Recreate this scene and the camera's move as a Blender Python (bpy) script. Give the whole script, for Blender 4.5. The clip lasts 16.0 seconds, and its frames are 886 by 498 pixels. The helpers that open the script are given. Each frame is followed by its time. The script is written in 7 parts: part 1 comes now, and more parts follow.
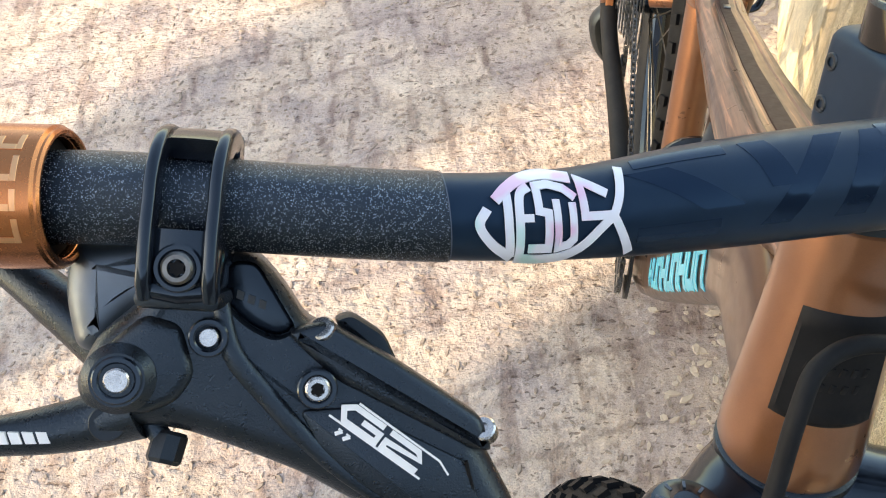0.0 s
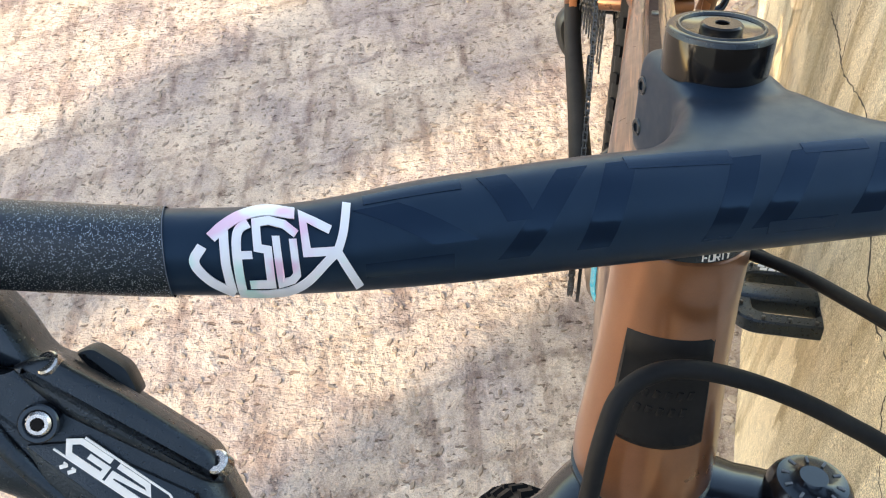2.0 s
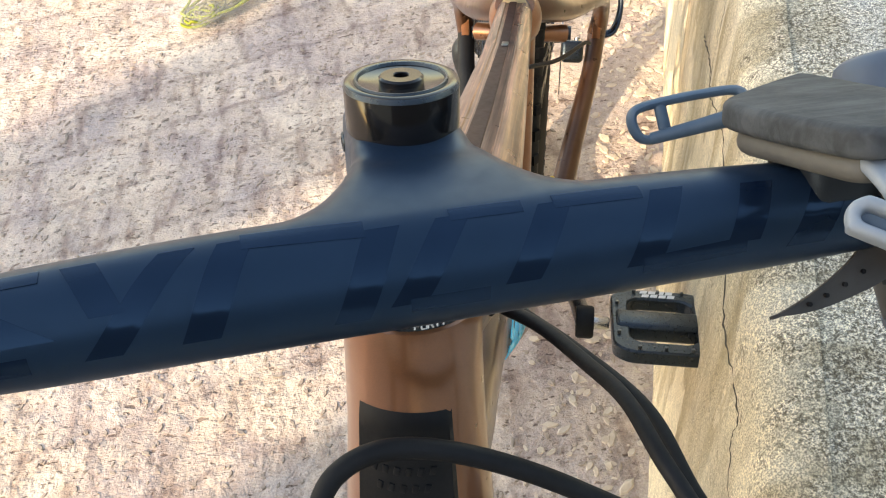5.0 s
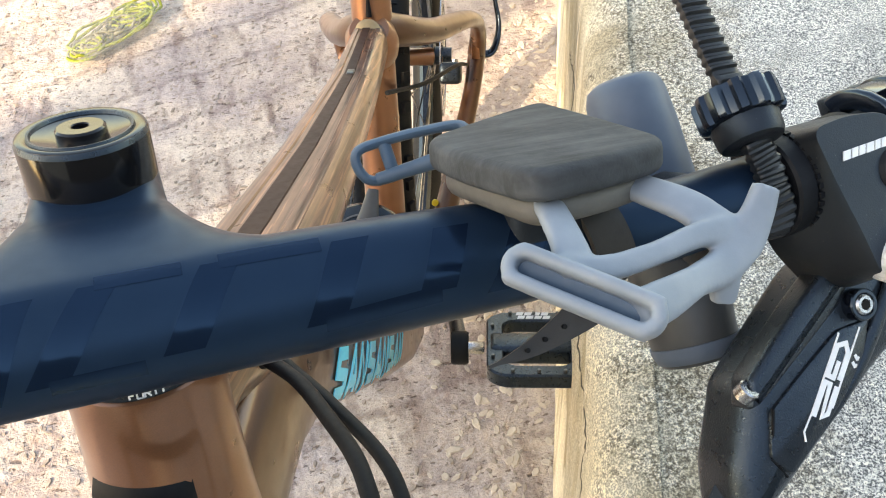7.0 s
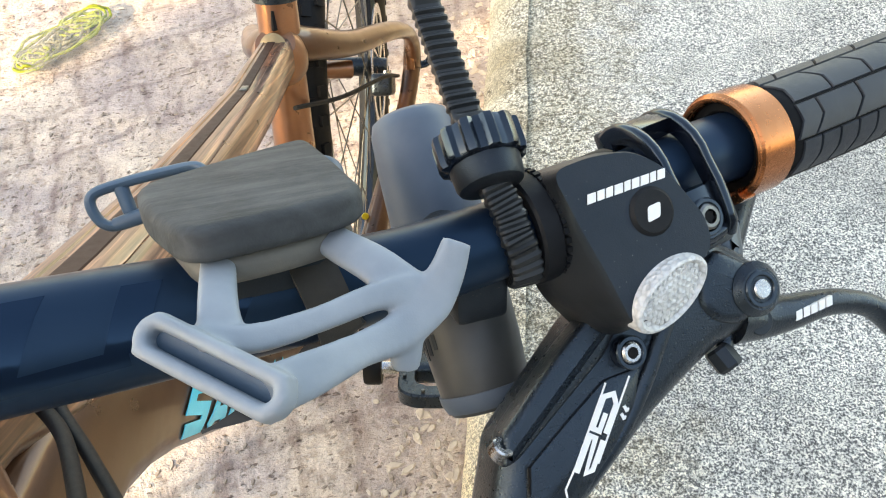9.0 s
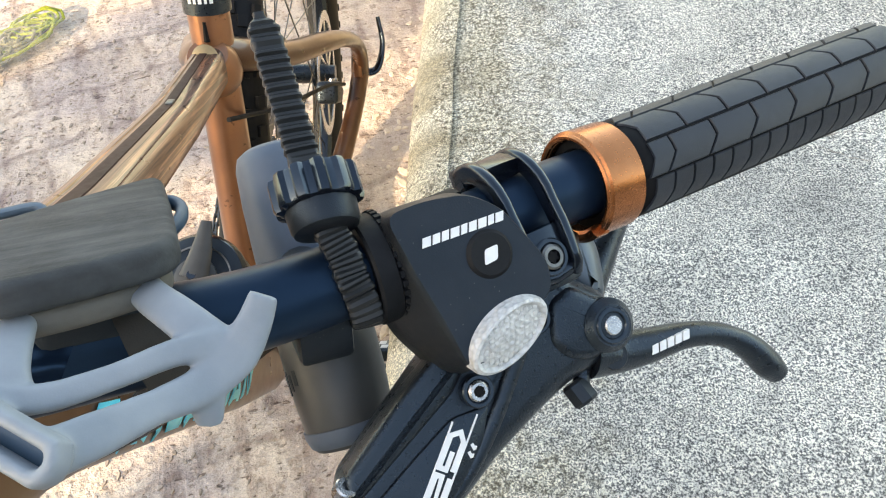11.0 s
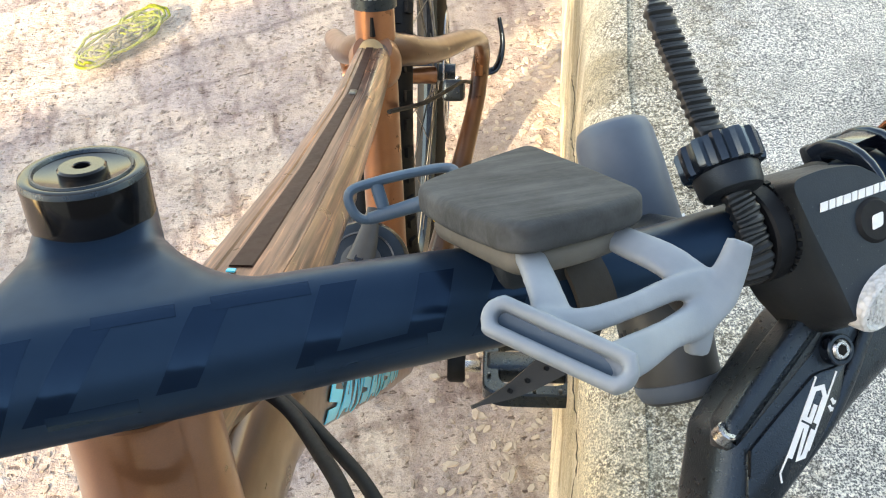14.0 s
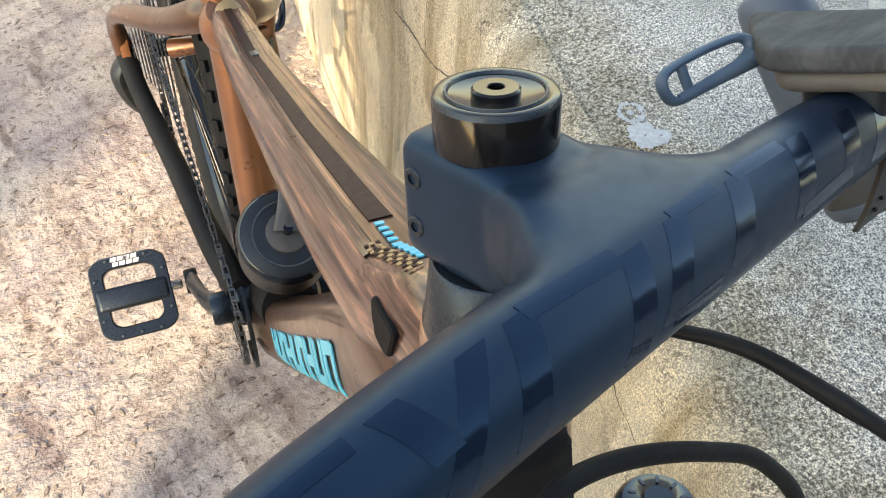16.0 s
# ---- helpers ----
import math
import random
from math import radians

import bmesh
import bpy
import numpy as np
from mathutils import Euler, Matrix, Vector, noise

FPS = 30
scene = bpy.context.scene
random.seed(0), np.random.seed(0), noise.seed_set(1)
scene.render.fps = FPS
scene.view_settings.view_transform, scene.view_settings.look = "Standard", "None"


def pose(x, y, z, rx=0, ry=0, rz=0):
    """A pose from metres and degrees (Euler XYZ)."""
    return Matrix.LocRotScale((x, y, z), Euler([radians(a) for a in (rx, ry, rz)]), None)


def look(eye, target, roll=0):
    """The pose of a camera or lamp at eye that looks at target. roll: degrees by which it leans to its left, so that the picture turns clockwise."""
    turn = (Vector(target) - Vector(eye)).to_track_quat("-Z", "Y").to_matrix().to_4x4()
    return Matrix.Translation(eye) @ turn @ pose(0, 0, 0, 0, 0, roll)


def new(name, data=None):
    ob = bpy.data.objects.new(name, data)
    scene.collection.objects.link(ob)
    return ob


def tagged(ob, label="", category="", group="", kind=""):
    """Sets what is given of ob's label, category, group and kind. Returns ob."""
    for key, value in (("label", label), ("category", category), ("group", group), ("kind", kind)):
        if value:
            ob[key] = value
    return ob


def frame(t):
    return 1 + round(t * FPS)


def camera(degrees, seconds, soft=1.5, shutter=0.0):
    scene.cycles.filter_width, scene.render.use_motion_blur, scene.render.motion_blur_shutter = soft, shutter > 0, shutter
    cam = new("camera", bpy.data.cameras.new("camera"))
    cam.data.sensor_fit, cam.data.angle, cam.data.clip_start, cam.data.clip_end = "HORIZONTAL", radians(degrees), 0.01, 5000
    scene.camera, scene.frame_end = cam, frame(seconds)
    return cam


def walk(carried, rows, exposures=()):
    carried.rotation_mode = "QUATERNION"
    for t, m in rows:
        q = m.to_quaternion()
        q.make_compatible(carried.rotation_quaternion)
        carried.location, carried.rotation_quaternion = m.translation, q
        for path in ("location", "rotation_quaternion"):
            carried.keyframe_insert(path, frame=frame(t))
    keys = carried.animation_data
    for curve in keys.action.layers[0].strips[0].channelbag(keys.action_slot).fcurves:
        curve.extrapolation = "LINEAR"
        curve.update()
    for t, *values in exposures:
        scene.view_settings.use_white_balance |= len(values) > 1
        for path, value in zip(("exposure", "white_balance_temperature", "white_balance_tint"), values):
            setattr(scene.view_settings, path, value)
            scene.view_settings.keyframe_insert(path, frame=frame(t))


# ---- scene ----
cam = camera(56.9, 16.0, soft=1.1)
PATH = [
    (0, (0.091, 0.104, 1.189), (-0.078, 1.303, -0.403), -12.4),
    (0.5, (0.114, 0.11, 1.184), (-0.072, 1.304, -0.409), -12.7),
    (1, (0.134, 0.11, 1.182), (-0.058, 1.301, -0.413), -13.0),
    (1.5, (0.15, 0.113, 1.182), (-0.042, 1.303, -0.414), -13.1),
    (2, (0.163, 0.11, 1.186), (-0.031, 1.299, -0.411), -13.2),
    (2.5, (0.173, 0.107, 1.183), (-0.016, 1.298, -0.412), -13.2),
    (3, (0.187, 0.113, 1.181), (0.02, 1.315, -0.409), -13.0),
    (3.2, (0.192, 0.115, 1.181), (0.03, 1.319, -0.407), -12.9),
    (5.3, (0.261, 0.135, 1.16), (0.186, 1.369, -0.413), -11.8),
    (5.5, (0.268, 0.137, 1.157), (0.208, 1.374, -0.414), -11.6),
    (6, (0.288, 0.143, 1.15), (0.278, 1.385, -0.418), -10.5),
    (6.5, (0.304, 0.143, 1.148), (0.334, 1.385, -0.419), -9.9),
    (7, (0.317, 0.142, 1.149), (0.385, 1.386, -0.416), -9.3),
    (7.5, (0.337, 0.145, 1.146), (0.432, 1.391, -0.416), -8.8),
    (8, (0.357, 0.146, 1.142), (0.46, 1.393, -0.418), -8.5),
    (8.5, (0.373, 0.147, 1.142), (0.48, 1.394, -0.419), -8.5),
    (9, (0.388, 0.148, 1.138), (0.495, 1.392, -0.424), -8.5),
    (9.5, (0.407, 0.151, 1.137), (0.54, 1.386, -0.431), -7.6),
    (10, (0.422, 0.151, 1.137), (0.581, 1.372, -0.439), -6.5),
    (10.2, (0.426, 0.153, 1.137), (0.592, 1.371, -0.441), -6.2),
    (12.3, (0.42, 0.138, 1.155), (0.599, 1.405, -0.382), -6.5),
    (12.5, (0.414, 0.137, 1.153), (0.596, 1.406, -0.382), -6.4),
    (13, (0.392, 0.129, 1.153), (0.568, 1.397, -0.383), -6.7),
    (13.5, (0.359, 0.136, 1.16), (0.477, 1.412, -0.375), -7.9),
    (14, (0.323, 0.144, 1.16), (0.387, 1.405, -0.391), -8.4),
    (14.5, (0.273, 0.149, 1.162), (0.347, 1.374, -0.417), -6.8),
    (15, (0.207, 0.168, 1.157), (0.455, 1.34, -0.445), -3.7),
    (15.5, (0.158, 0.172, 1.16), (0.653, 1.247, -0.452), 0.1),
    (16, (0.127, 0.201, 1.156), (0.834, 1.131, -0.468), 4.4),
]
# the exposure rises a little over the darker half; white balance set for open shade
walk(cam, [(t, look(eye, target, roll)) for t, eye, target, roll in PATH], [(0, 2.15, 9200, 11), (4, 2.17, 9200, 11), (7, 2.40, 9300, 11), (8.5, 2.52, 9500, 10), (10, 2.46, 9500, 10), (12.5, 2.38, 9500, 10), (14.5, 2.44, 9200, 10), (15.5, 2.16, 9000, 11), (16, 2.10, 9000, 11)])

# ---- daylight ----
SUN_TO = Vector((-0.862 * math.cos(radians(25)), -0.507 * math.cos(radians(25)), math.sin(radians(25))))
world = bpy.data.worlds.new("sky")
scene.world = world
world.use_nodes = True
wn = world.node_tree
sky = wn.nodes.new("ShaderNodeTexSky")
sky.sky_type = "NISHITA"
sky.sun_disc = False
sky.sun_elevation = math.asin(SUN_TO.z)
sky.sun_rotation = math.atan2(SUN_TO.x, SUN_TO.y)
sky.air_density, sky.dust_density = 1.0, 1.0
wn.nodes["Background"].inputs["Strength"].default_value = 0.15
wn.links.new(sky.outputs[0], wn.nodes["Background"].inputs["Color"])
sun_lamp = bpy.data.lights.new("sun", "SUN")
sun_lamp.energy, sun_lamp.angle, sun_lamp.color = 1.6, radians(0.8), (1.0, 0.87, 0.72)
sun = new("sun", sun_lamp)
sun.matrix_world = look(SUN_TO * 20, (0, 0, 0))


# ---- materials ----
def principled(name, colour, rough=0.5, metal=0.0, coat=0.0, spec=0.5):
    m = bpy.data.materials.new(name)
    m.use_nodes = True
    b = m.node_tree.nodes["Principled BSDF"]
    b.inputs["Base Color"].default_value = (*colour, 1)
    b.inputs["Roughness"].default_value = rough
    b.inputs["Metallic"].default_value = metal
    b.inputs["Coat Weight"].default_value = coat
    b.inputs["Coat Roughness"].default_value = 0.08
    b.inputs["Specular IOR Level"].default_value = spec
    return m


def nodes_of(m):
    return m.node_tree, m.node_tree.nodes["Principled BSDF"]


def noise_tex(nt, scale, detail=4.0, rough=0.55, kind="noise"):
    co = nt.nodes.new("ShaderNodeTexCoord")
    n = nt.nodes.new("ShaderNodeTexNoise" if kind == "noise" else "ShaderNodeTexVoronoi")
    n.inputs["Scale"].default_value = scale
    if kind == "noise":
        n.inputs["Detail"].default_value = detail
        n.inputs["Roughness"].default_value = rough
    nt.links.new(co.outputs["Object"], n.inputs["Vector"])
    return n


def ramp(nt, source, stops):
    r = nt.nodes.new("ShaderNodeValToRGB")
    el = r.color_ramp.elements
    while len(el) < len(stops):
        el.new(0.5)
    for e, (p, c) in zip(el, stops):
        e.position, e.color = p, (*c, 1)
    nt.links.new(source, r.inputs["Fac"])
    return r


def bump(nt, b, source, strength, distance):
    n = nt.nodes.new("ShaderNodeBump")
    n.inputs["Strength"].default_value = strength
    n.inputs["Distance"].default_value = distance
    nt.links.new(source, n.inputs["Height"])
    old = b.inputs["Normal"].links
    if old:
        nt.links.new(old[0].from_socket, n.inputs["Normal"])
    nt.links.new(n.outputs[0], b.inputs["Normal"])
    return n


def mix(nt, a, b, fac, mode="MIX"):
    """Colour mix of two sockets or colours."""
    n = nt.nodes.new("ShaderNodeMix")
    n.data_type, n.blend_type = "RGBA", mode
    for k, v in ((6, a), (7, b), (0, fac)):
        if hasattr(v, "is_output"):
            nt.links.new(v, n.inputs[k])
        elif k == 0:
            n.inputs[0].default_value = v
        else:
            n.inputs[k].default_value = (*v, 1)
    return n.outputs[2]


def textured(name, dark, light, scale, rough=0.5, grain=0.0, grain_scale=2500.0, metal=0.0, coat=0.0, rough_var=0.12, spec=0.5):
    """Two-tone surface with slow variation, a fine grain in the relief and uneven gloss."""
    m = principled(name, light, rough, metal, coat, spec)
    nt, b = nodes_of(m)
    n = noise_tex(nt, scale, 6)
    r = ramp(nt, n.outputs["Fac"], ((0.3, dark), (0.7, light)))
    nt.links.new(r.outputs[0], b.inputs["Base Color"])
    n2 = noise_tex(nt, scale * 7, 3)
    rr = nt.nodes.new("ShaderNodeMapRange")
    rr.inputs["To Min"].default_value, rr.inputs["To Max"].default_value = max(rough - rough_var, 0.02), min(rough + rough_var, 1)
    nt.links.new(n2.outputs["Fac"], rr.inputs["Value"])
    nt.links.new(rr.outputs[0], b.inputs["Roughness"])
    if grain:
        g = noise_tex(nt, grain_scale, 2)
        bump(nt, b, g.outputs["Fac"], grain, 0.0003)
    return m


def ground_material():
    """Worn, dusty paving: pale cream and pinkish grey, pitted, with long scuffs, lumps and crumbs."""
    m = principled("dusty paving", (0.5, 0.42, 0.35), 0.95, spec=0.15)
    nt, b = nodes_of(m)
    big = noise_tex(nt, 4.0, 5, 0.65)
    mid = noise_tex(nt, 13, 6, 0.7)
    lump = noise_tex(nt, 48, 4, 0.6)
    co = nt.nodes.new("ShaderNodeTexCoord")
    lie = nt.nodes.new("ShaderNodeMapping")
    lie.inputs["Rotation"].default_value = (0, 0, radians(12))
    lie.inputs["Scale"].default_value = (52, 120, 100)
    nt.links.new(co.outputs["Object"], lie.inputs["Vector"])
    fine = nt.nodes.new("ShaderNodeTexNoise")
    fine.inputs["Scale"].default_value, fine.inputs["Detail"].default_value = 1.0, 2
    nt.links.new(lie.outputs[0], fine.inputs["Vector"])
    grain = noise_tex(nt, 420, 3, 0.7)
    speck = noise_tex(nt, 190, 2, 0.5)
    mp = nt.nodes.new("ShaderNodeMapping")
    mp.inputs["Rotation"].default_value = (0, 0, radians(-14))
    mp.inputs["Scale"].default_value = (26, 6, 8)
    scuff = nt.nodes.new("ShaderNodeTexNoise")
    scuff.inputs["Scale"].default_value, scuff.inputs["Detail"].default_value = 1.0, 5
    nt.links.new(co.outputs["Object"], mp.inputs["Vector"])
    nt.links.new(mp.outputs[0], scuff.inputs["Vector"])
    base = ramp(nt, mid.outputs["Fac"], ((0.30, (0.50, 0.425, 0.370)), (0.5, (0.61, 0.53, 0.465)), (0.7, (0.70, 0.625, 0.55))))
    # random grey patches, put into the colour in place of dappled shade
    grey = ramp(nt, mid.outputs["Fac"], ((0.3, (0.38, 0.33, 0.32)), (0.7, (0.55, 0.485, 0.465))))
    pick = ramp(nt, big.outputs["Fac"], ((0.44, (0, 0, 0)), (0.58, (1, 1, 1))))
    col = mix(nt, base.outputs[0], grey.outputs[0], pick.outputs[0])
    sc = ramp(nt, scuff.outputs["Fac"], ((0.34, (0.62, 0.56, 0.54)), (0.44, (0.95, 0.94, 0.93)), (0.56, (1.04, 1.04, 1.03))))
    col = mix(nt, col, sc.outputs[0], 0.8, "MULTIPLY")
    lu = ramp(nt, lump.outputs["Fac"], ((0.32, (0.66, 0.60, 0.57)), (0.46, (1, 1, 1)), (0.7, (1.10, 1.09, 1.07))))
    col = mix(nt, col, lu.outputs[0], 0.85, "MULTIPLY")
    gr = ramp(nt, grain.outputs["Fac"], ((0.36, (0.80, 0.78, 0.77)), (0.5, (1, 1, 1)), (0.62, (1.12, 1.12, 1.11))))
    col = mix(nt, col, gr.outputs[0], 0.9, "MULTIPLY")
    pits = ramp(nt, fine.outputs["Fac"], ((0.305, (0.34, 0.29, 0.27)), (0.34, (1, 1, 1))))
    col = mix(nt, col, pits.outputs[0], 0.8, "MULTIPLY")
    chip = noise_tex(nt, 30, 7, 0.78)
    chips_off = ramp(nt, chip.outputs["Fac"], ((0.375, (0.56, 0.52, 0.52)), (0.41, (1, 1, 1))))
    col = mix(nt, col, chips_off.outputs[0], 0.85, "MULTIPLY")
    crumbs = ramp(nt, speck.outputs["Fac"], ((0.66, (1, 1, 1)), (0.70, (1.3, 1.28, 1.25))))
    col = mix(nt, col, crumbs.outputs[0], 0.9, "MULTIPLY")
    # worn joints of the old setts, broken up by wear
    warp = nt.nodes.new("ShaderNodeMix")
    warp.data_type, warp.blend_type = "RGBA", "LINEAR_LIGHT"
    warp.inputs[0].default_value = 0.03
    nt.links.new(co.outputs["Object"], warp.inputs[6])
    nt.links.new(mid.outputs["Color"], warp.inputs[7])
    turn = nt.nodes.new("ShaderNodeMapping")
    turn.inputs["Rotation"].default_value = (0, 0, radians(-12))
    nt.links.new(warp.outputs[2], turn.inputs["Vector"])
    sett = nt.nodes.new("ShaderNodeTexBrick")
    sett.inputs["Scale"].default_value = 1.0
    sett.inputs["Brick Width"].default_value, sett.inputs["Row Height"].default_value = 0.26, 0.14
    sett.inputs["Mortar Size"].default_value, sett.inputs["Mortar Smooth"].default_value = 0.013, 0.8
    sett.inputs["Color1"].default_value, sett.inputs["Color2"].default_value = (1.04, 1.03, 1.02, 1), (0.80, 0.78, 0.78, 1)
    sett.inputs["Mortar"].default_value = (0.60, 0.56, 0.56, 1)
    nt.links.new(turn.outputs[0], sett.inputs["Vector"])
    worn = ramp(nt, lump.outputs["Fac"], ((0.36, (0.12, 0.12, 0.12)), (0.58, (0.95, 0.95, 0.95)))).outputs[0]
    col = mix(nt, col, mix(nt, (1, 1, 1), sett.outputs["Color"], worn), 1.0, "MULTIPLY")
    nt.links.new(col, b.inputs["Base Color"])
    bump(nt, b, mid.outputs["Fac"], 0.6, 0.025)
    bump(nt, b, lump.outputs["Fac"], 0.7, 0.008)
    bump(nt, b, fine.outputs["Fac"], 0.8, 0.004)
    bump(nt, b, pits.outputs[0], 0.8, 0.003)
    bump(nt, b, chips_off.outputs[0], 0.6, 0.003)
    bump(nt, b, crumbs.outputs[0], 0.8, 0.004)
    return m


def wall_material():
    """Cast concrete: grey and gritty on the slab, going over to brown rain stains along its edge and face."""
    m = principled("weathered concrete", (0.5, 0.5, 0.48), 0.92, spec=0.25)
    nt, b = nodes_of(m)
    big = noise_tex(nt, 5, 5, 0.6)
    fine = noise_tex(nt, 880, 2, 0.65)
    coarse = noise_tex(nt, 380, 3, 0.7)
    mid = noise_tex(nt, 38, 6, 0.72)
    grey = ramp(nt, big.outputs["Fac"], ((0.32, (0.37, 0.355, 0.335)), (0.5, (0.515, 0.495, 0.46)), (0.68, (0.65, 0.62, 0.575)))).outputs[0]
    brown = ramp(nt, big.outputs["Fac"], ((0.3, (0.48, 0.41, 0.305)), (0.7, (0.70, 0.625, 0.49)))).outputs[0]
    co = nt.nodes.new("ShaderNodeTexCoord")
    xyz = nt.nodes.new("ShaderNodeSeparateXYZ")
    nt.links.new(co.outputs["Object"], xyz.inputs[0])
    mp = nt.nodes.new("ShaderNodeMapping")
    mp.inputs["Scale"].default_value = (14, 30, 2.2)
    st = nt.nodes.new("ShaderNodeTexNoise")
    st.inputs["Scale"].default_value, st.inputs["Detail"].default_value = 1.0, 5
    nt.links.new(co.outputs["Object"], mp.inputs["Vector"])
    nt.links.new(mp.outputs[0], st.inputs["Vector"])
    streak = ramp(nt, st.outputs["Fac"], ((0.34, (0.68, 0.61, 0.50)), (0.58, (1.05, 1.04, 1.01)))).outputs[0]
    brown = mix(nt, brown, streak, 0.85, "MULTIPLY")
    # pale lime runs with sharp borders
    mp2 = nt.nodes.new("ShaderNodeMapping")
    mp2.inputs["Scale"].default_value = (5, 11, 3.2)
    run = nt.nodes.new("ShaderNodeTexNoise")
    run.inputs["Scale"].default_value, run.inputs["Detail"].default_value = 1.0, 6
    nt.links.new(co.outputs["Object"], mp2.inputs["Vector"])
    nt.links.new(mp2.outputs[0], run.inputs["Vector"])
    pale = ramp(nt, run.outputs["Fac"], ((0.50, (0, 0, 0)), (0.535, (1, 1, 1)))).outputs[0]
    brown = mix(nt, brown, mix(nt, brown, (0.80, 0.715, 0.56), 0.75), pale)
    wob = nt.nodes.new("ShaderNodeMath")
    wob.operation = "MULTIPLY_ADD"
    wob.inputs[1].default_value, wob.inputs[2].default_value = 0.22, -0.11
    nt.links.new(mid.outputs["Fac"], wob.inputs[0])
    edge = nt.nodes.new("ShaderNodeMath")
    nt.links.new(xyz.outputs[0], edge.inputs[0])
    nt.links.new(wob.outputs[0], edge.inputs[1])
    wear = ramp(nt, edge.outputs[0], ((0.03, (0, 0, 0)), (0.15, (1, 1, 1)))).outputs[0]
    col = mix(nt, brown, grey, wear)
    sp = ramp(nt, fine.outputs["Fac"], ((0.43, (0.26, 0.26, 0.27)), (0.495, (0.90, 0.90, 0.90)), (0.555, (1.48, 1.45, 1.37)))).outputs[0]
    sp2 = ramp(nt, coarse.outputs["Fac"], ((0.36, (0.55, 0.55, 0.56)), (0.48, (1, 1, 1)), (0.64, (1.3, 1.29, 1.25)))).outputs[0]
    amount = mix(nt, (0.55, 0.55, 0.55), (1.0, 1.0, 1.0), wear)
    col = mix(nt, col, mix(nt, (1, 1, 1), mix(nt, sp, sp2, 1.0, "MULTIPLY"), amount), 1.0, "MULTIPLY")
    md = ramp(nt, mid.outputs["Fac"], ((0.36, (0.80, 0.80, 0.81)), (0.54, (1.07, 1.07, 1.07)))).outputs[0]
    col = mix(nt, col, md, 0.75, "MULTIPLY")
    # dark lichen grit in a band along the worn edge
    band = ramp(nt, edge.outputs[0], ((0.02, (0, 0, 0)), (0.05, (1, 1, 1)), (0.085, (1, 1, 1)), (0.16, (0, 0, 0)))).outputs[0]
    grit = ramp(nt, coarse.outputs["Fac"], ((0.42, (0.34, 0.30, 0.25)), (0.55, (1, 1, 1)))).outputs[0]
    col = mix(nt, col, mix(nt, (1, 1, 1), grit, band), 0.85, "MULTIPLY")
    nt.links.new(col, b.inputs["Base Color"])
    bump(nt, b, fine.outputs["Fac"], 0.6, 0.0015)
    bump(nt, b, mid.outputs["Fac"], 0.5, 0.005)
    return m


def glitter_material():
    """Black carbon bar end coated with fine bright grit."""
    m = tinted(principled("gritty black coating", (0.003, 0.004, 0.006), 0.27, spec=0.7))
    nt, b = nodes_of(m)
    v = noise_tex(nt, 4600, kind="voronoi")
    v.feature = "F1"
    cell = nt.nodes.new("ShaderNodeSeparateColor")
    nt.links.new(v.outputs["Color"], cell.inputs[0])
    pick = ramp(nt, cell.outputs[0], ((0.80, (0, 0, 0)), (0.93, (1, 1, 1))))
    size = ramp(nt, v.outputs["Distance"], ((0.30, (1, 1, 1)), (0.42, (0, 0, 0))))
    dots = mix(nt, pick.outputs[0], size.outputs[0], 1.0, "MULTIPLY")
    nt.links.new(mix(nt, (0.0025, 0.0045, 0.009), (0.80, 0.90, 1.0), dots), b.inputs["Base Color"])
    bump(nt, b, v.outputs["Distance"], 0.55, 0.0002)
    return m


def sticker_material():
    """Pearly white foil with faint pink, green and blue shifts over its surface."""
    m = principled("pearly foil", (0.85, 0.86, 0.9), 0.28, 0.0, 0.3)
    nt, b = nodes_of(m)
    n = noise_tex(nt, 75, 2)
    r = ramp(nt, n.outputs["Fac"], ((0.34, (0.72, 0.50, 0.68)), (0.43, (0.68, 0.72, 0.82)), (0.58, (0.70, 0.74, 0.82)), (0.68, (0.46, 0.72, 0.72))))
    nt.links.new(r.outputs[0], b.inputs["Base Color"])
    return m


def paint_material(name, dark, light, metal=0.55, coat=0.7):
    """Glossy metallic bronze lacquer."""
    m = principled(name, light, 0.3, metal, coat, 0.35)
    nt, b = nodes_of(m)
    n = noise_tex(nt, 14, 4)
    r = ramp(nt, n.outputs["Fac"], ((0.3, dark), (0.7, light)))
    fl = noise_tex(nt, 3500, 1)
    col = mix(nt, r.outputs[0], ramp(nt, fl.outputs["Fac"], ((0.35, (0.8, 0.8, 0.8)), (0.65, (1.2, 1.2, 1.2)))).outputs[0], 0.6, "MULTIPLY")
    nt.links.new(col, b.inputs["Base Color"])
    d = noise_tex(nt, 60, 4)
    rr = nt.nodes.new("ShaderNodeMapRange")
    rr.inputs["To Min"].default_value, rr.inputs["To Max"].default_value = 0.2, 0.42
    nt.links.new(d.outputs["Fac"], rr.inputs["Value"])
    nt.links.new(rr.outputs[0], b.inputs["Roughness"])
    return m


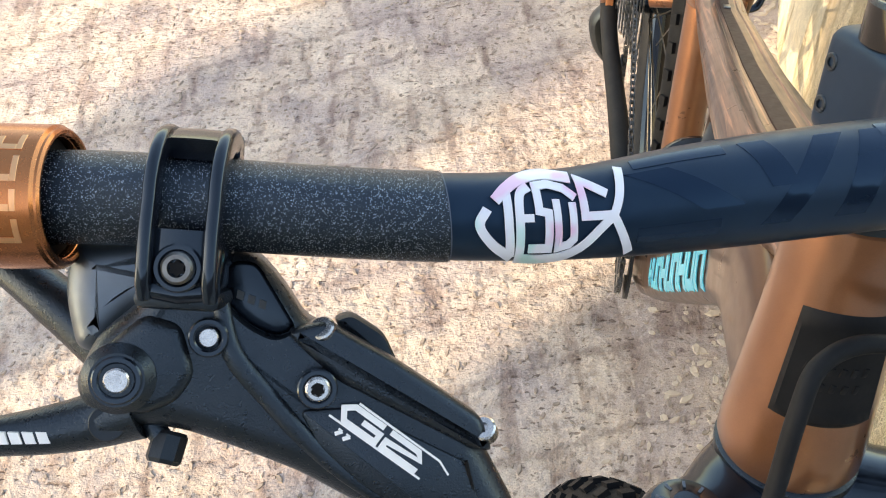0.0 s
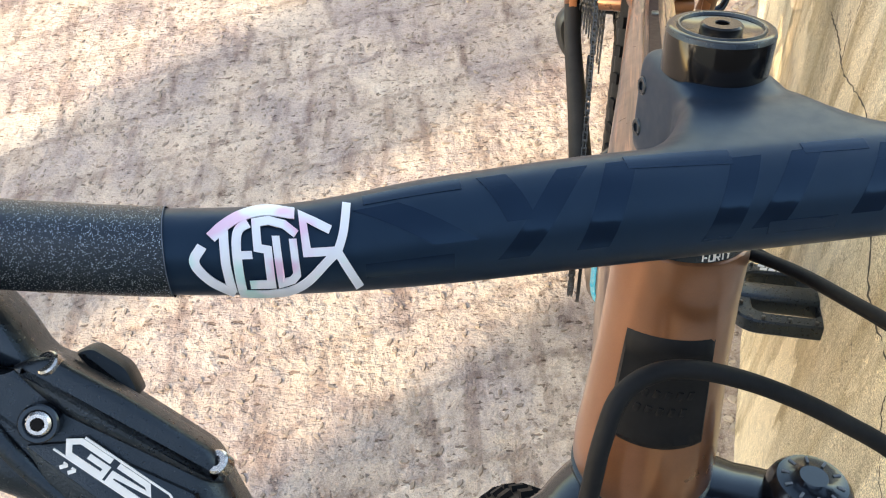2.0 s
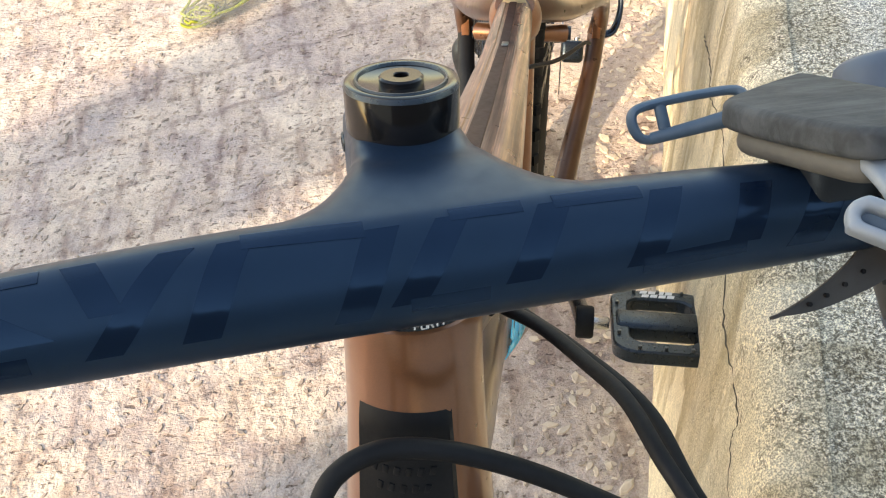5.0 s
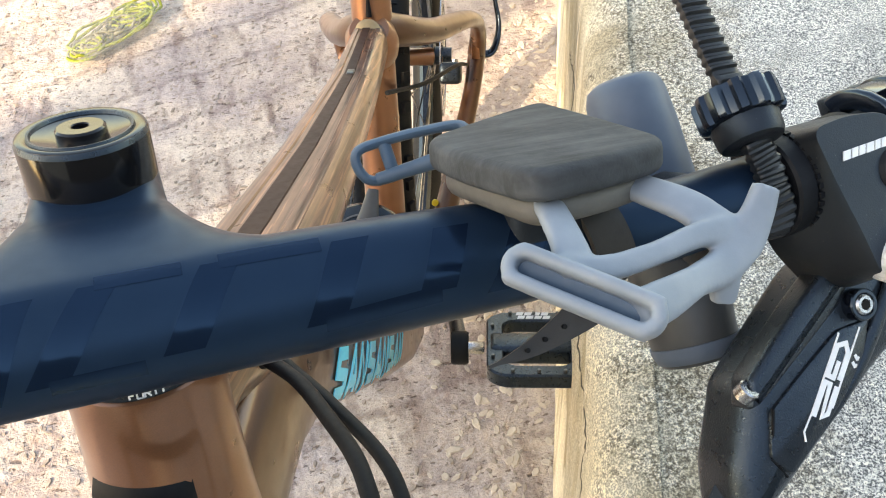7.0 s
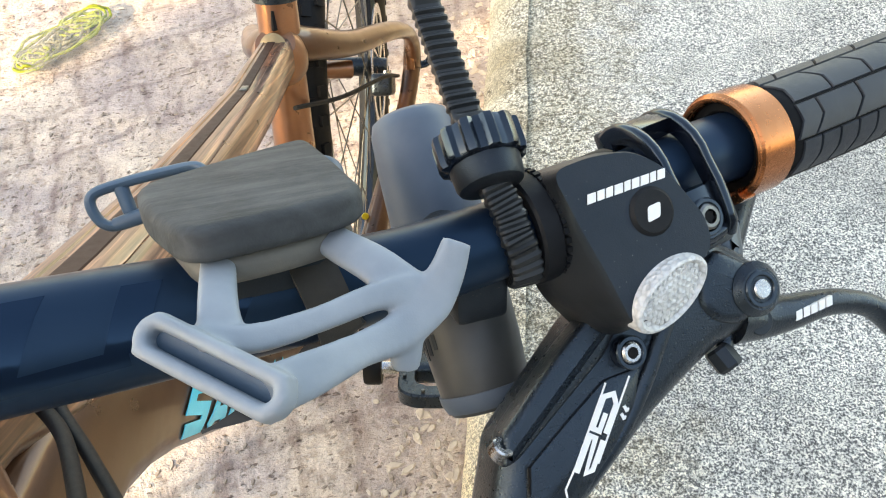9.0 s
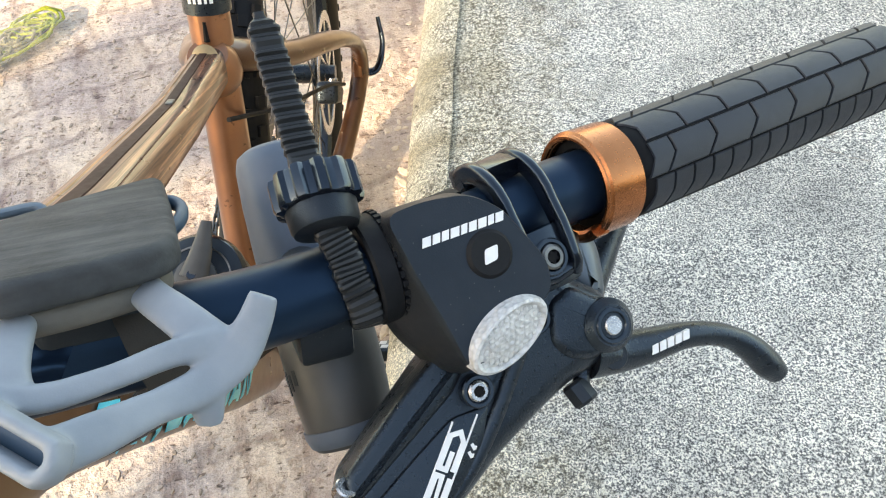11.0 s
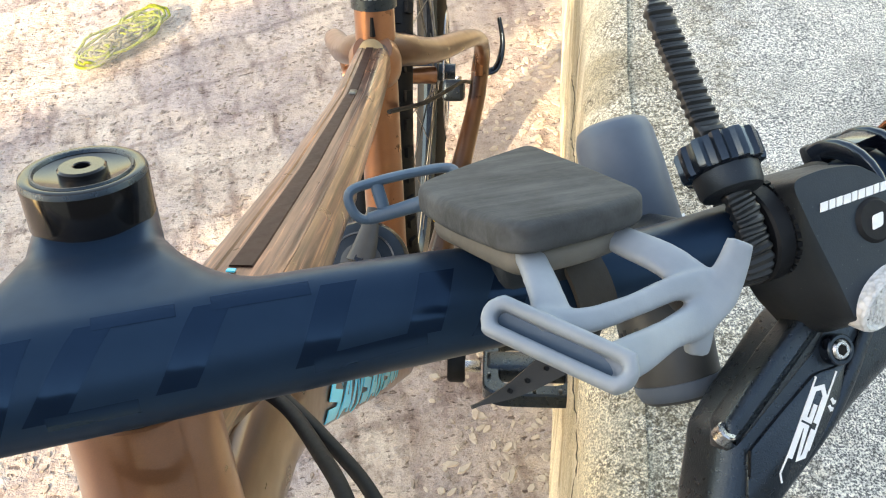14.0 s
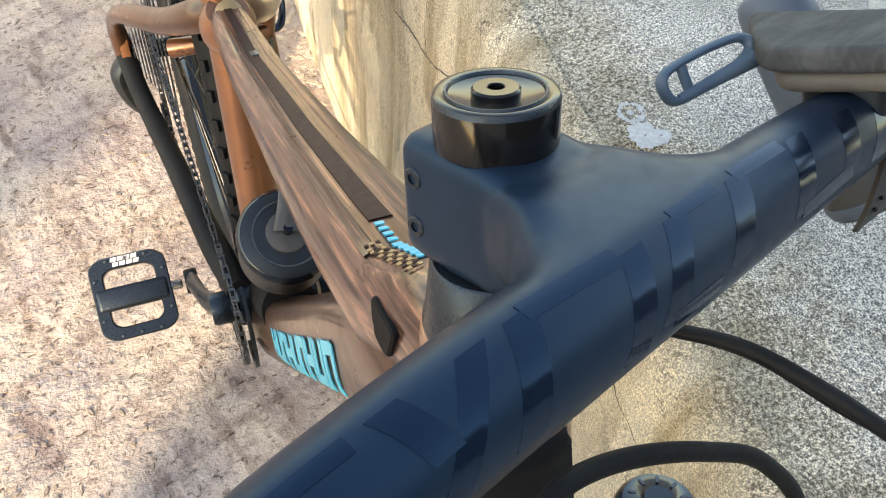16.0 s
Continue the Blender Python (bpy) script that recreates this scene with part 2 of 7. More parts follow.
def streaked(m, slope):
    """Pale and dark reflection streaks painted into the colour, along a tube that falls by the slope."""
    nt, b = nodes_of(m)
    co = nt.nodes.new("ShaderNodeTexCoord")
    turn = nt.nodes.new("ShaderNodeVectorRotate")
    turn.rotation_type = "X_AXIS"
    turn.inputs["Angle"].default_value = radians(slope)
    nt.links.new(co.outputs["Object"], turn.inputs["Vector"])
    mp = nt.nodes.new("ShaderNodeMapping")
    mp.inputs["Scale"].default_value = (360, 6, 300)
    nt.links.new(turn.outputs[0], mp.inputs["Vector"])
    n = nt.nodes.new("ShaderNodeTexNoise")
    n.inputs["Scale"].default_value, n.inputs["Detail"].default_value = 1.0, 3
    n.inputs["Distortion"].default_value = 0.6
    nt.links.new(mp.outputs[0], n.inputs["Vector"])
    lines = ramp(nt, n.outputs["Fac"], ((0.34, (0.20, 0.16, 0.14)), (0.48, (0.85, 0.82, 0.80)), (0.56, (1.1, 1.08, 1.02)), (0.64, (2.3, 2.2, 2.0)))).outputs[0]
    base = b.inputs["Base Color"].links[0].from_socket
    nt.links.new(mix(nt, base, lines, 0.85, "MULTIPLY"), b.inputs["Base Color"])
    return m


def brushed(m):
    """Faint long streaks rubbed into a soft surface."""
    nt, b = nodes_of(m)
    co = nt.nodes.new("ShaderNodeTexCoord")
    mp = nt.nodes.new("ShaderNodeMapping")
    mp.inputs["Rotation"].default_value = (0, 0, radians(28))
    mp.inputs["Scale"].default_value = (22, 190, 120)
    nt.links.new(co.outputs["Object"], mp.inputs["Vector"])
    n = nt.nodes.new("ShaderNodeTexNoise")
    n.inputs["Scale"].default_value, n.inputs["Detail"].default_value = 1.0, 4
    n.inputs["Distortion"].default_value = 0.8
    nt.links.new(mp.outputs[0], n.inputs["Vector"])
    lines = ramp(nt, n.outputs["Fac"], ((0.36, (0.55, 0.55, 0.54)), (0.5, (0.95, 0.95, 0.95)), (0.62, (1.45, 1.42, 1.36)))).outputs[0]
    base = b.inputs["Base Color"].links[0].from_socket
    nt.links.new(mix(nt, base, lines, 0.55, "MULTIPLY"), b.inputs["Base Color"])
    return m


def tinted(m, red=0.55, green=0.78):
    """The sky's reflected blue put into the specular tint of dark lacquer and anodising."""
    nodes_of(m)[1].inputs["Specular Tint"].default_value = (red, green, 1.0, 1)
    return m


def dusted(m):
    """Sparse pale dust specks over a dark surface."""
    nt, b = nodes_of(m)
    v = noise_tex(nt, 900, kind="voronoi")
    cell = nt.nodes.new("ShaderNodeSeparateColor")
    nt.links.new(v.outputs["Color"], cell.inputs[0])
    pick = ramp(nt, cell.outputs[0], ((0.90, (0, 0, 0)), (1.0, (1, 1, 1))))
    size = ramp(nt, v.outputs["Distance"], ((0.10, (1, 1, 1)), (0.18, (0, 0, 0))))
    dots = mix(nt, pick.outputs[0], size.outputs[0], 1.0, "MULTIPLY")
    base = b.inputs["Base Color"].links[0].from_socket
    nt.links.new(mix(nt, base, (0.12, 0.115, 0.105), dots), b.inputs["Base Color"])
    return m


M_GROUND = ground_material()
M_WALL = wall_material()
M_CARBON = tinted(textured("matt blue-black carbon", (0.0058, 0.0145, 0.029), (0.0085, 0.0200, 0.039), 30, 0.37, 0.05, spec=0.40), 0.30, 0.62)
M_LETTER = tinted(textured("satin black lacquer", (0.0028, 0.0080, 0.019), (0.0040, 0.0108, 0.025), 40, 0.15, 0.0, rough_var=0.03, spec=0.5), 0.30, 0.62)
M_GLITTER = glitter_material()
M_STICKER = sticker_material()
M_BRONZE = paint_material("bronze lacquer", (0.235, 0.098, 0.050), (0.345, 0.155, 0.080))
M_BROWN = textured("dark bronze lacquer", (0.034, 0.015, 0.012), (0.052, 0.024, 0.019), 30, 0.5, spec=0.15)
M_ORANGE = textured("copper anodised aluminium", (0.38, 0.135, 0.055), (0.47, 0.180, 0.078), 90, 0.24, 0.08, metal=0.95)
M_ENGRAVE = textured("bare copper engraving", (0.66, 0.33, 0.17), (0.74, 0.40, 0.21), 90, 0.35, metal=0.9)
M_RUBBER = textured("black rubber", (0.005, 0.006, 0.008), (0.010, 0.011, 0.013), 60, 0.6, 0.2, spec=0.22)
M_GRIP = textured("dark blue-grey grip rubber", (0.017, 0.022, 0.030), (0.028, 0.035, 0.046), 70, 0.45, 0.25, spec=0.4)
# near black in place of the shade inside grooves, slots, sockets and holes
M_RECESS = textured("near-black recess", (0.003, 0.003, 0.004), (0.005, 0.005, 0.006), 70, 0.7, spec=0.2)
M_BLACKAL = dusted(tinted(textured("black anodised aluminium", (0.008, 0.0095, 0.012), (0.013, 0.015, 0.018), 60, 0.30, 0.55, 1700, coat=0.06, spec=0.62)))
M_GLOSS = tinted(textured("gloss black aluminium", (0.003, 0.004, 0.008), (0.006, 0.008, 0.012), 50, 0.20, 0.0, coat=0.15, rough_var=0.06, spec=0.6))
M_STEEL = textured("brushed steel", (0.42, 0.42, 0.43), (0.60, 0.60, 0.60), 400, 0.25, 0.2, metal=1.0)
M_DARKSTEEL = textured("dark steel", (0.12, 0.12, 0.12), (0.22, 0.22, 0.21), 300, 0.35, 0.2, metal=1.0)
M_YELLOW = textured("yellow reflector", (0.70, 0.48, 0.02), (0.80, 0.58, 0.04), 200, 0.4)
M_WHITE = textured("white print", (0.78, 0.78, 0.78), (0.86, 0.86, 0.86), 300, 0.5)
M_CYAN = textured("turquoise decal", (0.018, 0.50, 0.70), (0.03, 0.58, 0.78), 80, 0.35, coat=0.2)
M_SILICONE = textured("pale grey silicone", (0.188, 0.222, 0.258), (0.255, 0.290, 0.325), 60, 0.5, 0.1)
M_BLUESIL = textured("slate blue silicone", (0.040, 0.080, 0.125), (0.066, 0.115, 0.165), 60, 0.5, 0.1)
M_PAD = brushed(textured("charcoal foam pad", (0.036, 0.040, 0.043), (0.072, 0.078, 0.082), 45, 0.75, 0.5, 1200, spec=0.3))
M_PLASTIC = dusted(tinted(textured("matt black plastic", (0.012, 0.0125, 0.014), (0.019, 0.020, 0.022), 60, 0.42, 0.25, spec=0.42)))
M_GREYPL = textured("slate grey plastic", (0.070, 0.095, 0.130), (0.100, 0.130, 0.170), 40, 0.45, 0.08, spec=0.35)
def grille_material():
    """Silver plastic grille with a fine bumpy mesh."""
    m = textured("silver speaker mesh", (0.56, 0.56, 0.55), (0.70, 0.70, 0.69), 200, 0.42, 0.1, metal=0.15)
    nt, b = nodes_of(m)
    v = noise_tex(nt, 620, kind="voronoi")
    bump(nt, b, v.outputs["Distance"], 0.6, 0.0008)
    dark = ramp(nt, v.outputs["Distance"], ((0.45, (1, 1, 1)), (0.8, (0.78, 0.78, 0.78))))
    base = b.inputs["Base Color"].links[0].from_socket
    nt.links.new(mix(nt, base, dark.outputs[0], 1.0, "MULTIPLY"), b.inputs["Base Color"])
    return m


M_SILVER = grille_material()
M_STONE = textured("pale pebble", (0.48, 0.41, 0.34), (0.62, 0.55, 0.47), 90, 0.9, 0.4)
M_GRIT = textured("grey-brown grit", (0.24, 0.20, 0.17), (0.44, 0.37, 0.32), 60, 0.9, 0.4)
M_CRACK = textured("dark crack dirt", (0.05, 0.042, 0.034), (0.08, 0.07, 0.055), 120, 0.95)
M_SPLASH = textured("white lime splash", (0.46, 0.46, 0.45), (0.66, 0.66, 0.64), 300, 0.9, 0.4)
M_RENDER = textured("pale wall render", (0.50, 0.47, 0.42), (0.60, 0.57, 0.51), 3, 0.9, 0.4, 300)
M_DARKWALL = textured("dark reflection wall", (0.07, 0.058, 0.050), (0.12, 0.10, 0.085), 4, 0.8, 0.4, 300)
M_LAMP = textured("dark slate plastic", (0.042, 0.044, 0.046), (0.066, 0.067, 0.066), 40, 0.4, 0.08, spec=0.4)
M_TAUPE = textured("dusty taupe plastic", (0.085, 0.08, 0.07), (0.135, 0.125, 0.108), 60, 0.6, 0.2)
M_STRAP = textured("dirty grey rubber", (0.018, 0.0165, 0.015), (0.034, 0.031, 0.028), 50, 0.6, 0.3)
M_RELIEF = textured("worn gold print", (0.30, 0.20, 0.10), (0.42, 0.29, 0.15), 120, 0.4, metal=0.4)
M_TOPPAINT = paint_material("brown bronze lacquer", (0.075, 0.034, 0.019), (0.125, 0.060, 0.034), 0.5, 0.4)
M_CAP = textured("polished black aluminium", (0.004, 0.004, 0.005), (0.007, 0.007, 0.008), 50, 0.14, 0.0, coat=0.1, rough_var=0.05, spec=0.35)
M_PERCH = textured("polished dark aluminium", (0.12, 0.15, 0.18), (0.16, 0.19, 0.22), 40, 0.42, 0.05, metal=0.85)
M_RIB = textured("ribbed grey-black rubber", (0.010, 0.011, 0.012), (0.018, 0.019, 0.020), 60, 0.36, 0.1, spec=0.45)
# bronze lacquer with the streaks of its reflections put into the base colour
M_STREAKED = streaked(paint_material("bronze lacquer with painted reflections", (0.115, 0.056, 0.040), (0.19, 0.102, 0.074), 0.45, 0.5), 26)


# ---- building tools ----
def mesh_from(bm, name, smooth=True):
    me = bpy.data.meshes.new(name)
    bm.normal_update()
    bm.to_mesh(me)
    bm.free()
    if smooth:
        me.polygons.foreach_set("use_smooth", [True] * len(me.polygons))
        me.update()
    return me


def part(name, bm, material, parent, label="", place=None, smooth=True, sharp=40):
    """One mesh object under a thing or part. place: its pose in the world (the parent's own where left out)."""
    me = mesh_from(bm, name, smooth)
    me.materials.append(material)
    if smooth and sharp:
        me.set_sharp_from_angle(angle=radians(sharp))
    ob = new(name, me)
    if parent is not None:
        ob.parent = parent
        if place is not None:
            ob.matrix_basis = WORLD[parent].inverted() @ place
        WORLD[ob] = place if place is not None else WORLD[parent]
    else:
        ob.matrix_basis = place if place is not None else Matrix()
        WORLD[ob] = ob.matrix_basis.copy()
    if label:
        tagged(ob, label)
    return ob


WORLD = {}


def thing(name, label, category, place, group=""):
    ob = new(name)
    ob.empty_display_size = 0.05
    ob.matrix_basis = place
    WORLD[ob] = place.copy()
    return tagged(ob, label, category, group)


def merged(*bms):
    out = bms[0]
    for b in bms[1:]:
        me = bpy.data.meshes.new("tmp")
        b.to_mesh(me)
        b.free()
        out.from_mesh(me)
        bpy.data.meshes.remove(me)
    return out


def moved(bm, m):
    bmesh.ops.transform(bm, matrix=m, verts=bm.verts)
    if m.determinant() < 0:
        bmesh.ops.reverse_faces(bm, faces=bm.faces)
    return bm


def loft(rings, closed=True, cap=True, loop=False):
    """Skin over rings of equal count. loop: the last ring joins the first."""
    bm = bmesh.new()
    vs = [[bm.verts.new(p) for p in r] for r in rings]
    n = len(rings[0])
    pairs = list(zip(vs, vs[1:])) + ([(vs[-1], vs[0])] if loop else [])
    for a, b in pairs:
        for i in range(n if closed else n - 1):
            j = (i + 1) % n
            bm.faces.new((a[i], a[j], b[j], b[i]))
    if cap and not loop and closed:
        bm.faces.new(list(reversed(vs[0])))
        bm.faces.new(vs[-1])
    bmesh.ops.recalc_face_normals(bm, faces=bm.faces)
    return bm


def spline(points, per=8, loop=False):
    """Catmull-Rom through the points."""
    pts = [Vector(p) for p in points]
    n = len(pts)
    out = []
    for i in range(n if loop else n - 1):
        if loop:
            p0, p1, p2, p3 = (pts[(i + k - 1) % n] for k in range(4))
        else:
            p1, p2 = pts[i], pts[i + 1]
            p0 = pts[i - 1] if i else p1 * 2 - p2
            p3 = pts[i + 2] if i + 2 < n else p2 * 2 - p1
        for s in range(per):
            t = s / per
            out.append(0.5 * ((2 * p1) + (p2 - p0) * t + (2 * p0 - 5 * p1 + 4 * p2 - p3) * t * t + (3 * p1 - p0 - 3 * p2 + p3) * t ** 3))
    if not loop:
        out.append(pts[-1])
    return out


def tube(points, radius, n=12, loop=False, cap=True, flat=1.0, up=None):
    """A round (or flattened) rod along points; radius may be a list."""
    pts = [Vector(p) for p in points]
    m = len(pts)
    rad = radius if isinstance(radius, (list, tuple)) else [radius] * m
    rings = []
    ref = Vector(up) if up else None
    for i, p in enumerate(pts):
        if loop:
            d = pts[(i + 1) % m] - pts[i - 1]
        else:
            d = pts[min(i + 1, m - 1)] - pts[max(i - 1, 0)]
        d.normalize()
        if ref is None:
            ref = Vector((0, 0, 1)) if abs(d.z) < 0.9 else Vector((1, 0, 0))
        side = d.cross(ref).normalized()
        nup = side.cross(d).normalized()
        if not up:
            ref = nup
        k = i * (len(rad) - 1) / max(m - 1, 1)
        lo = int(k)
        r = rad[lo] + (rad[min(lo + 1, len(rad) - 1)] - rad[lo]) * (k - lo)
        rings.append([p + side * (r * math.cos(a)) + nup * (r * flat * math.sin(a)) for a in (2 * math.pi * q / n for q in range(n))])
    return loft(rings, cap=cap, loop=loop)


def lathe(profile, n=32, cap=True):
    """Rings (radius, z) turned round z."""
    rings = [[Vector((r * math.cos(2 * math.pi * i / n), r * math.sin(2 * math.pi * i / n), z)) for i in range(n)] for r, z in profile]
    return loft(rings, cap=cap)


def box(sx, sy, sz, bevel=0.0, seg=2, at=(0, 0, 0)):
    bm = bmesh.new()
    bmesh.ops.create_cube(bm, size=1.0, matrix=Matrix.Translation(at) @ Matrix.Diagonal((sx, sy, sz, 1)))
    if bevel:
        bmesh.ops.bevel(bm, geom=bm.edges[:] + bm.verts[:], offset=bevel, segments=seg, affect="EDGES", profile=0.5, clamp_overlap=True)
    return bm


def prism(outline, low, high, bevel=0.0, seg=2):
    """A flat outline (u, v) raised from w = low to high, with rounded rims."""
    n = len(outline)
    if not bevel:
        return loft([[Vector((u, v, low)) for u, v in outline], [Vector((u, v, high)) for u, v in outline]])
    pts = [Vector((u, v)) for u, v in outline]
    area = sum(a.x * b.y - b.x * a.y for a, b in zip(pts, pts[1:] + pts[:1]))
    sign = 1 if area > 0 else -1

    def inset(d):
        res = []
        for i, p in enumerate(pts):
            e1, e2 = (p - pts[i - 1]).normalized(), (pts[(i + 1) % n] - p).normalized()
            n1, n2 = Vector((-e1.y, e1.x)) * sign, Vector((-e2.y, e2.x)) * sign
            k = (n1 + n2)
            k = k / max(k.length_squared / 2, 0.5)
            res.append(p + k * d)
        return res

    rings = []
    steps = [(1 - math.cos(math.pi / 2 * i / seg), 1 - math.sin(math.pi / 2 * i / seg)) for i in range(seg + 1)]
    for a, b in [(s[1], s[0]) for s in steps]:
        rings.append([Vector((q.x, q.y, low + bevel * b)) for q in inset(bevel * a)])
    for a, b in reversed([(s[1], s[0]) for s in steps]):
        rings.append([Vector((q.x, q.y, high - bevel * b)) for q in inset(bevel * a)])
    return loft(rings)


def rounded(outline, r, seg=5):
    """The outline with its corners rounded."""
    res = []
    n = len(outline)
    pts = [Vector(p) for p in outline]
    for i, p in enumerate(pts):
        a, b = pts[i - 1] - p, pts[(i + 1) % n] - p
        rr = min(r, a.length * 0.45, b.length * 0.45)
        s, e = p + a.normalized() * rr, p + b.normalized() * rr
        for k in range(seg + 1):
            t = k / seg
            q = s * (1 - t) ** 2 + p * 2 * t * (1 - t) + e * t * t
            res.append((q.x, q.y))
    return res


def stroke(points, width, low=0.0, high=0.0003):
    """A flat band of even width along (u, v) points, raised from low to high."""
    pts = [Vector(p) for p in points]
    left, right = [], []
    for i, p in enumerate(pts):
        a = (p - pts[i - 1]).normalized() if i else None
        b = (pts[i + 1] - p).normalized() if i + 1 < len(pts) else None
        a, b = a or b, b or a
        k = Vector((-a.y, a.x)) + Vector((-b.y, b.x))
        k = k / max(k.length_squared / 2, 0.6)
        left.append(p + k * width / 2)
        right.append(p - k * width / 2)
    rings = []
    for l, r in zip(left, right):
        rings.append([Vector((l.x, l.y, low)), Vector((r.x, r.y, low)), Vector((r.x, r.y, high)), Vector((l.x, l.y, high))])
    return loft(rings)


def cut(bm, cutter):
    """The first solid with the second taken out of it."""
    obs = []
    for b in (bm, cutter):
        me = bpy.data.meshes.new("tmp")
        b.to_mesh(me)
        b.free()
        ob = bpy.data.objects.new("tmp", me)
        scene.collection.objects.link(ob)
        obs.append(ob)
    mod = obs[0].modifiers.new("cut", "BOOLEAN")
    mod.operation, mod.object, mod.solver = "DIFFERENCE", obs[1], "EXACT"
    bpy.context.view_layer.update()
    me = bpy.data.meshes.new_from_object(obs[0].evaluated_get(bpy.context.evaluated_depsgraph_get()))
    out = bmesh.new()
    out.from_mesh(me)
    bpy.data.meshes.remove(me)
    for ob in obs:
        old = ob.data
        bpy.data.objects.remove(ob)
        bpy.data.meshes.remove(old)
    return out


def basis(origin, x, y, z):
    m = Matrix((x, y, z)).transposed().to_4x4()
    m.translation = origin
    return m


# the steering axis: origin on the cap, x to the bike's left along the bar, y back, z up the steerer
STEER = basis(Vector((0.2345, 0.3248, 1.0059)), Vector((0.9695, 0.1500, -0.1937)), Vector((-0.2057, 0.9278, -0.3113)), Vector((0.1330, 0.3417, 0.9304)))
TURNED, HEAD = radians(22.3), radians(21.235)
FRAME_F = STEER @ Matrix.Rotation(-TURNED, 4, "Z")
# the frame: same origin, y level to the back, z up in the plane of the wheels
FRAME = FRAME_F @ Matrix.Rotation(HEAD, 4, "X")
# the front of the bar: u = x along the bar, v up the front face, w towards the front
FACE_V, FACE_W = Vector((0, 0.51, 0.86)).normalized(), Vector((0, -0.86, 0.51)).normalized()
FRONT = STEER @ basis(Vector((0, 0, 0)), Vector((1, 0, 0)), FACE_V, FACE_W)


# ---- ground and wall ----
def ground_sheet():
    """Uneven worn ground that reaches the horizon."""
    bm = bmesh.new()
    xs = [-400, -60, -12, -5] + [-2.2 + 0.04 * i for i in range(111)] + [5, 12, 60, 400]
    ys = [-400, -60, -12, -5, -2] + [-0.6 + 0.04 * i for i in range(86)] + [5, 12, 60, 400]
    grid = []
    for x in xs:
        row = []
        for y in ys:
            z = 0.0
            if -2.3 < x < 2.3 and -0.7 < y < 2.9:
                z = 0.010 * noise.noise((x * 2.1, y * 2.1, 0)) + 0.005 * noise.noise((x * 9, y * 9, 3)) - 0.004
            row.append(bm.verts.new((x, y, z)))
        grid.append(row)
    for a, b in zip(grid, grid[1:]):
        for i in range(len(ys) - 1):
            bm.faces.new((a[i], b[i], b[i + 1], a[i + 1]))
    return bm


tagged(part("ground", ground_sheet(), M_GROUND, None, "pale dusty worn paving with grey patches and grit"), category="ground", kind="structure")

# the low wall runs beside the bike; its face leans back a little and its upper edge is worn round
WALL_AT, WALL_TURN, WALL_TOP = Vector((0.40, 0.42, 0.0)), radians(-15.5), 0.722
WALL = Matrix.Translation(WALL_AT) @ Matrix.Rotation(WALL_TURN, 4, "Z")


def wall_section():
    """Across the wall: (x, z) from the foot of the face over the rounded edge to the slab."""
    r = 0.035
    pts = [(-0.004, -0.05), (0.0, 0.0), (0.008, 0.2), (0.014, 0.42), (0.018, 0.6)]
    for i in range(7):
        a = math.pi / 2 * i / 6
        pts.append((0.018 + r - r * math.cos(a), WALL_TOP - r + r * math.sin(a)))
    return pts


def wall_face():
    ys = [-3.0 + 0.05 * i for i in range(141)]
    rings = []
    for y in ys:
        ring = []
        for x, z in wall_section():
            d = 0.006 * noise.noise((y * 3, z * 3, 7)) + 0.003 * noise.noise((y * 14, z * 14, 1))
            ring.append(Vector((x + d, y, z + (d * 0.5 if z > 0.65 else 0))))
        rings.append(ring)
    bm = loft(rings, closed=False, cap=False)
    for f in bm.faces:
        if f.normal.x > 0:
            f.normal_flip()
    return bm


def slab_sheet():
    bm = bmesh.new()
    x0 = wall_section()[-1][0] - 0.006
    xs = [x0 + 0.05 * i for i in range(40)] + [5.0, 20.0]
    ys = [-3.0 + 0.05 * i for i in range(141)]
    grid = [[bm.verts.new((x, y, WALL_TOP + (0.003 * noise.noise((x * 5, y * 5, 2)) + 0.0015 if i else -0.004))) for y in ys] for i, x in enumerate(xs)]
    for a, b in zip(grid, grid[1:]):
        for i in range(len(ys) - 1):
            bm.faces.new((a[i], b[i], b[i + 1], a[i + 1]))
    # outer sides down into the ground
    rim = [row[0] for row in grid] + grid[-1][1:] + [row[-1] for row in grid[-2::-1]]
    low = [bm.verts.new((v.co.x, v.co.y, -0.05)) for v in rim]
    for i in range(len(rim) - 1):
        bm.faces.new((rim[i], low[i], low[i + 1], rim[i + 1]))
    return bm


wall = tagged(part("wall_east", wall_face(), M_WALL, None, "low concrete retaining wall with brown rain stains and a worn edge", place=WALL), category="wall", kind="structure")
slab = tagged(part("pavement", slab_sheet(), M_WALL, None, "rough grey concrete slab on top of the low wall", place=WALL), category="pavement", kind="structure")

# off to the side, towards the sun: added unseen blockers shading slab and ground
ACROSS, TOWARD = Vector((-0.507, 0.862, 0)), Vector((-0.862, -0.507, 0))
for nm, q0, q1, far, high, lab in (("shade_wall_south", -4.0, 0.645, 4.6, 4.6, "plain unseen wall added to shade the slab"), ("shade_pillar_west", 1.11, 1.70, 7.0, 5.5, "plain unseen pillar added to cast a shade band")):
    mid_q = (q0 + q1) / 2
    spot = ACROSS * mid_q + TOWARD * far
    turn = basis(spot, ACROSS, TOWARD, Vector((0, 0, 1)))
    tagged(part(nm, box(q1 - q0, 0.3, high + 0.1, 0.01, 1, at=(0, 0.15, high / 2 - 0.05)), M_RENDER, None, lab, place=turn), category="wall", kind="structure")

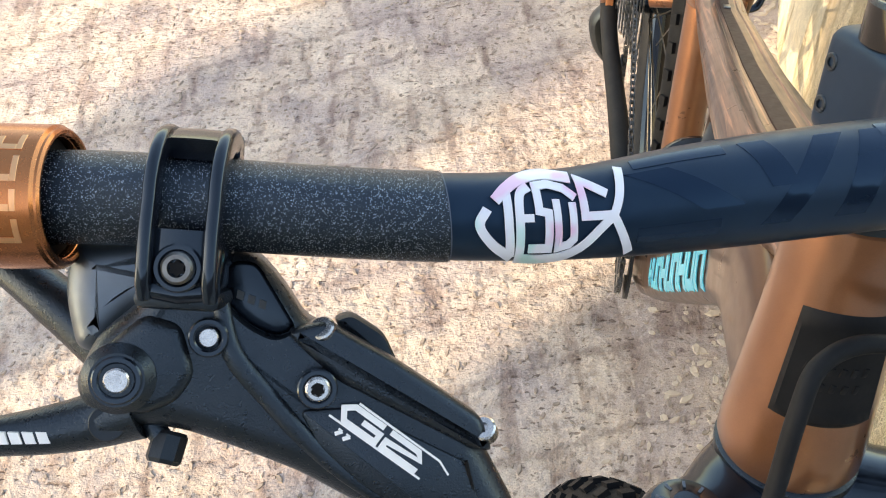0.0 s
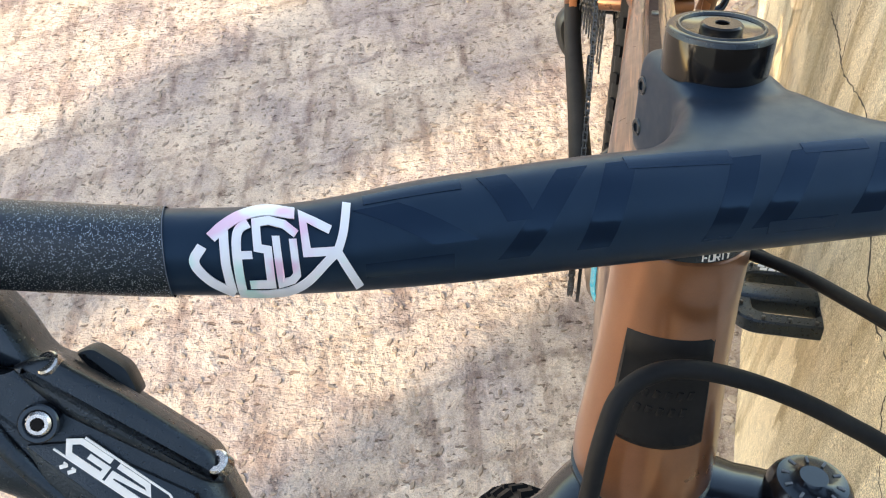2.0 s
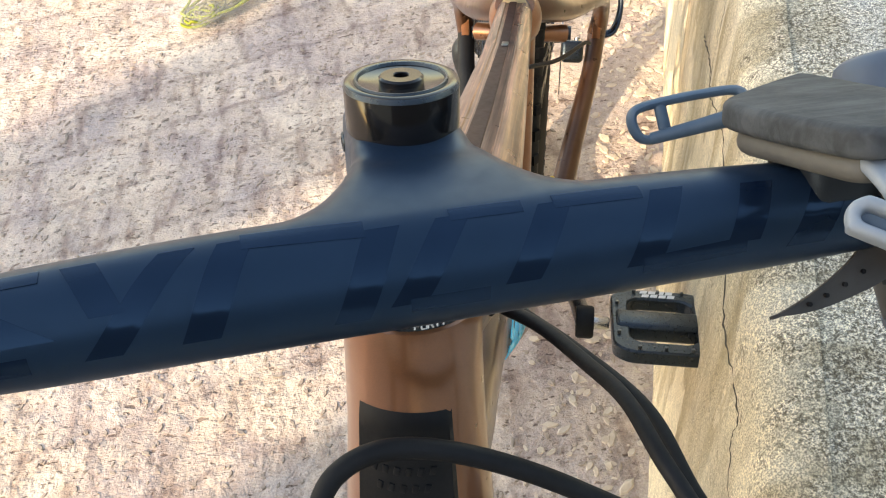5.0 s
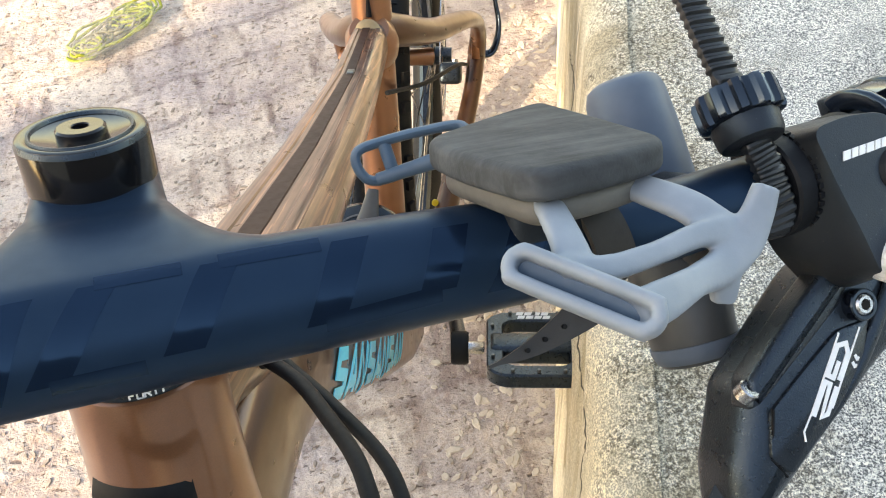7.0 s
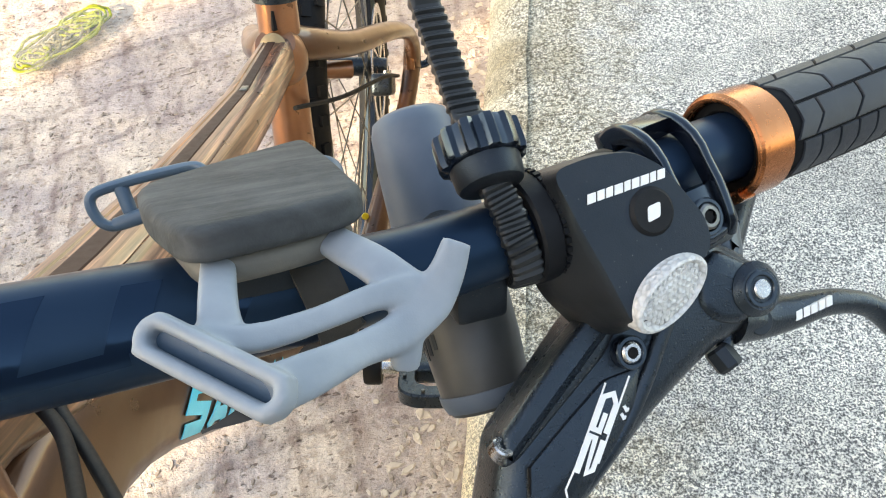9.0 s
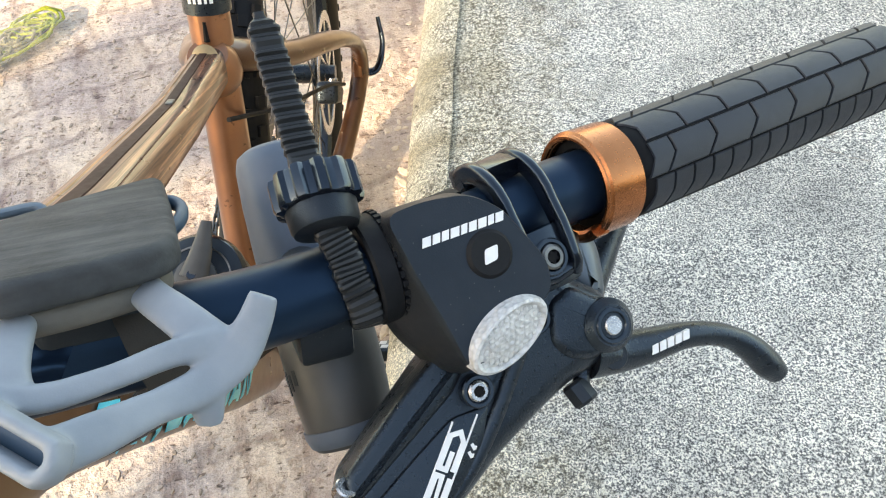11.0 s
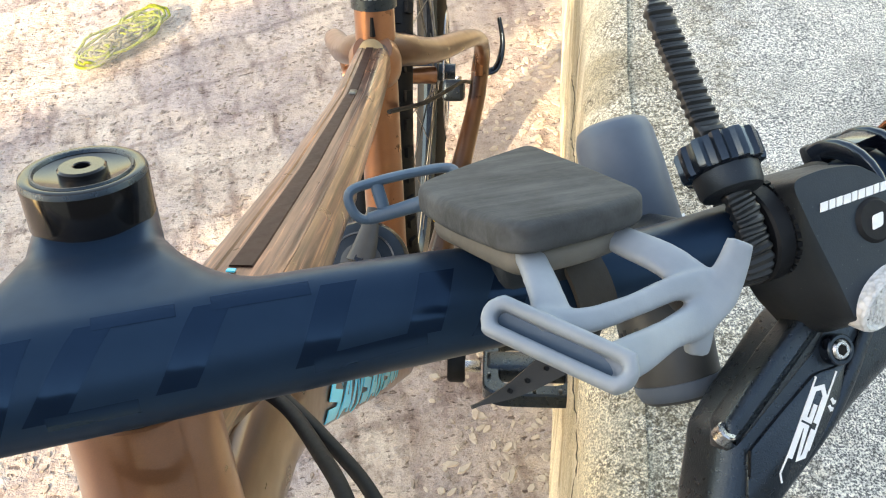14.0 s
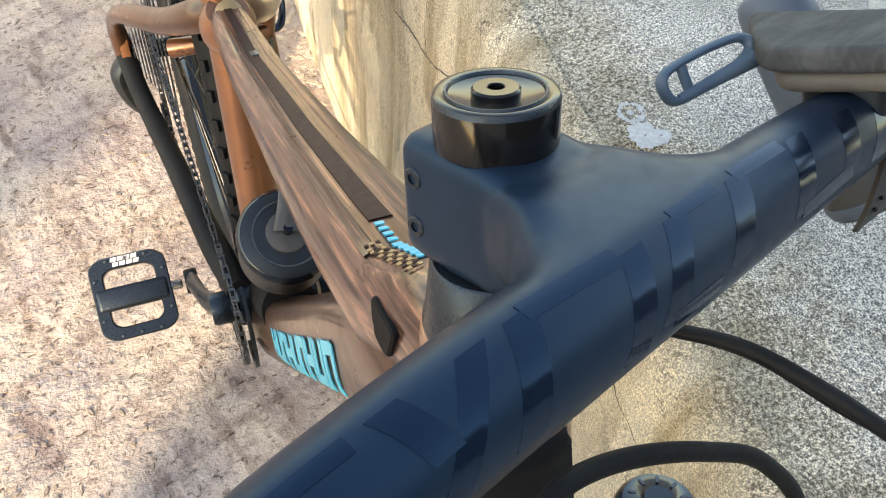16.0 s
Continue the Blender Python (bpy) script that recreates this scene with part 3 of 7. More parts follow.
# an unseen dark wall behind the camera, added to darken the gloss reflections
tagged(part("reflection_wall", box(9.0, 0.2, 2.9, 0.01, 1, at=(3.4, -3.2, 1.4)), M_DARKWALL, None, "unseen dark wall added to darken reflections"), category="wall", kind="structure")

# ---- the bike ----
bike = thing("mountain_bike", "bronze full-suspension mountain bike leaning beside a low concrete wall", "bicycle", Matrix.Translation((0.40, 0.70, 0.0)))

BAR_PATH = ((0.0, -0.0563, 0.0293, 0.0163, 0.0130), (0.06, -0.0566, 0.0295, 0.0158, 0.0132), (0.105, -0.0576, 0.0303, 0.0146, 0.0132), (0.14, -0.0584, 0.0318, 0.0122, 0.0120),
            (0.17, -0.0562, 0.0336, 0.0113, 0.0113), (0.20, -0.0520, 0.0332, 0.0111, 0.0111), (0.25, -0.0436, 0.0288, 0.0111, 0.0111), (0.28, -0.0400, 0.0248, 0.0111, 0.0111),
            (0.33, -0.0321, 0.0223, 0.0111, 0.0111), (0.420, -0.0178, 0.0184, 0.0111, 0.0111))


def bar_slope(k, i):
    """Slope of one column of the path at a station."""
    if k == 0:
        return 0.0
    lo, hi = BAR_PATH[k - 1], BAR_PATH[min(k + 1, len(BAR_PATH) - 1)]
    return (hi[i] - lo[i]) / (hi[0] - lo[0])


def bar_at(x):
    """Centre (u, v, w) and half sizes of the bar, in the FRONT frame, on a smooth curve through the stations."""
    a = abs(x)
    for k in range(len(BAR_PATH) - 1):
        p, q = BAR_PATH[k], BAR_PATH[k + 1]
        if a <= q[0]:
            span = q[0] - p[0]
            t = (a - p[0]) / span
            h0, h1 = (1 + 2 * t) * (1 - t) ** 2, t * t * (3 - 2 * t)
            g0, g1 = t * (1 - t) ** 2 * span, t * t * (t - 1) * span
            return (x, *(h0 * p[i] + h1 * q[i] + g0 * bar_slope(k, i) + g1 * bar_slope(k + 1, i) for i in range(1, 5)))
    return (x, *BAR_PATH[-1][1:])


def bar_surface(x, angle, lift=0.0):
    """A point on the bar's skin: angle in degrees from the front (0) up over the top (90)."""
    u, v, w, hv, hw = bar_at(x)
    a = radians(angle)
    return Vector((u, v + (hv + lift) * math.sin(a), w + (hw + lift) * math.cos(a)))


def bar_mesh(x0, x1, steps, lift=0.0, n=72):
    rings = []
    for i in range(steps + 1):
        x = x0 + (x1 - x0) * i / steps
        rings.append([bar_surface(x, 360 * k / n, lift) for k in range(n)])
    return loft(rings)


def neck_back(x):
    """How far back the neck reaches at a distance from its middle, in the stem's frame."""
    line = ((0.0, -0.012), (0.0188, -0.012), (0.0200, -0.0170), (0.0225, -0.0235), (0.0285, -0.0310), (0.0340, -0.0362), (0.0410, -0.0410), (0.0520, -0.0462), (0.0660, -0.0500))
    x = abs(x)
    for (p, q), (r, t) in zip(line, line[1:]):
        if x <= r:
            return q + (t - q) * (x - p) / (r - p)
    return -1.0


def bar_and_stem():
    bm = moved(bar_mesh(-0.403, 0.403, 460, 0.0, 120), STEER.inverted() @ FRONT)
    # draw the back of the bar out into the neck, so that the two flow into one another
    for vert in bm.verts:
        x, y, z = vert.co
        if abs(x) > 0.066:
            continue
        _, v, w, hv, hw = bar_at(x)
        cy, cz = 0.51 * v - 0.86 * w, 0.86 * v + 0.51 * w
        ry, rz = math.hypot(0.51 * hv, 0.86 * hw), math.hypot(0.86 * hv, 0.51 * hw)
        fv = (0.51 * (y - cy) + 0.86 * (z - cz)) / hv
        fw = (-0.86 * (y - cy) + 0.51 * (z - cz)) / hw
        turn = math.atan2(fv, fw) - math.atan2(0.86 * hv, 0.51 * hw)
        far = neck_back(x) - (cy + ry)
        if far <= 0 or not 0 < turn % (2 * math.pi) < math.pi:
            continue
        turn = turn % (2 * math.pi)
        k = min(1.0, far / 0.016)
        boxy = cz + rz * math.copysign(abs(math.cos(turn)) ** 0.45, math.cos(turn))
        y2 = y + far * math.sin(turn) ** (1 - 0.45 * k)
        z2 = z + (boxy - z) * k
        if math.cos(turn) > 0:
            rise = min(max((y2 + 0.056) / 0.044, 0.0), 1.0)
            z2 += 0.0027 * rise * rise * (3 - 2 * rise) * math.cos(turn) ** 0.3
        vert.co = (x, y2, z2)
    rings = []
    for y, hw, top, low in ((-0.036, 0.0172, -0.0200, -0.050), (-0.024, 0.0180, -0.0172, -0.053),
                            (-0.012, 0.0185, -0.0156, -0.056), (0.0, 0.0178, -0.0153, -0.057), (0.012, 0.0172, -0.0155, -0.057), (0.0225, 0.0165, -0.0162, -0.056)):
        outline = rounded([(-hw, low), (hw, low), (hw, top), (-hw, top)], 0.007, 6)
        rings.append([Vector((a, y, b)) for a, b in outline])
    stem = loft(rings)
    return merged(bm, stem)


handlebar = part("handlebar", bar_and_stem(), M_CARBON, bike, "matt black one-piece carbon handlebar and stem", place=STEER)
rm = handlebar.modifiers.new("blend", "REMESH")
rm.mode, rm.voxel_size, rm.use_smooth_shade = "VOXEL", 0.0013, True
sm = handlebar.modifiers.new("soften", "SMOOTH")
sm.factor, sm.iterations = 0.5, 14


def cap_mesh():
    return lathe(((0.0, -0.0175), (0.0170, -0.0175), (0.0176, -0.0168), (0.0176, -0.0036), (0.0170, -0.0022), (0.0160, -0.0018), (0.0140, -0.0024), (0.0100, -0.0030), (0.0072, -0.0032)), 64)


top_cap = part("top_cap", cap_mesh(), M_CAP, bike, "gloss black steerer cap with a hex bolt", place=STEER)
part("cap_ring", lathe(((0.0128, -0.0030), (0.0134, -0.0017), (0.0140, -0.0016), (0.0144, -0.0026)), 48, cap=False), M_BLACKAL, top_cap, "raised black ring")
part("cap_edge", lathe(((0.01695, -0.0023), (0.0172, -0.0024), (0.01755, -0.0032), (0.0177, -0.0038)), 64, cap=False), M_BLACKAL, top_cap, "worn edge")
part("cap_bolt", lathe(((0.0068, -0.0045), (0.0068, -0.0016), (0.0062, -0.0010), (0.0026, -0.0010), (0.0023, -0.0013), (0.0022, -0.0032), (0.0, -0.0032)), 24), M_CAP, top_cap, "black hex socket bolt")


def frame_tube(sections, n=28, power=2.6):
    """Skin over stations (y, z, half width, half depth) in the frame's plane, as a soft box."""
    rings = []
    m = len(sections)
    for i, (y, z, hw, hd) in enumerate(sections):
        a, b = sections[max(i - 1, 0)], sections[min(i + 1, m - 1)]
        d = Vector((0, b[0] - a[0], b[1] - a[1])).normalized()
        nrm = Vector((0, -d.z, d.y))
        ring = []
        for k in range(n):
            t = 2 * math.pi * k / n
            c, s = math.cos(t), math.sin(t)
            ring.append(Vector((hw * math.copysign(abs(c) ** (2 / power), c), y, z)) + nrm * hd * math.copysign(abs(s) ** (2 / power), s))
        rings.append(ring)
    return loft(rings)


part("head_tube", lathe(((0.0232, -0.0795), (0.0244, -0.0805), (0.0250, -0.084), (0.0252, -0.105), (0.0266, -0.135), (0.0292, -0.168), (0.0312, -0.19), (0.0314, -0.203), (0.0300, -0.207)), 56), M_BRONZE, bike, "glossy bronze head tube", place=FRAME_F)
part("headset_cover", lathe(((0.0195, -0.055), (0.0205, -0.056), (0.0222, -0.070), (0.0238, -0.0775), (0.0236, -0.0795)), 48), M_BLACKAL, bike, "black headset cover with small print", place=FRAME_F)
part("lower_headset_ring", lathe(((0.0300, -0.2065), (0.0318, -0.208), (0.0316, -0.213), (0.0300, -0.215)), 48), M_BLACKAL, bike, "black ring", place=FRAME_F)
# small white word round the headset cover
LETTERS = {"F": (((0, 0), (0, 4), (3, 4)), ((0, 2), (2.4, 2))), "O": (((0, 0), (0, 4), (3, 4), (3, 0), (0, 0)),), "R": (((0, 0), (0, 4), (3, 4), (3, 2), (0, 2)), ((1.5, 2), (3, 0))),
           "T": (((0, 4), (3, 4)), ((1.5, 4), (1.5, 0))), "Y": (((0, 4), (1.5, 2), (3, 4)), ((1.5, 2), (1.5, 0)))}
for place_i, letter in enumerate("FORTY"):
    lines = []
    for line in LETTERS[letter]:
        path = []
        for a, b in line:
            deg, z = radians(-77 + 5.4 * place_i + 1.35 * a), -0.0786 + 0.00072 * b
            r = 0.0222 + 0.0016 * (-0.070 - z) / 0.0075 if z > -0.0775 else 0.0237
            path.append(((r + 0.0001) * math.cos(deg), (r + 0.0001) * math.sin(deg), z))
        lines.append(tube(path, 0.00033, 6))
    part("print_letter", merged(*lines), M_WHITE, bike, "white printed letter", place=FRAME_F)

top_tube = part("top_tube", frame_tube(((-0.034, -0.100, 0.0215, 0.021), (-0.010, -0.108, 0.023, 0.024), (0.031, -0.146, 0.0295, 0.023), (0.085, -0.174, 0.0300, 0.021), (0.20, -0.232, 0.0265, 0.019), (0.357, -0.302, 0.0210, 0.0165), (0.472, -0.342, 0.0175, 0.018), (0.500, -0.352, 0.016, 0.02)), power=3.0), M_STREAKED, bike, "glossy bronze top tube with a dark centre stripe", place=FRAME)
down_tube = part("down_tube", frame_tube(((-0.066, -0.158, 0.0255, 0.040), (-0.022, -0.166, 0.0275, 0.040), (0.018, -0.184, 0.0280, 0.036), (0.0460, -0.2150, 0.0275, 0.032), (0.0726, -0.2510, 0.0270, 0.031), (0.1540, -0.3770, 0.0265, 0.031), (0.2630, -0.5440, 0.0275, 0.032), (0.3400, -0.6500, 0.032, 0.034), (0.3850, -0.6900, 0.036, 0.034)), power=4.0), M_TOPPAINT, bike, "glossy bronze down tube with turquoise lettering shapes", place=FRAME)
seat_tube = part("seat_tube", tube([(0, 0.388, -0.659), (0, 0.455, -0.472), (0, 0.519, -0.292)], [0.023, 0.021, 0.0195], 28), M_BRONZE, bike, "glossy bronze seat tube", place=FRAME)
part("bottom_bracket", moved(lathe(((0.024, -0.045), (0.026, -0.043), (0.026, 0.043), (0.024, 0.045)), 32), Matrix.Translation((0, 0.388, -0.659)) @ Matrix.Rotation(radians(90), 4, "Y")), M_BLACKAL, bike, "black bottom bracket shell", place=FRAME)


def stay(points, radii, flat):
    return tube(spline(points, 6), radii, 16, flat=flat)


for side in (1, -1):
    part("seatstay", stay([(0.004 * side, 0.500, -0.345), (0.024 * side, 0.522, -0.364), (0.052 * side, 0.585, -0.412), (0.088 * side, 0.700, -0.482), (0.100 * side, 0.790, -0.562), (0.097 * side, 0.815, -0.630)], [0.021, 0.019, 0.0155, 0.0125, 0.011, 0.014], 0.85), M_TOPPAINT, bike, place=FRAME)
    part("chainstay", stay([(0.097 * side, 0.812, -0.630), (0.090 * side, 0.745, -0.645), (0.070 * side, 0.62, -0.662), (0.050 * side, 0.48, -0.668), (0.038 * side, 0.39, -0.640)], [0.013, 0.0125, 0.014, 0.017, 0.016], 1.0), M_TOPPAINT if side > 0 else M_RUBBER, bike, "bronze chainstay" if side > 0 else "chainstay under a black rubber guard", place=FRAME)


def wheel(place, label):
    w = part("wheel", torus_tyre(), M_RUBBER, bike, label, place=place)
    part("rim", lathe_ring(((0.318, -0.014), (0.318, 0.014), (0.306, 0.0125), (0.300, 0.006), (0.300, -0.006), (0.306, -0.0125))), M_GLOSS, w, "black rim")
    part("hub", moved(lathe(((0.0, -0.060), (0.012, -0.060), (0.014, -0.036), (0.028, -0.034), (0.028, -0.030), (0.014, -0.026), (0.014, 0.026), (0.028, 0.030), (0.028, 0.034), (0.014, 0.036), (0.012, 0.060), (0.0, 0.060)), 24), Matrix()), M_BLACKAL, w, "black hub")
    for i in range(28):
        a = 2 * math.pi * i / 28
        sidew = 0.032 if i % 2 else -0.032
        tw = a + (0.9 if (i // 2) % 2 else -0.9)
        p0 = Vector((0.027 * math.cos(tw), 0.027 * math.sin(tw), sidew))
        p1 = Vector((0.304 * math.cos(a), 0.304 * math.sin(a), 0.0))
        part("spoke", tube([p0, p1], 0.0011, 5), M_DARKSTEEL, w)
    part("brake_disc", disc_rotor(0.090, 0.047), M_STEEL, w, "steel brake disc")
    for i in range(6):
        a = 2 * math.pi * i / 6
        part("disc_arm", tube([(0.016 * math.cos(a), 0.016 * math.sin(a), 0.047), (0.078 * math.cos(a + 0.5), 0.078 * math.sin(a + 0.5), 0.047)], 0.003, 6, flat=0.4), M_STEEL, w)
    return w


def torus_tyre():
    """A tyre round z with rows of blocks."""
    n, m = 96, 20
    rings = []
    for i in range(n):
        a = 2 * math.pi * i / n
        ring = []
        for k in range(m):
            b = 2 * math.pi * k / m
            r = 0.342 + 0.026 * math.cos(b)
            ring.append(Vector((r * math.cos(a), r * math.sin(a), 0.028 * math.sin(b))))
        rings.append(ring)
    bm = loft(rings, loop=True)
    rows = ((0.0, 0.369, 0.0), (0.012, 0.3665, 0.4), (-0.012, 0.3665, 0.4), (0.0235, 0.357, 0.0), (-0.0235, 0.357, 0.0))
    for z, r, off in rows:
        tilt = math.atan2(z, r - 0.342)
        for i in range(72):
            a = 2 * math.pi * (i + off) / 72
            k = box(0.006, 0.012, 0.010, 0.0)
            bm = merged(bm, moved(k, Matrix.Rotation(a, 4, "Z") @ Matrix.Translation((r, 0, z)) @ Matrix.Rotation(-tilt, 4, "Y")))
    return bm


def lathe_ring(profile, n=72):
    rings = [[Vector((r * math.cos(2 * math.pi * i / n), r * math.sin(2 * math.pi * i / n), z)) for r, z in profile] for i in range(n)]
    return loft(rings, loop=True)


def disc_rotor(r, z):
    return lathe_ring(((r, z - 0.0009), (r, z + 0.0009), (r - 0.014, z + 0.0009), (r - 0.014, z - 0.0009)), 60)


AXLE = Matrix.Rotation(radians(90), 4, "Y")
REAR_HUB = Vector((0, 0.820, -0.635))
wheel(FRAME @ Matrix.Translation(REAR_HUB) @ AXLE, "knobbly black mountain bike tyre, rear")
wheel(STEER @ Matrix.Translation((0, -0.078, -0.700)) @ AXLE, "knobbly black mountain bike tyre, front")

# ---- bar ends, brake levers, grips (the left one, and its mirror on the right) ----
MIRROR = Matrix.Diagonal((-1, 1, 1, 1))


def on_side(name, bm, material, parent, side, label="", sharp=40):
    """A part given in the FRONT frame for the bike's left, or mirrored for its right."""
    return part(name, moved(bm, MIRROR) if side < 0 else bm, material, parent, label, place=FRONT, sharp=sharp)


def along_bar(x):
    """Frame on the left half of the bar: x out along it, y up its face, z to the front."""
    d = (Vector(bar_at(x + 0.012)[:3]) - Vector(bar_at(x - 0.012)[:3])).normalized()
    w = Vector((0, 0, 1))
    w = (w - d * w.dot(d)).normalized()
    return basis(Vector(bar_at(x)[:3]), d, w.cross(d), w)


def arc_band(x0, x1, r0, r1, a0, a1, steps=24, soft=0.0008):
    """A band round the bar from x0 to x1, r0 to r1, over angles from the front (0) up (90)."""
    rings = []
    closed = a1 - a0 >= 359.9
    for i in range(steps if closed else steps + 1):
        a = radians(a0 + (a1 - a0) * i / steps)
        s, c = math.sin(a), math.cos(a)
        sec = [(x0 + soft, r0), (x0, r0 + soft), (x0, r1 - soft), (x0 + soft, r1), (x1 - soft, r1), (x1, r1 - soft), (x1, r0 + soft), (x1 - soft, r0)]
        rings.append([Vector((x, r * s, r * c)) for x, r in sec])
    return loft(rings, loop=closed)


def disc(r, low, high, at, bevel=0.0006, n=24, bore=0.0):
    """A small turned head standing along w at (u, v)."""
    prof = [(0.0, low), (r, low), (r, high - bevel), (r - bevel, high)]
    if bore:
        prof += [(bore, high), (bore * 0.96, high - bore * 0.8), (0.0, high - bore * 0.8)]
    else:
        prof += [(0.0, high)]
    return moved(lathe(prof, n, cap=False), Matrix.Translation((at[0], at[1], 0)))


def ring_disc(r0, r1, low, high, at, n=28):
    return moved(lathe_ring(((r1, low), (r1, high - 0.0004), (r1 - 0.0004, high), (r0 + 0.0004, high), (r0, high - 0.0004), (r0, low)), n), Matrix.Translation((at[0], at[1], 0)))


BODY = ((0.2472, -0.062), (0.2500, -0.0690), (0.2610, -0.0762), (0.2672, -0.0868), (0.2660, -0.0930), (0.2590, -0.0990), (0.2500, -0.1003), (0.2425, -0.1026), (0.2295, -0.1094), (0.2160, -0.1172),
        (0.2045, -0.1258), (0.1920, -0.1348), (0.1780, -0.1450), (0.1660, -0.1530), (0.1585, -0.1500), (0.1600, -0.1350), (0.1665, -0.1190), (0.1690, -0.1115), (0.1867, -0.0962), (0.2024, -0.0826), (0.2097, -0.0789), (0.2147, -0.0685), (0.2200, -0.0605), (0.2260, -0.058))
COVER = ((0.2097, -0.0790), (0.2153, -0.0802), (0.2110, -0.0860), (0.2037, -0.0943), (0.1880, -0.1050), (0.1715, -0.1163), (0.1662, -0.1176), (0.1682, -0.1085), (0.1780, -0.1000), (0.1891, -0.0906), (0.2009, -0.0820), (0.2048, -0.0786))
PANEL = ((0.2140, -0.1000), (0.2016, -0.1010), (0.1880, -0.1095), (0.1735, -0.1192), (0.1705, -0.1330), (0.1770, -0.1395), (0.1900, -0.1300), (0.2008, -0.1208), (0.2100, -0.1100))
POCKET = ((0.2300, -0.0655), (0.2266, -0.0612), (0.2205, -0.0622), (0.2158, -0.0725), (0.2122, -0.0806), (0.2180, -0.0826), (0.2248, -0.0782), (0.2296, -0.0718))


def brake_lever(side):
    lever = on_side("brake_lever", cut(prism(rounded(BODY, 0.004, 4), 0.006, 0.0335, 0.0078, 6), prism(rounded(POCKET, 0.004, 4), 0.0245, 0.05)), M_BLACKAL, bike, side, "black hydraulic brake lever with white print clamped to the bar")
    on_side("reservoir_cover", prism(rounded(COVER, 0.002, 3), 0.024, 0.0354, 0.0026, 4), M_BLACKAL, lever, side, "black cover plate")
    on_side("print_panel", prism(rounded(PANEL, 0.002, 3), 0.028, 0.0348, 0.0009, 2), M_BLACKAL, lever, side, "raised grainy black panel")
    on_side("reservoir_pocket", prism([(u, v) for u, v in rounded([(a * 0.98 + 0.0044, b * 0.98 - 0.0014) for a, b in POCKET], 0.004, 4)], 0.0235, 0.0262, 0.0012, 3), M_GLOSS, lever, side, "shiny recess beside the clamp")
    for k in range(3):
        on_side("embossed_mark", prism([(0.2262 - 0.0026 * k, -0.0690 - 0.0015 * k), (0.2246 - 0.0026 * k, -0.0699 - 0.0015 * k), (0.2252 - 0.0026 * k, -0.0719 - 0.0015 * k), (0.2268 - 0.0026 * k, -0.0710 - 0.0015 * k)], 0.0260, 0.0267), M_LAMP, lever, side)
    # ridge that runs from the clamp to the hose end
    ridge = spline([(0.2300, -0.0700, 0.0335), (0.2285, -0.0835, 0.0345), (0.2215, -0.0955, 0.0342), (0.2118, -0.1095, 0.0338), (0.2015, -0.1210, 0.0330), (0.1880, -0.1330, 0.031)], 6)
    on_side("ridge", tube(ridge, [0.0020, 0.0026, 0.0024, 0.0020, 0.0014], 10, flat=0.55, up=(0, 0, 1)), M_BLACKAL, lever, side)
    hood = prism(rounded([(0.2474, -0.0715), (0.2393, -0.0749), (0.2373, -0.0880), (0.2426, -0.0943), (0.2520, -0.0965), (0.2640, -0.0890), (0.2590, -0.0790)], 0.003, 3), 0.026, 0.0353, 0.0034, 4)
    on_side("pivot_hood", hood, M_BLACKAL, lever, side)
    piv = (0.2575, -0.0866) if side > 0 else (0.2550, -0.0862)
    on_side("pivot_boss", disc(0.0086, 0.004, 0.0378, piv, 0.0022, 32), M_BLACKAL, lever, side, "round pivot boss")
    on_side("pivot_ring", ring_disc(0.0040, 0.0058, 0.036, 0.0384, piv), M_GLOSS, lever, side)
    on_side("pivot_pin", disc(0.0030, 0.034, 0.0388, piv, 0.0004, 24), M_STEEL, lever, side, "bright steel pivot pin")
    small = (0.2334, -0.0790)
    on_side("screw_boss", ring_disc(0.0031, 0.0048, 0.030, 0.0368, small), M_GLOSS, lever, side)
    on_side("pivot_pin", disc(0.0024, 0.030, 0.0366, small, 0.0003, 20), M_STEEL, lever, side, "bright steel pin")
    bolt = (0.2106, -0.0949) if side > 0 else (0.2090, -0.0947)
    on_side("bolt_seat", ring_disc(0.0033, 0.0050, 0.028, 0.0376, bolt), M_GLOSS, lever, side)
    on_side("bolt", disc(0.0032, 0.028, 0.0380, bolt, 0.0006, 24, bore=0.0017), M_STEEL, lever, side, "steel star-socket bolt")
    on_side("bolt_star", prism([(bolt[0] + (0.0019 if k % 2 else 0.0012) * math.cos(math.pi * k / 6), bolt[1] + (0.0019 if k % 2 else 0.0012) * math.sin(math.pi * k / 6)) for k in range(12)], 0.030, 0.03806), M_RECESS, lever, side, "dark star socket")
    for at in ((0.1680, -0.1115), (0.2062, -0.0806)):
        tilt = Matrix.Translation((at[0], at[1], 0.0335)) @ Matrix.Rotation(radians(-40), 4, "X") @ Matrix.Rotation(radians(18), 4, "Y")
        on_side("bolt", moved(disc(0.0033, -0.003, 0.0012, (0, 0), 0.0005, 20, bore=0.0014), tilt), M_STEEL, lever, side, "steel star-socket bolt")
    if side < 0:
        on_side("hose_guide", prism(rounded([(0.2032, -0.0800), (0.1982, -0.0788), (0.1900, -0.0855), (0.1872, -0.0937), (0.1925, -0.0945)], 0.002, 3), 0.012, 0.0235, 0.002, 2), M_PLASTIC, lever, side, "black block behind the cover plate")
    on_side("seam", tube([(0.1738, -0.1185, 0.0352), (0.1716, -0.1335, 0.0335), (0.1760, -0.1400, 0.033)], 0.0005, 6), M_RECESS, lever, side)
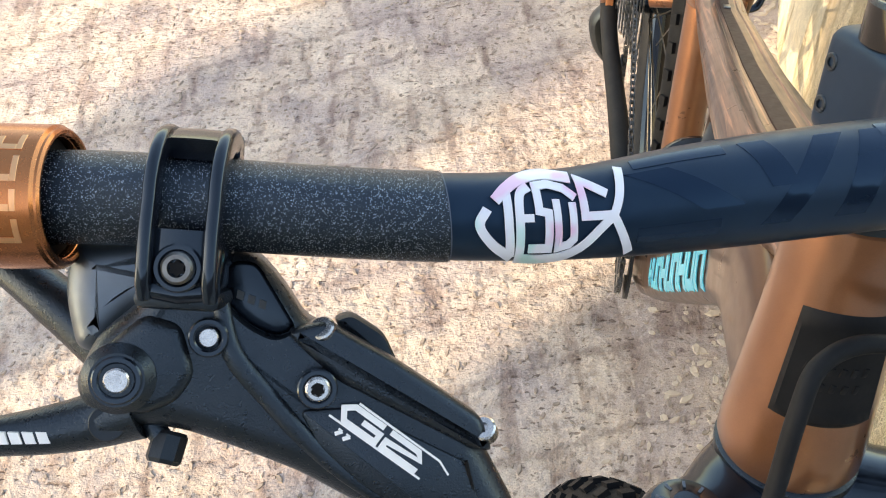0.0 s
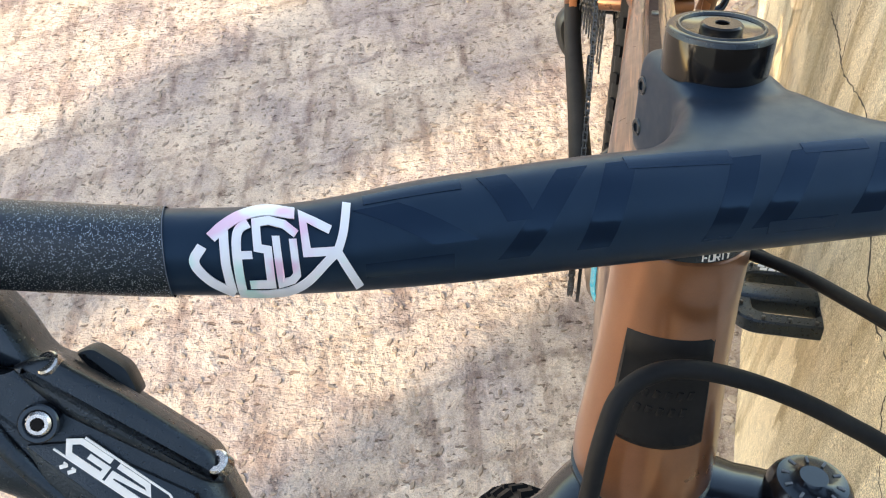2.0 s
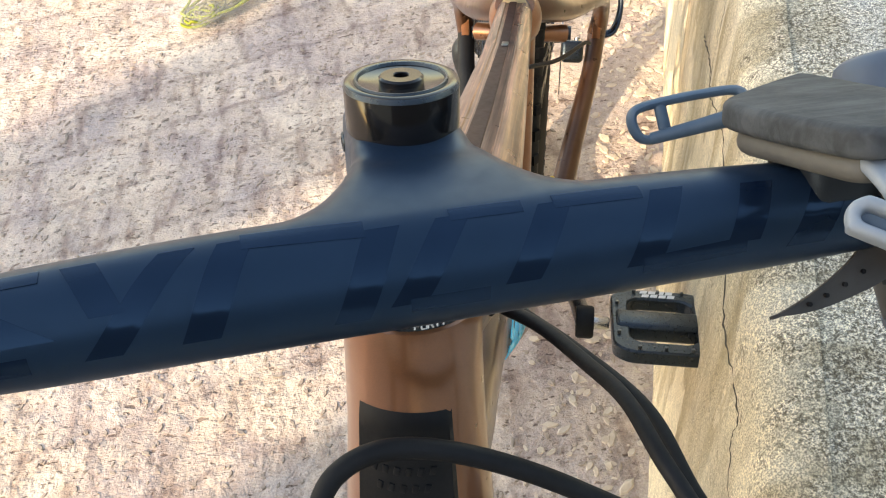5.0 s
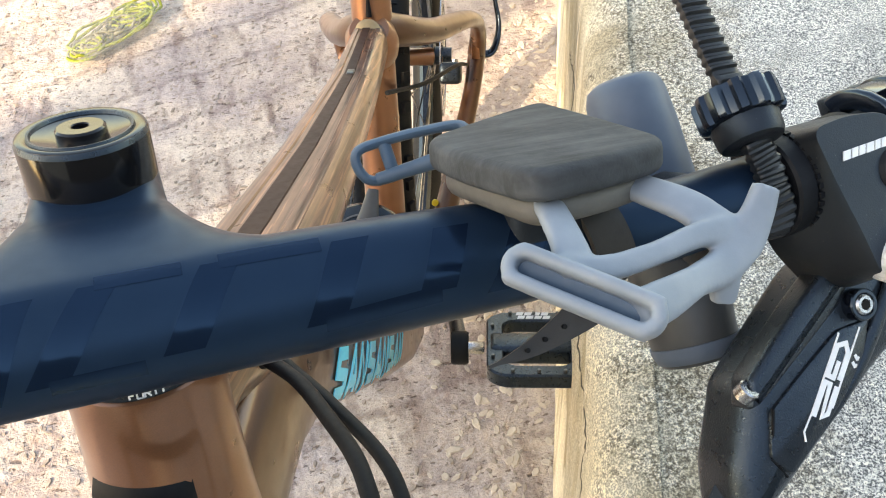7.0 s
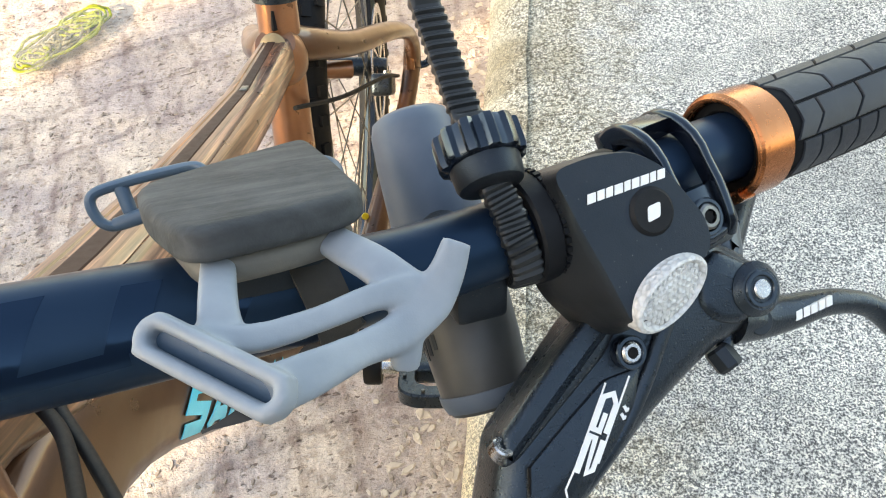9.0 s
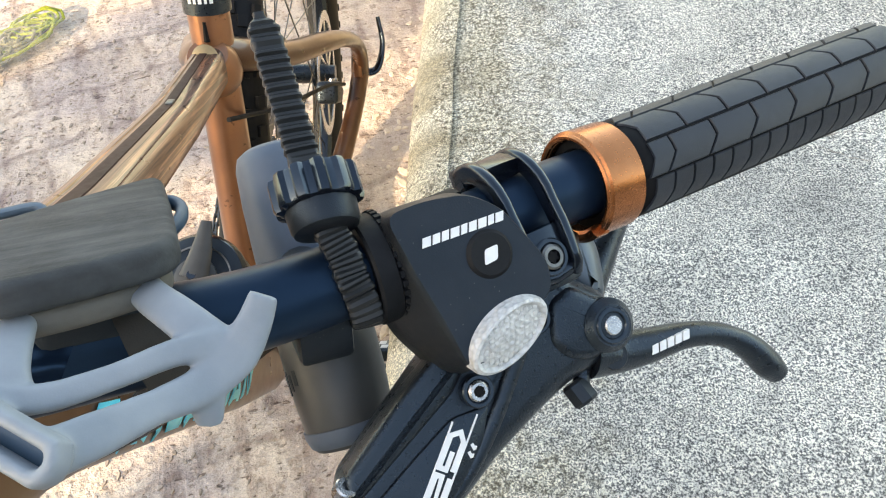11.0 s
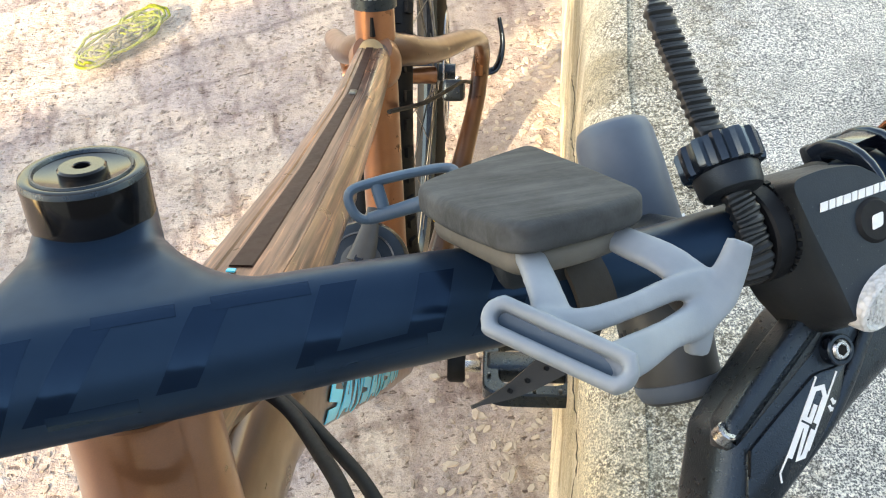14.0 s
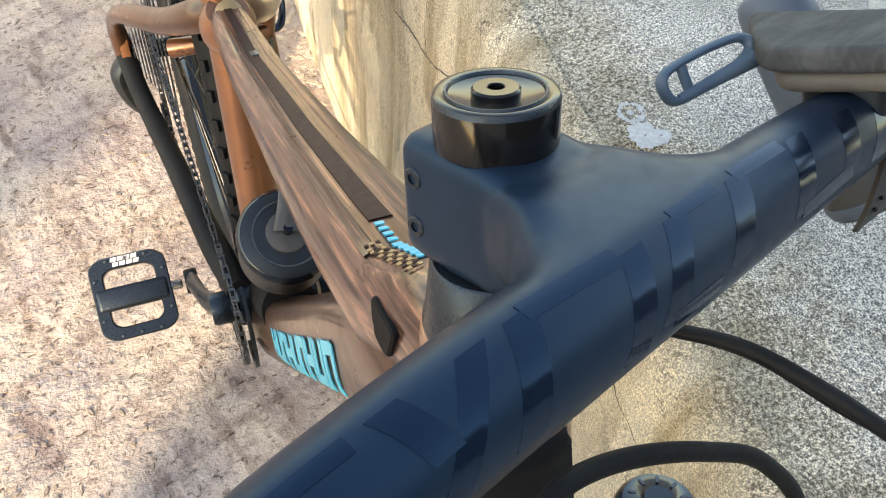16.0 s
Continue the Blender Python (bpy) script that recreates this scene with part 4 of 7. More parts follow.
    # slanted white marks of the print
    if side > 0:
        o, d, q = Vector((0.2012, -0.1026)), Vector((-0.57, -0.82)), Vector((0.82, -0.57))
    else:
        o, d, q = Vector((0.2062, -0.1026)), Vector((-0.73, -0.685)), Vector((-0.685, 0.73))

    def mark(points, width):
        on_side("print_mark", stroke([tuple(o + d * a + q * b) for a, b in points], width, 0.0346, 0.03505), M_WHITE, lever, side)

    mark([(-0.001, 0.0), (0.024, 0.0), (0.031, -0.0005), (0.0335, 0.0012)] if side > 0 else [(-0.001, 0.0), (0.0275, 0.0)], 0.00055)
    mark([(-0.0055, 0.0064), (0.021, 0.0064)] if side > 0 else [(0.0035, 0.0066), (0.0290, 0.0066), (0.0330, 0.0050)], 0.00055)
    mark([(0.0124, 0.0054), (0.0034, 0.0054), (0.0010, 0.0036), (0.0028, 0.0010), (0.0124, 0.0010), (0.0124, 0.0033), (0.0070, 0.0033)], 0.0015)
    mark([(0.0144, 0.0054), (0.0232, 0.0054), (0.0248, 0.0037), (0.0146, 0.0029), (0.0146, 0.0010), (0.0256, 0.0010)], 0.0015)
    for k in range(2):
        b = 0.0088 if side > 0 else -0.0022
        mark([(0.0030 + 0.0024 * k, b - 0.0008), (0.0042 + 0.0024 * k, b + 0.0008)], 0.0010)
        mark([(0.0030 + 0.0024 * k, b + 0.0008), (0.0042 + 0.0024 * k, b + 0.0008)], 0.0005)
    # the blade the fingers pull
    on_side("lever_blade", tube(spline([(0.2540, -0.0955, 0.0235), (0.2650, -0.0978, 0.0235), (0.2760, -0.0985, 0.0240), (0.2900, -0.0985, 0.0245), (0.3010, -0.1005, 0.0245), (0.3095, -0.1042, 0.0243), (0.3170, -0.1102, 0.0240), (0.3222, -0.1166, 0.0236), (0.3258, -0.1208, 0.0232)], 6), [0.0086, 0.0070, 0.0060, 0.0046, 0.0041, 0.0041, 0.0049, 0.0051, 0.0040], 18, flat=1.15, up=(0, 0, 1)), M_BLACKAL, lever, side, "black lever blade with a hooked end and white marks")
    on_side("blade_plug", disc(0.0046, 0.030, 0.0318, (0.2598, -0.0973), 0.0004, 24), M_PLASTIC, lever, side, "round plug in the lever blade")
    for k in range(5):
        u0 = 0.2740 + 0.0031 * k
        v0 = -0.0990 + 0.0004 * k
        on_side("print_mark", prism([(u0, v0 + 0.0014), (u0 + 0.0024, v0 + 0.0018), (u0 + 0.0018, v0 - 0.0012), (u0 - 0.0006, v0 - 0.0015)], 0.0293, 0.0310), M_WHITE, lever, side)
    knob = moved(lathe(((0.0, -0.0040), (0.0038, -0.0040), (0.0045, -0.0030), (0.0045, 0.0030), (0.0038, 0.0040), (0.0, 0.0040)), 8, cap=False), Matrix.Translation((0.2478, -0.1066, 0.026)) @ Matrix.Rotation(radians(70), 4, "X") @ Matrix.Rotation(radians(20), 4, "Y"))
    on_side("adjuster_knob", knob, M_PLASTIC, lever, side, "faceted black adjuster knob", sharp=20)
    on_side("adjuster_stem", tube([(0.2515, -0.0985, 0.025), (0.2480, -0.1060, 0.026)], 0.0028, 10), M_BLACKAL, lever, side)
    # arm behind the bar and curved guard
    plate = prism(rounded([(0.2665, -0.0520), (0.2385, -0.0520), (0.2390, -0.0700), (0.2530, -0.0740), (0.2610, -0.0830), (0.2690, -0.0805), (0.2700, -0.0650)], 0.005, 4), -0.002, 0.0225, 0.008, 5)
    on_side("lever_perch", plate, M_PERCH, lever, side, "smooth gloss black perch below the bar")
    back = spline([(0.2900, -0.0560, -0.004), (0.2760, -0.0690, 0.002), (0.2640, -0.0830, 0.008)], 6)
    on_side("lever_arm", tube(back, [0.006, 0.007, 0.006], 12), M_BLACKAL, lever, side)
    # clamp round the bar
    A = along_bar(0.2335)
    hook = [((0.0146 + 0.001 * math.sin(radians(x))) * math.sin(radians(x)), 0.0146 * math.cos(radians(x)), math.sin(radians(x)), math.cos(radians(x))) for x in range(112, -1, -14)]
    hook += [(v, 0.0146 + 0.0016 * min(1, -v / 0.008), 0.0, 1.0) for v in (-0.003, -0.0065, -0.011, -0.0155, -0.0190)] + [(-0.0210, 0.0145, -0.7, 0.7)]

    def rail(x0, x1, low, high, path):
        rings = []
        for v, w, nv, nw in path:
            cx, hx, co, ho = (x0 + x1) / 2, (x1 - x0) / 2, (low + high) / 2, (high - low) / 2
            sec = [(cx + hx * math.copysign(abs(math.cos(t)) ** 0.55, math.cos(t)), co + ho * math.copysign(abs(math.sin(t)) ** 0.55, math.sin(t))) for t in (2 * math.pi * k / 16 for k in range(16))]
            rings.append([Vector((x, v + nv * o, w + nw * o)) for x, o in sec])
        return loft(rings)

    clamp = on_side("clamp", moved(arc_band(-0.0098, 0.0082, 0.0112, 0.0150, 96, 300), A), M_GLOSS, lever, side, "shiny black hinged clamp with a window over the bar")
    for x0, x1 in ((-0.0098, -0.0062), (0.0048, 0.0084)):
        on_side("clamp_rail", moved(rail(x0, x1, -0.0034, 0.0031, hook), A), M_GLOSS, clamp, side)
    on_side("clamp_bridge", moved(rail(-0.0090, 0.0074, -0.0034, 0.0024, hook[2:5]), A), M_GLOSS, clamp, side)
    on_side("clamp_face", moved(rail(-0.0076, 0.0060, -0.0054, 0.0008, hook[10:]), A), M_GLOSS, clamp, side)
    on_side("clamp_edge", moved(tube([(-0.0082, -0.0202, 0.0146), (-0.0008, -0.0212, 0.0148), (0.0066, -0.0202, 0.0146)], 0.0024, 12), A), M_GLOSS, clamp, side)
    on_side("clamp_lug", moved(box(0.0170, 0.0130, 0.012, 0.002, 2, at=(-0.0008, -0.0145, 0.0055)), A), M_GLOSS, lever, side)
    on_side("clamp_foot", moved(box(0.0200, 0.0048, 0.018, 0.002, 2, at=(0, -0.0228, 0.0050)), A), M_BLACKAL, lever, side)
    for x in (-0.0068, 0.0060):
        on_side("hinge", moved(box(0.0055, 0.0065, 0.006, 0.0015, 2, at=(x, 0.0148, -0.007)), A), M_BLACKAL, clamp, side)
    cb = moved(merged(disc(0.0037, 0.008, 0.0186, (-0.0008, -0.0152), 0.0006, 24, bore=0.0021)), A)
    on_side("clamp_bolt", cb, M_DARKSTEEL, lever, side, "dark star-socket clamp bolt")
    star = [(-0.0008 + (0.0022 if q % 2 else 0.0014) * math.cos(math.pi * q / 6), -0.0152 + (0.0022 if q % 2 else 0.0014) * math.sin(math.pi * q / 6)) for q in range(12)]
    on_side("bolt_star", moved(prism(star, 0.0150, 0.0180), A), M_RECESS, lever, side, "dark star socket")
    on_side("bolt_seat", moved(ring_disc(0.0039, 0.0056, 0.010, 0.0177, (-0.0008, -0.0152)), A), M_GLOSS, lever, side)
    # hose nut
    on_side("hose_nut", tube([(0.1640, -0.1440, 0.020), (0.1560, -0.1540, 0.019)], 0.0055, 8), M_PLASTIC, lever, side, "black hose nut")
    return lever


for side in (1, -1):
    brake_lever(side)


def grip_point(x, a, r):
    """On the grip: station x, angle a in degrees, radius r."""
    A = along_bar(x)
    return A @ Vector((0, r * math.sin(radians(a)), r * math.cos(radians(a))))


def grip_mesh():
    rings = []
    for i in range(45):
        x = 0.2745 + (0.404 - 0.2745) * i / 44
        r = 0.0164 + 0.0002 * math.sin(i / 44 * math.pi)
        if i == 0:
            r -= 0.001
        if i >= 43:
            r -= 0.0010 * (i - 42)
        rings.append([grip_point(x, 360 * k / 36, r) for k in range(36)])
    return loft(rings)


def tread_cell(poly, lift):
    """A raised rubber cell: (station, angle) corners pulled onto the sleeve."""
    cx = sum(p[0] for p in poly) / len(poly)
    ca = sum(p[1] for p in poly) / len(poly)
    fine = []
    for p, q in zip(poly, poly[1:] + poly[:1]):
        for k in range(4):
            fine.append((p[0] + (q[0] - p[0]) * k / 4, p[1] + (q[1] - p[1]) * k / 4))
    bm = bmesh.new()
    rings = []
    for s, r in ((1.0, 0.0156), (1.0, 0.0167 + lift), (0.96, 0.0171 + lift), (0.5, 0.01715 + lift)):
        rings.append([bm.verts.new(grip_point(cx + (x - cx) * s, ca + (a - ca) * s, r)) for x, a in fine])
    n = len(fine)
    for a, b in zip(rings, rings[1:]):
        for i in range(n):
            bm.faces.new((a[i], a[(i + 1) % n], b[(i + 1) % n], b[i]))
    bm.faces.new(rings[-1])
    bmesh.ops.recalc_face_normals(bm, faces=bm.faces)
    return bm


def tread():
    """Cells that lean to and fro over the top of the grip, and ribs under it."""
    out = bmesh.new()
    edges = [-62, -18, 22, 62, 102, 142, 182]
    gap, ga = 0.00040, 1.4
    for row in range(6):
        a0, a1 = edges[row] + ga, edges[row + 1] - ga
        n = 15 if row == 0 else 7
        step = 0.1235 / n
        for i in range(-1 if row % 2 else 0, n):
            x0 = 0.2775 + step * (i + (0.5 if row % 2 else 0.0))
            x1 = x0 + step
            x0 = max(x0, 0.2770)
            if x1 > 0.4020:
                x1 = 0.4020
            if x1 - x0 < 0.004:
                continue
            lean = 0.0022 if row % 2 else -0.0022
            if row == 0:
                lean = 0.0012
            mid_a = (a0 + a1) / 2
            b = 0.0026 if row else 0.0010
            poly = [(x0 + gap - lean, a0), (x1 - gap - lean, a0), (x1 - gap + b, mid_a), (x1 - gap + lean, a1), (x0 + gap + lean, a1), (x0 + gap + b, mid_a)]
            poly = [(min(max(x, 0.2765), 0.4026), a) for x, a in poly]
            out = merged(out, tread_cell(poly, 0.0))
    return out


for side in (1, -1):
    out_by = 0.0 if side > 0 else 0.0045
    shift = Matrix.Translation((out_by, -0.18 * -out_by, 0))
    # the sleeve's near-black colour carries the shade of the tread grooves
    grip = on_side("grip", moved(grip_mesh(), shift), M_RECESS, bike, side, "dark grey lock-on grip with a cut tread and copper collar")
    on_side("tread", moved(tread(), shift), M_GRIP, grip, side, "raised rubber cells", sharp=30)
    A = along_bar(0.2665 + out_by)
    collar = on_side("collar", moved(merged(arc_band(-0.0068, 0.0078, 0.0148, 0.0176, 0, 360, 56, 0.0009)), A), M_ORANGE, grip, side, "copper-coloured clamp collar")
    on_side("collar_lip", moved(arc_band(-0.0078, -0.0050, 0.0150, 0.0169, 0, 360, 56, 0.0006), A), M_ORANGE, collar, side)
    for lug in ((238, 292),) if side > 0 else ():
        on_side("collar_lug", moved(arc_band(-0.0100, -0.0035, 0.0142, 0.0182, lug[0], lug[1], 14, 0.0010), A), M_ORANGE, collar, side, "copper clamp lug with its bolt")
        on_side("lug_bolt", moved(disc(0.0024, -0.0060, -0.0030, (0, 0), 0.0004, 16, bore=0.0012), A @ Matrix.Translation((-0.0065, -0.0158, -0.004)) @ Matrix.Rotation(radians(90), 4, "Y")), M_DARKSTEEL, collar, side)
    on_side("collar_lining", moved(arc_band(-0.0040, 0.0070, 0.0112, 0.0150, 0, 360, 40, 0.0006), A), M_RECESS, grip, side)
    for k, (a0, a1) in enumerate(((-38, -18), (-12, 4), (10, 30), (36, 52)) if side < 0 else ()):
        on_side("engraved_mark", moved(merged(arc_band(-0.0030, -0.0016, 0.0174, 0.01772, a0, a1, 8, 0.0001), arc_band(-0.0016, 0.0032, 0.0174, 0.01772, a0, a0 + 5, 4, 0.0001), arc_band(0.0018, 0.0032, 0.0174, 0.01772, a0 + 3, a1 - 2, 6, 0.0001)), A), M_ENGRAVE, grip, side)

# gritty coated stretch on the right half of the bar only
on_side("bar_coating", loft([[bar_surface(0.1735 + 0.1080 * i / 30, 360 * k / 40, 0.00045) for k in range(40)] for i in range(31)], cap=False), M_GLITTER, handlebar, -1, "gritty sparkling coating")
on_side("coating_line", loft([[bar_surface(0.1732 + 0.00025 * i, 360 * k / 40, 0.0006) for k in range(40)] for i in range(2)], cap=False), M_GREYPL, handlebar, -1)


# ---- marks on the bar ----
def bar_strip(points, width, lift, steps=6):
    """A thin raised band on the bar: points (u, angle), its width along u (or along the angle where it runs level)."""
    out = None
    for (u0, a0), (u1, a1) in zip(points, points[1:]):
        level = abs(a1 - a0) < abs(u1 - u0) * 900
        rings = []
        for i in range(steps + 1):
            t = i / steps
            u, a = u0 + (u1 - u0) * t, a0 + (a1 - a0) * t
            row = [((u, a + (k / 4 - 0.5) * width * 4200) if level else (u + (k / 4 - 0.5) * width, a)) for k in range(5)]
            rings.append([bar_surface(uu, aa, lift) for uu, aa in row] + [bar_surface(uu, aa, -0.0006) for uu, aa in reversed(row)])
        bm = loft(rings)
        out = bm if out is None else merged(out, bm)
    return out


# slanted satin shapes in a row along the bar: (u, angle) runs and widths
SHAPES = (
    ([(-0.124, 54), (-0.098, 53)], 0.0040), ([(-0.121, 40), (-0.101, -12)], 0.0120), ([(-0.125, -34), (-0.102, -33)], 0.0045),
    ([(-0.0895, 58), (-0.0835, 2)], 0.0080), ([(-0.067, 54), (-0.086, -37)], 0.0085),
    ([(-0.053, 54), (-0.0640, -37)], 0.0090), ([(-0.052, 52), (-0.022, 44)], 0.0048), ([(-0.0175, 42), (-0.0280, -44)], 0.0090),
    ([(0.001, 44), (-0.0135, -34)], 0.0092), ([(0.0, 46), (0.0195, 45)], 0.0036), ([(-0.013, -36), (0.0078, -36)], 0.0036),
    ([(0.0285, 44), (0.0165, -29)], 0.0095), ([(0.028, 45), (0.0525, 44)], 0.0040),
    ([(0.0600, 44), (0.0500, -32)], 0.0095), ([(0.0500, -33), (0.0800, -26)], 0.0042), ([(0.0860, 40), (0.0790, -22)], 0.0095),
    ([(0.110, 48), (0.098, -36)], 0.0115),
)
for pts, wid in SHAPES:
    part("satin_shape", bar_strip(pts, wid, 0.00008), M_LETTER, handlebar, place=FRONT)


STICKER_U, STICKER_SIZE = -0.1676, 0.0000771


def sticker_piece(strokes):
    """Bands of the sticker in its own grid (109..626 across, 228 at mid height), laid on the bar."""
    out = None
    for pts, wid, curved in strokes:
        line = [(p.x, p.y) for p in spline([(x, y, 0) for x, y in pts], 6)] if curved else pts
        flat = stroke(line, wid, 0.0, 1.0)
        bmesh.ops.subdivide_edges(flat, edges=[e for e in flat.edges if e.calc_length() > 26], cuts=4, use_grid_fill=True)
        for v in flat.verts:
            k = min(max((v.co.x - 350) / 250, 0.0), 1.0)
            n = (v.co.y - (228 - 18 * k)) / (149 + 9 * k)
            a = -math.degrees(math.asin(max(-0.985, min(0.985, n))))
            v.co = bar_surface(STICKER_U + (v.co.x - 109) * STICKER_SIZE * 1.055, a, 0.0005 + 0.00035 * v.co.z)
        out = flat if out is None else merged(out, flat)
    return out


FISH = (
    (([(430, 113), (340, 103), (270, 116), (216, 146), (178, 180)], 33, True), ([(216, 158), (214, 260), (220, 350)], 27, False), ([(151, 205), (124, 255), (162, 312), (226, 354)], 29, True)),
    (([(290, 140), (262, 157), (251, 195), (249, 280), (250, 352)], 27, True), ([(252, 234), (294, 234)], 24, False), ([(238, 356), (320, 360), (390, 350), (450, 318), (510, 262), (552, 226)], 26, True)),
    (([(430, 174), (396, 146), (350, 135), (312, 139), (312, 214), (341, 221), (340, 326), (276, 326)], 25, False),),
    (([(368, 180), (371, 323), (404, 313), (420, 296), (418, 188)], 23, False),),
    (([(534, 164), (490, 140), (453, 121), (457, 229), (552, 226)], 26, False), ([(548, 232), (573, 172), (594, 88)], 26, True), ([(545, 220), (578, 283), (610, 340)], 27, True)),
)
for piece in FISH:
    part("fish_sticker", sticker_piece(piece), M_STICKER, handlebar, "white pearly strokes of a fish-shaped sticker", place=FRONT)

# ---- stem and headset details ----
for z in (-0.028, -0.044):
    part("stem_bolt", moved(disc(0.0034, -0.004, 0.0010, (0, 0), 0.0004, 20, bore=0.0017), Matrix.Translation((-0.0166, 0.0165, z)) @ Matrix.Rotation(radians(-90), 4, "Y")), M_BLACKAL, handlebar, "black pinch bolt", place=STEER)
part("stem_slot", box(0.0022, 0.004, 0.038, 0.0004, 1, at=(0.0, 0.0232, -0.036)), M_RECESS, handlebar, "pinch slot at the back of the stem", place=STEER)
for k in range(4):
    a = radians(-110 + 7.5 * k)
    part("print_mark", box(0.0020, 0.0004, 0.0020, 0, at=(0, 0, 0)), M_WHITE, bike, place=FRAME_F @ Matrix.Translation((0.0229 * math.cos(a), 0.0229 * math.sin(a), -0.0725)) @ Matrix.Rotation(a + math.pi / 2, 4, "Z"))


def badge():
    """A curved plate on the front of the head tube."""
    rings = []
    for i in range(13):
        z = -0.1145 - 0.0515 * i / 12
        r = 0.0256 + (0.0302 - 0.0256) * (i / 12)
        half = 40
        row = []
        for k in range(15):
            a = radians(-90 - half + 2 * half * k / 14)
            dip = -0.0014 * (1 - ((k - 7) / 7) ** 2)
            zz = z - (dip if i == 0 else dip * (1 - i / 12)) - (0.0008 * (1 - ((k - 7) / 7) ** 2) * (i / 12))
            edge = 0.0 if k in (0, 14) or i in (0, 12) else (0.0026 if k in (1, 13) or i in (1, 11) else 0.0019)
            row.append(Vector(((r + edge) * math.cos(a), (r + edge) * math.sin(a), zz)))
        rings.append(row)
    return loft(rings, closed=False, cap=False)


plate = part("head_badge", badge(), M_RUBBER, bike, "soft black rubber badge with raised lettering shapes", place=FRAME_F)
for row, (z, n) in enumerate(((-0.138, 6), (-0.146, 5))):
    for k in range(n):
        a = radians(-90 + 4 + (k - n / 2) * 8.5)
        r = 0.0256 + (0.0302 - 0.0256) * ((-0.1145 - z) / 0.0515) + 0.0019
        part("raised_mark", box(0.0024, 0.0010, 0.0042, 0.0005, 2), M_RUBBER, plate, place=FRAME_F @ Matrix.Translation((r * math.cos(a), r * math.sin(a), z)) @ Matrix.Rotation(a + math.pi / 2, 4, "Z") @ Matrix.Rotation(radians(12), 4, "Y"))

# ---- frame details ----
TOP = ((-0.010, -0.108, 0.023, 0.024), (0.031, -0.146, 0.0295, 0.023), (0.085, -0.174, 0.0300, 0.021), (0.20, -0.232, 0.0265, 0.019), (0.357, -0.302, 0.0210, 0.0165), (0.472, -0.342, 0.0175, 0.018), (0.500, -0.352, 0.016, 0.02))


def tube_skin(stations, y, angle, lift):
    """A point on a frame tube: station y, angle from its left flank (0) over the top (90)."""
    for p, q in zip(stations, stations[1:]):
        if y <= q[0] or q is stations[-1]:
            t = (y - p[0]) / (q[0] - p[0])
            z, hw, hd = (p[i] + (q[i] - p[i]) * t for i in (1, 2, 3))
            d = Vector((0, q[0] - p[0], q[1] - p[1])).normalized()
            break
    nrm = Vector((0, -d.z, d.y))
    c, s = math.cos(radians(angle)), math.sin(radians(angle))
    return Vector(((hw + lift) * math.copysign(abs(c) ** (2 / 3), c), y, z)) + nrm * (hd + lift) * math.copysign(abs(s) ** (2 / 3), s)


def skin_band(stations, y0, y1, a0, a1, lift, steps=40, across=8):
    """A thin raised band on a tube between two angles, sunk at its rims."""
    rings = []
    for i in range(steps + 1):
        y = y0 + (y1 - y0) * i / steps
        row = [tube_skin(stations, y, a0 + (a1 - a0) * k / across, lift if 0 < k < across else -0.0008) for k in range(across + 1)]
        rings.append(row)
    return loft(rings, closed=False, cap=False)


part("centre_stripe", skin_band(TOP, 0.062, 0.470, 86, 98, 0.0007), M_BROWN, top_tube, "dark bronze stripe", place=FRAME)
part("side_facet", skin_band(TOP, 0.03, 0.470, 104, 122, 0.0009), M_STREAKED, top_tube, place=FRAME)
part("side_facet", skin_band(TOP, 0.03, 0.470, 58, 76, 0.0009), M_STREAKED, top_tube, place=FRAME)
rivet = tube_skin(TOP, 0.357, 90, 0.0010)
part("cable_clip", box(0.006, 0.010, 0.0025, 0.0008, 2), M_DARKSTEEL, top_tube, "small steel rivet", place=FRAME @ Matrix.Translation(rivet) @ Matrix.Rotation(radians(-22), 4, "X"))
# turquoise shapes on the stripe near the head, and worn gold print beside them
for k in range(10):
    y = 0.006 + 0.0056 * k
    p = tube_skin(TOP, y, 93, 0.0004)
    part("decal_mark", prism([(-0.0021, -0.0018), (0.0021, -0.0018), (0.0021, 0.0004 + 0.001 * (k % 2)), (0.0005 * (k % 3), 0.0016), (-0.0021, 0.0016)], 0, 0.0008), M_CYAN, top_tube, place=FRAME @ Matrix.Translation(p) @ Matrix.Rotation(radians(-30), 4, "X"))
for k in range(12):
    for r in range(3):
        y = -0.004 + 0.0040 * k
        p = tube_skin(TOP, y, 102 + 5 * r, 0.0010)
        part("gold_mark", prism([(-0.0009, -0.0011), (0.0009, -0.0011), (0.0009, 0.0011), (-0.0009, 0.0011)], 0, 0.0005), M_BROWN if (k + r) % 2 else M_RELIEF, top_tube, place=FRAME @ Matrix.Translation(p) @ Matrix.Rotation(radians(-30), 4, "X") @ Matrix.Rotation(radians(-4 - 4 * r), 4, "Y"))


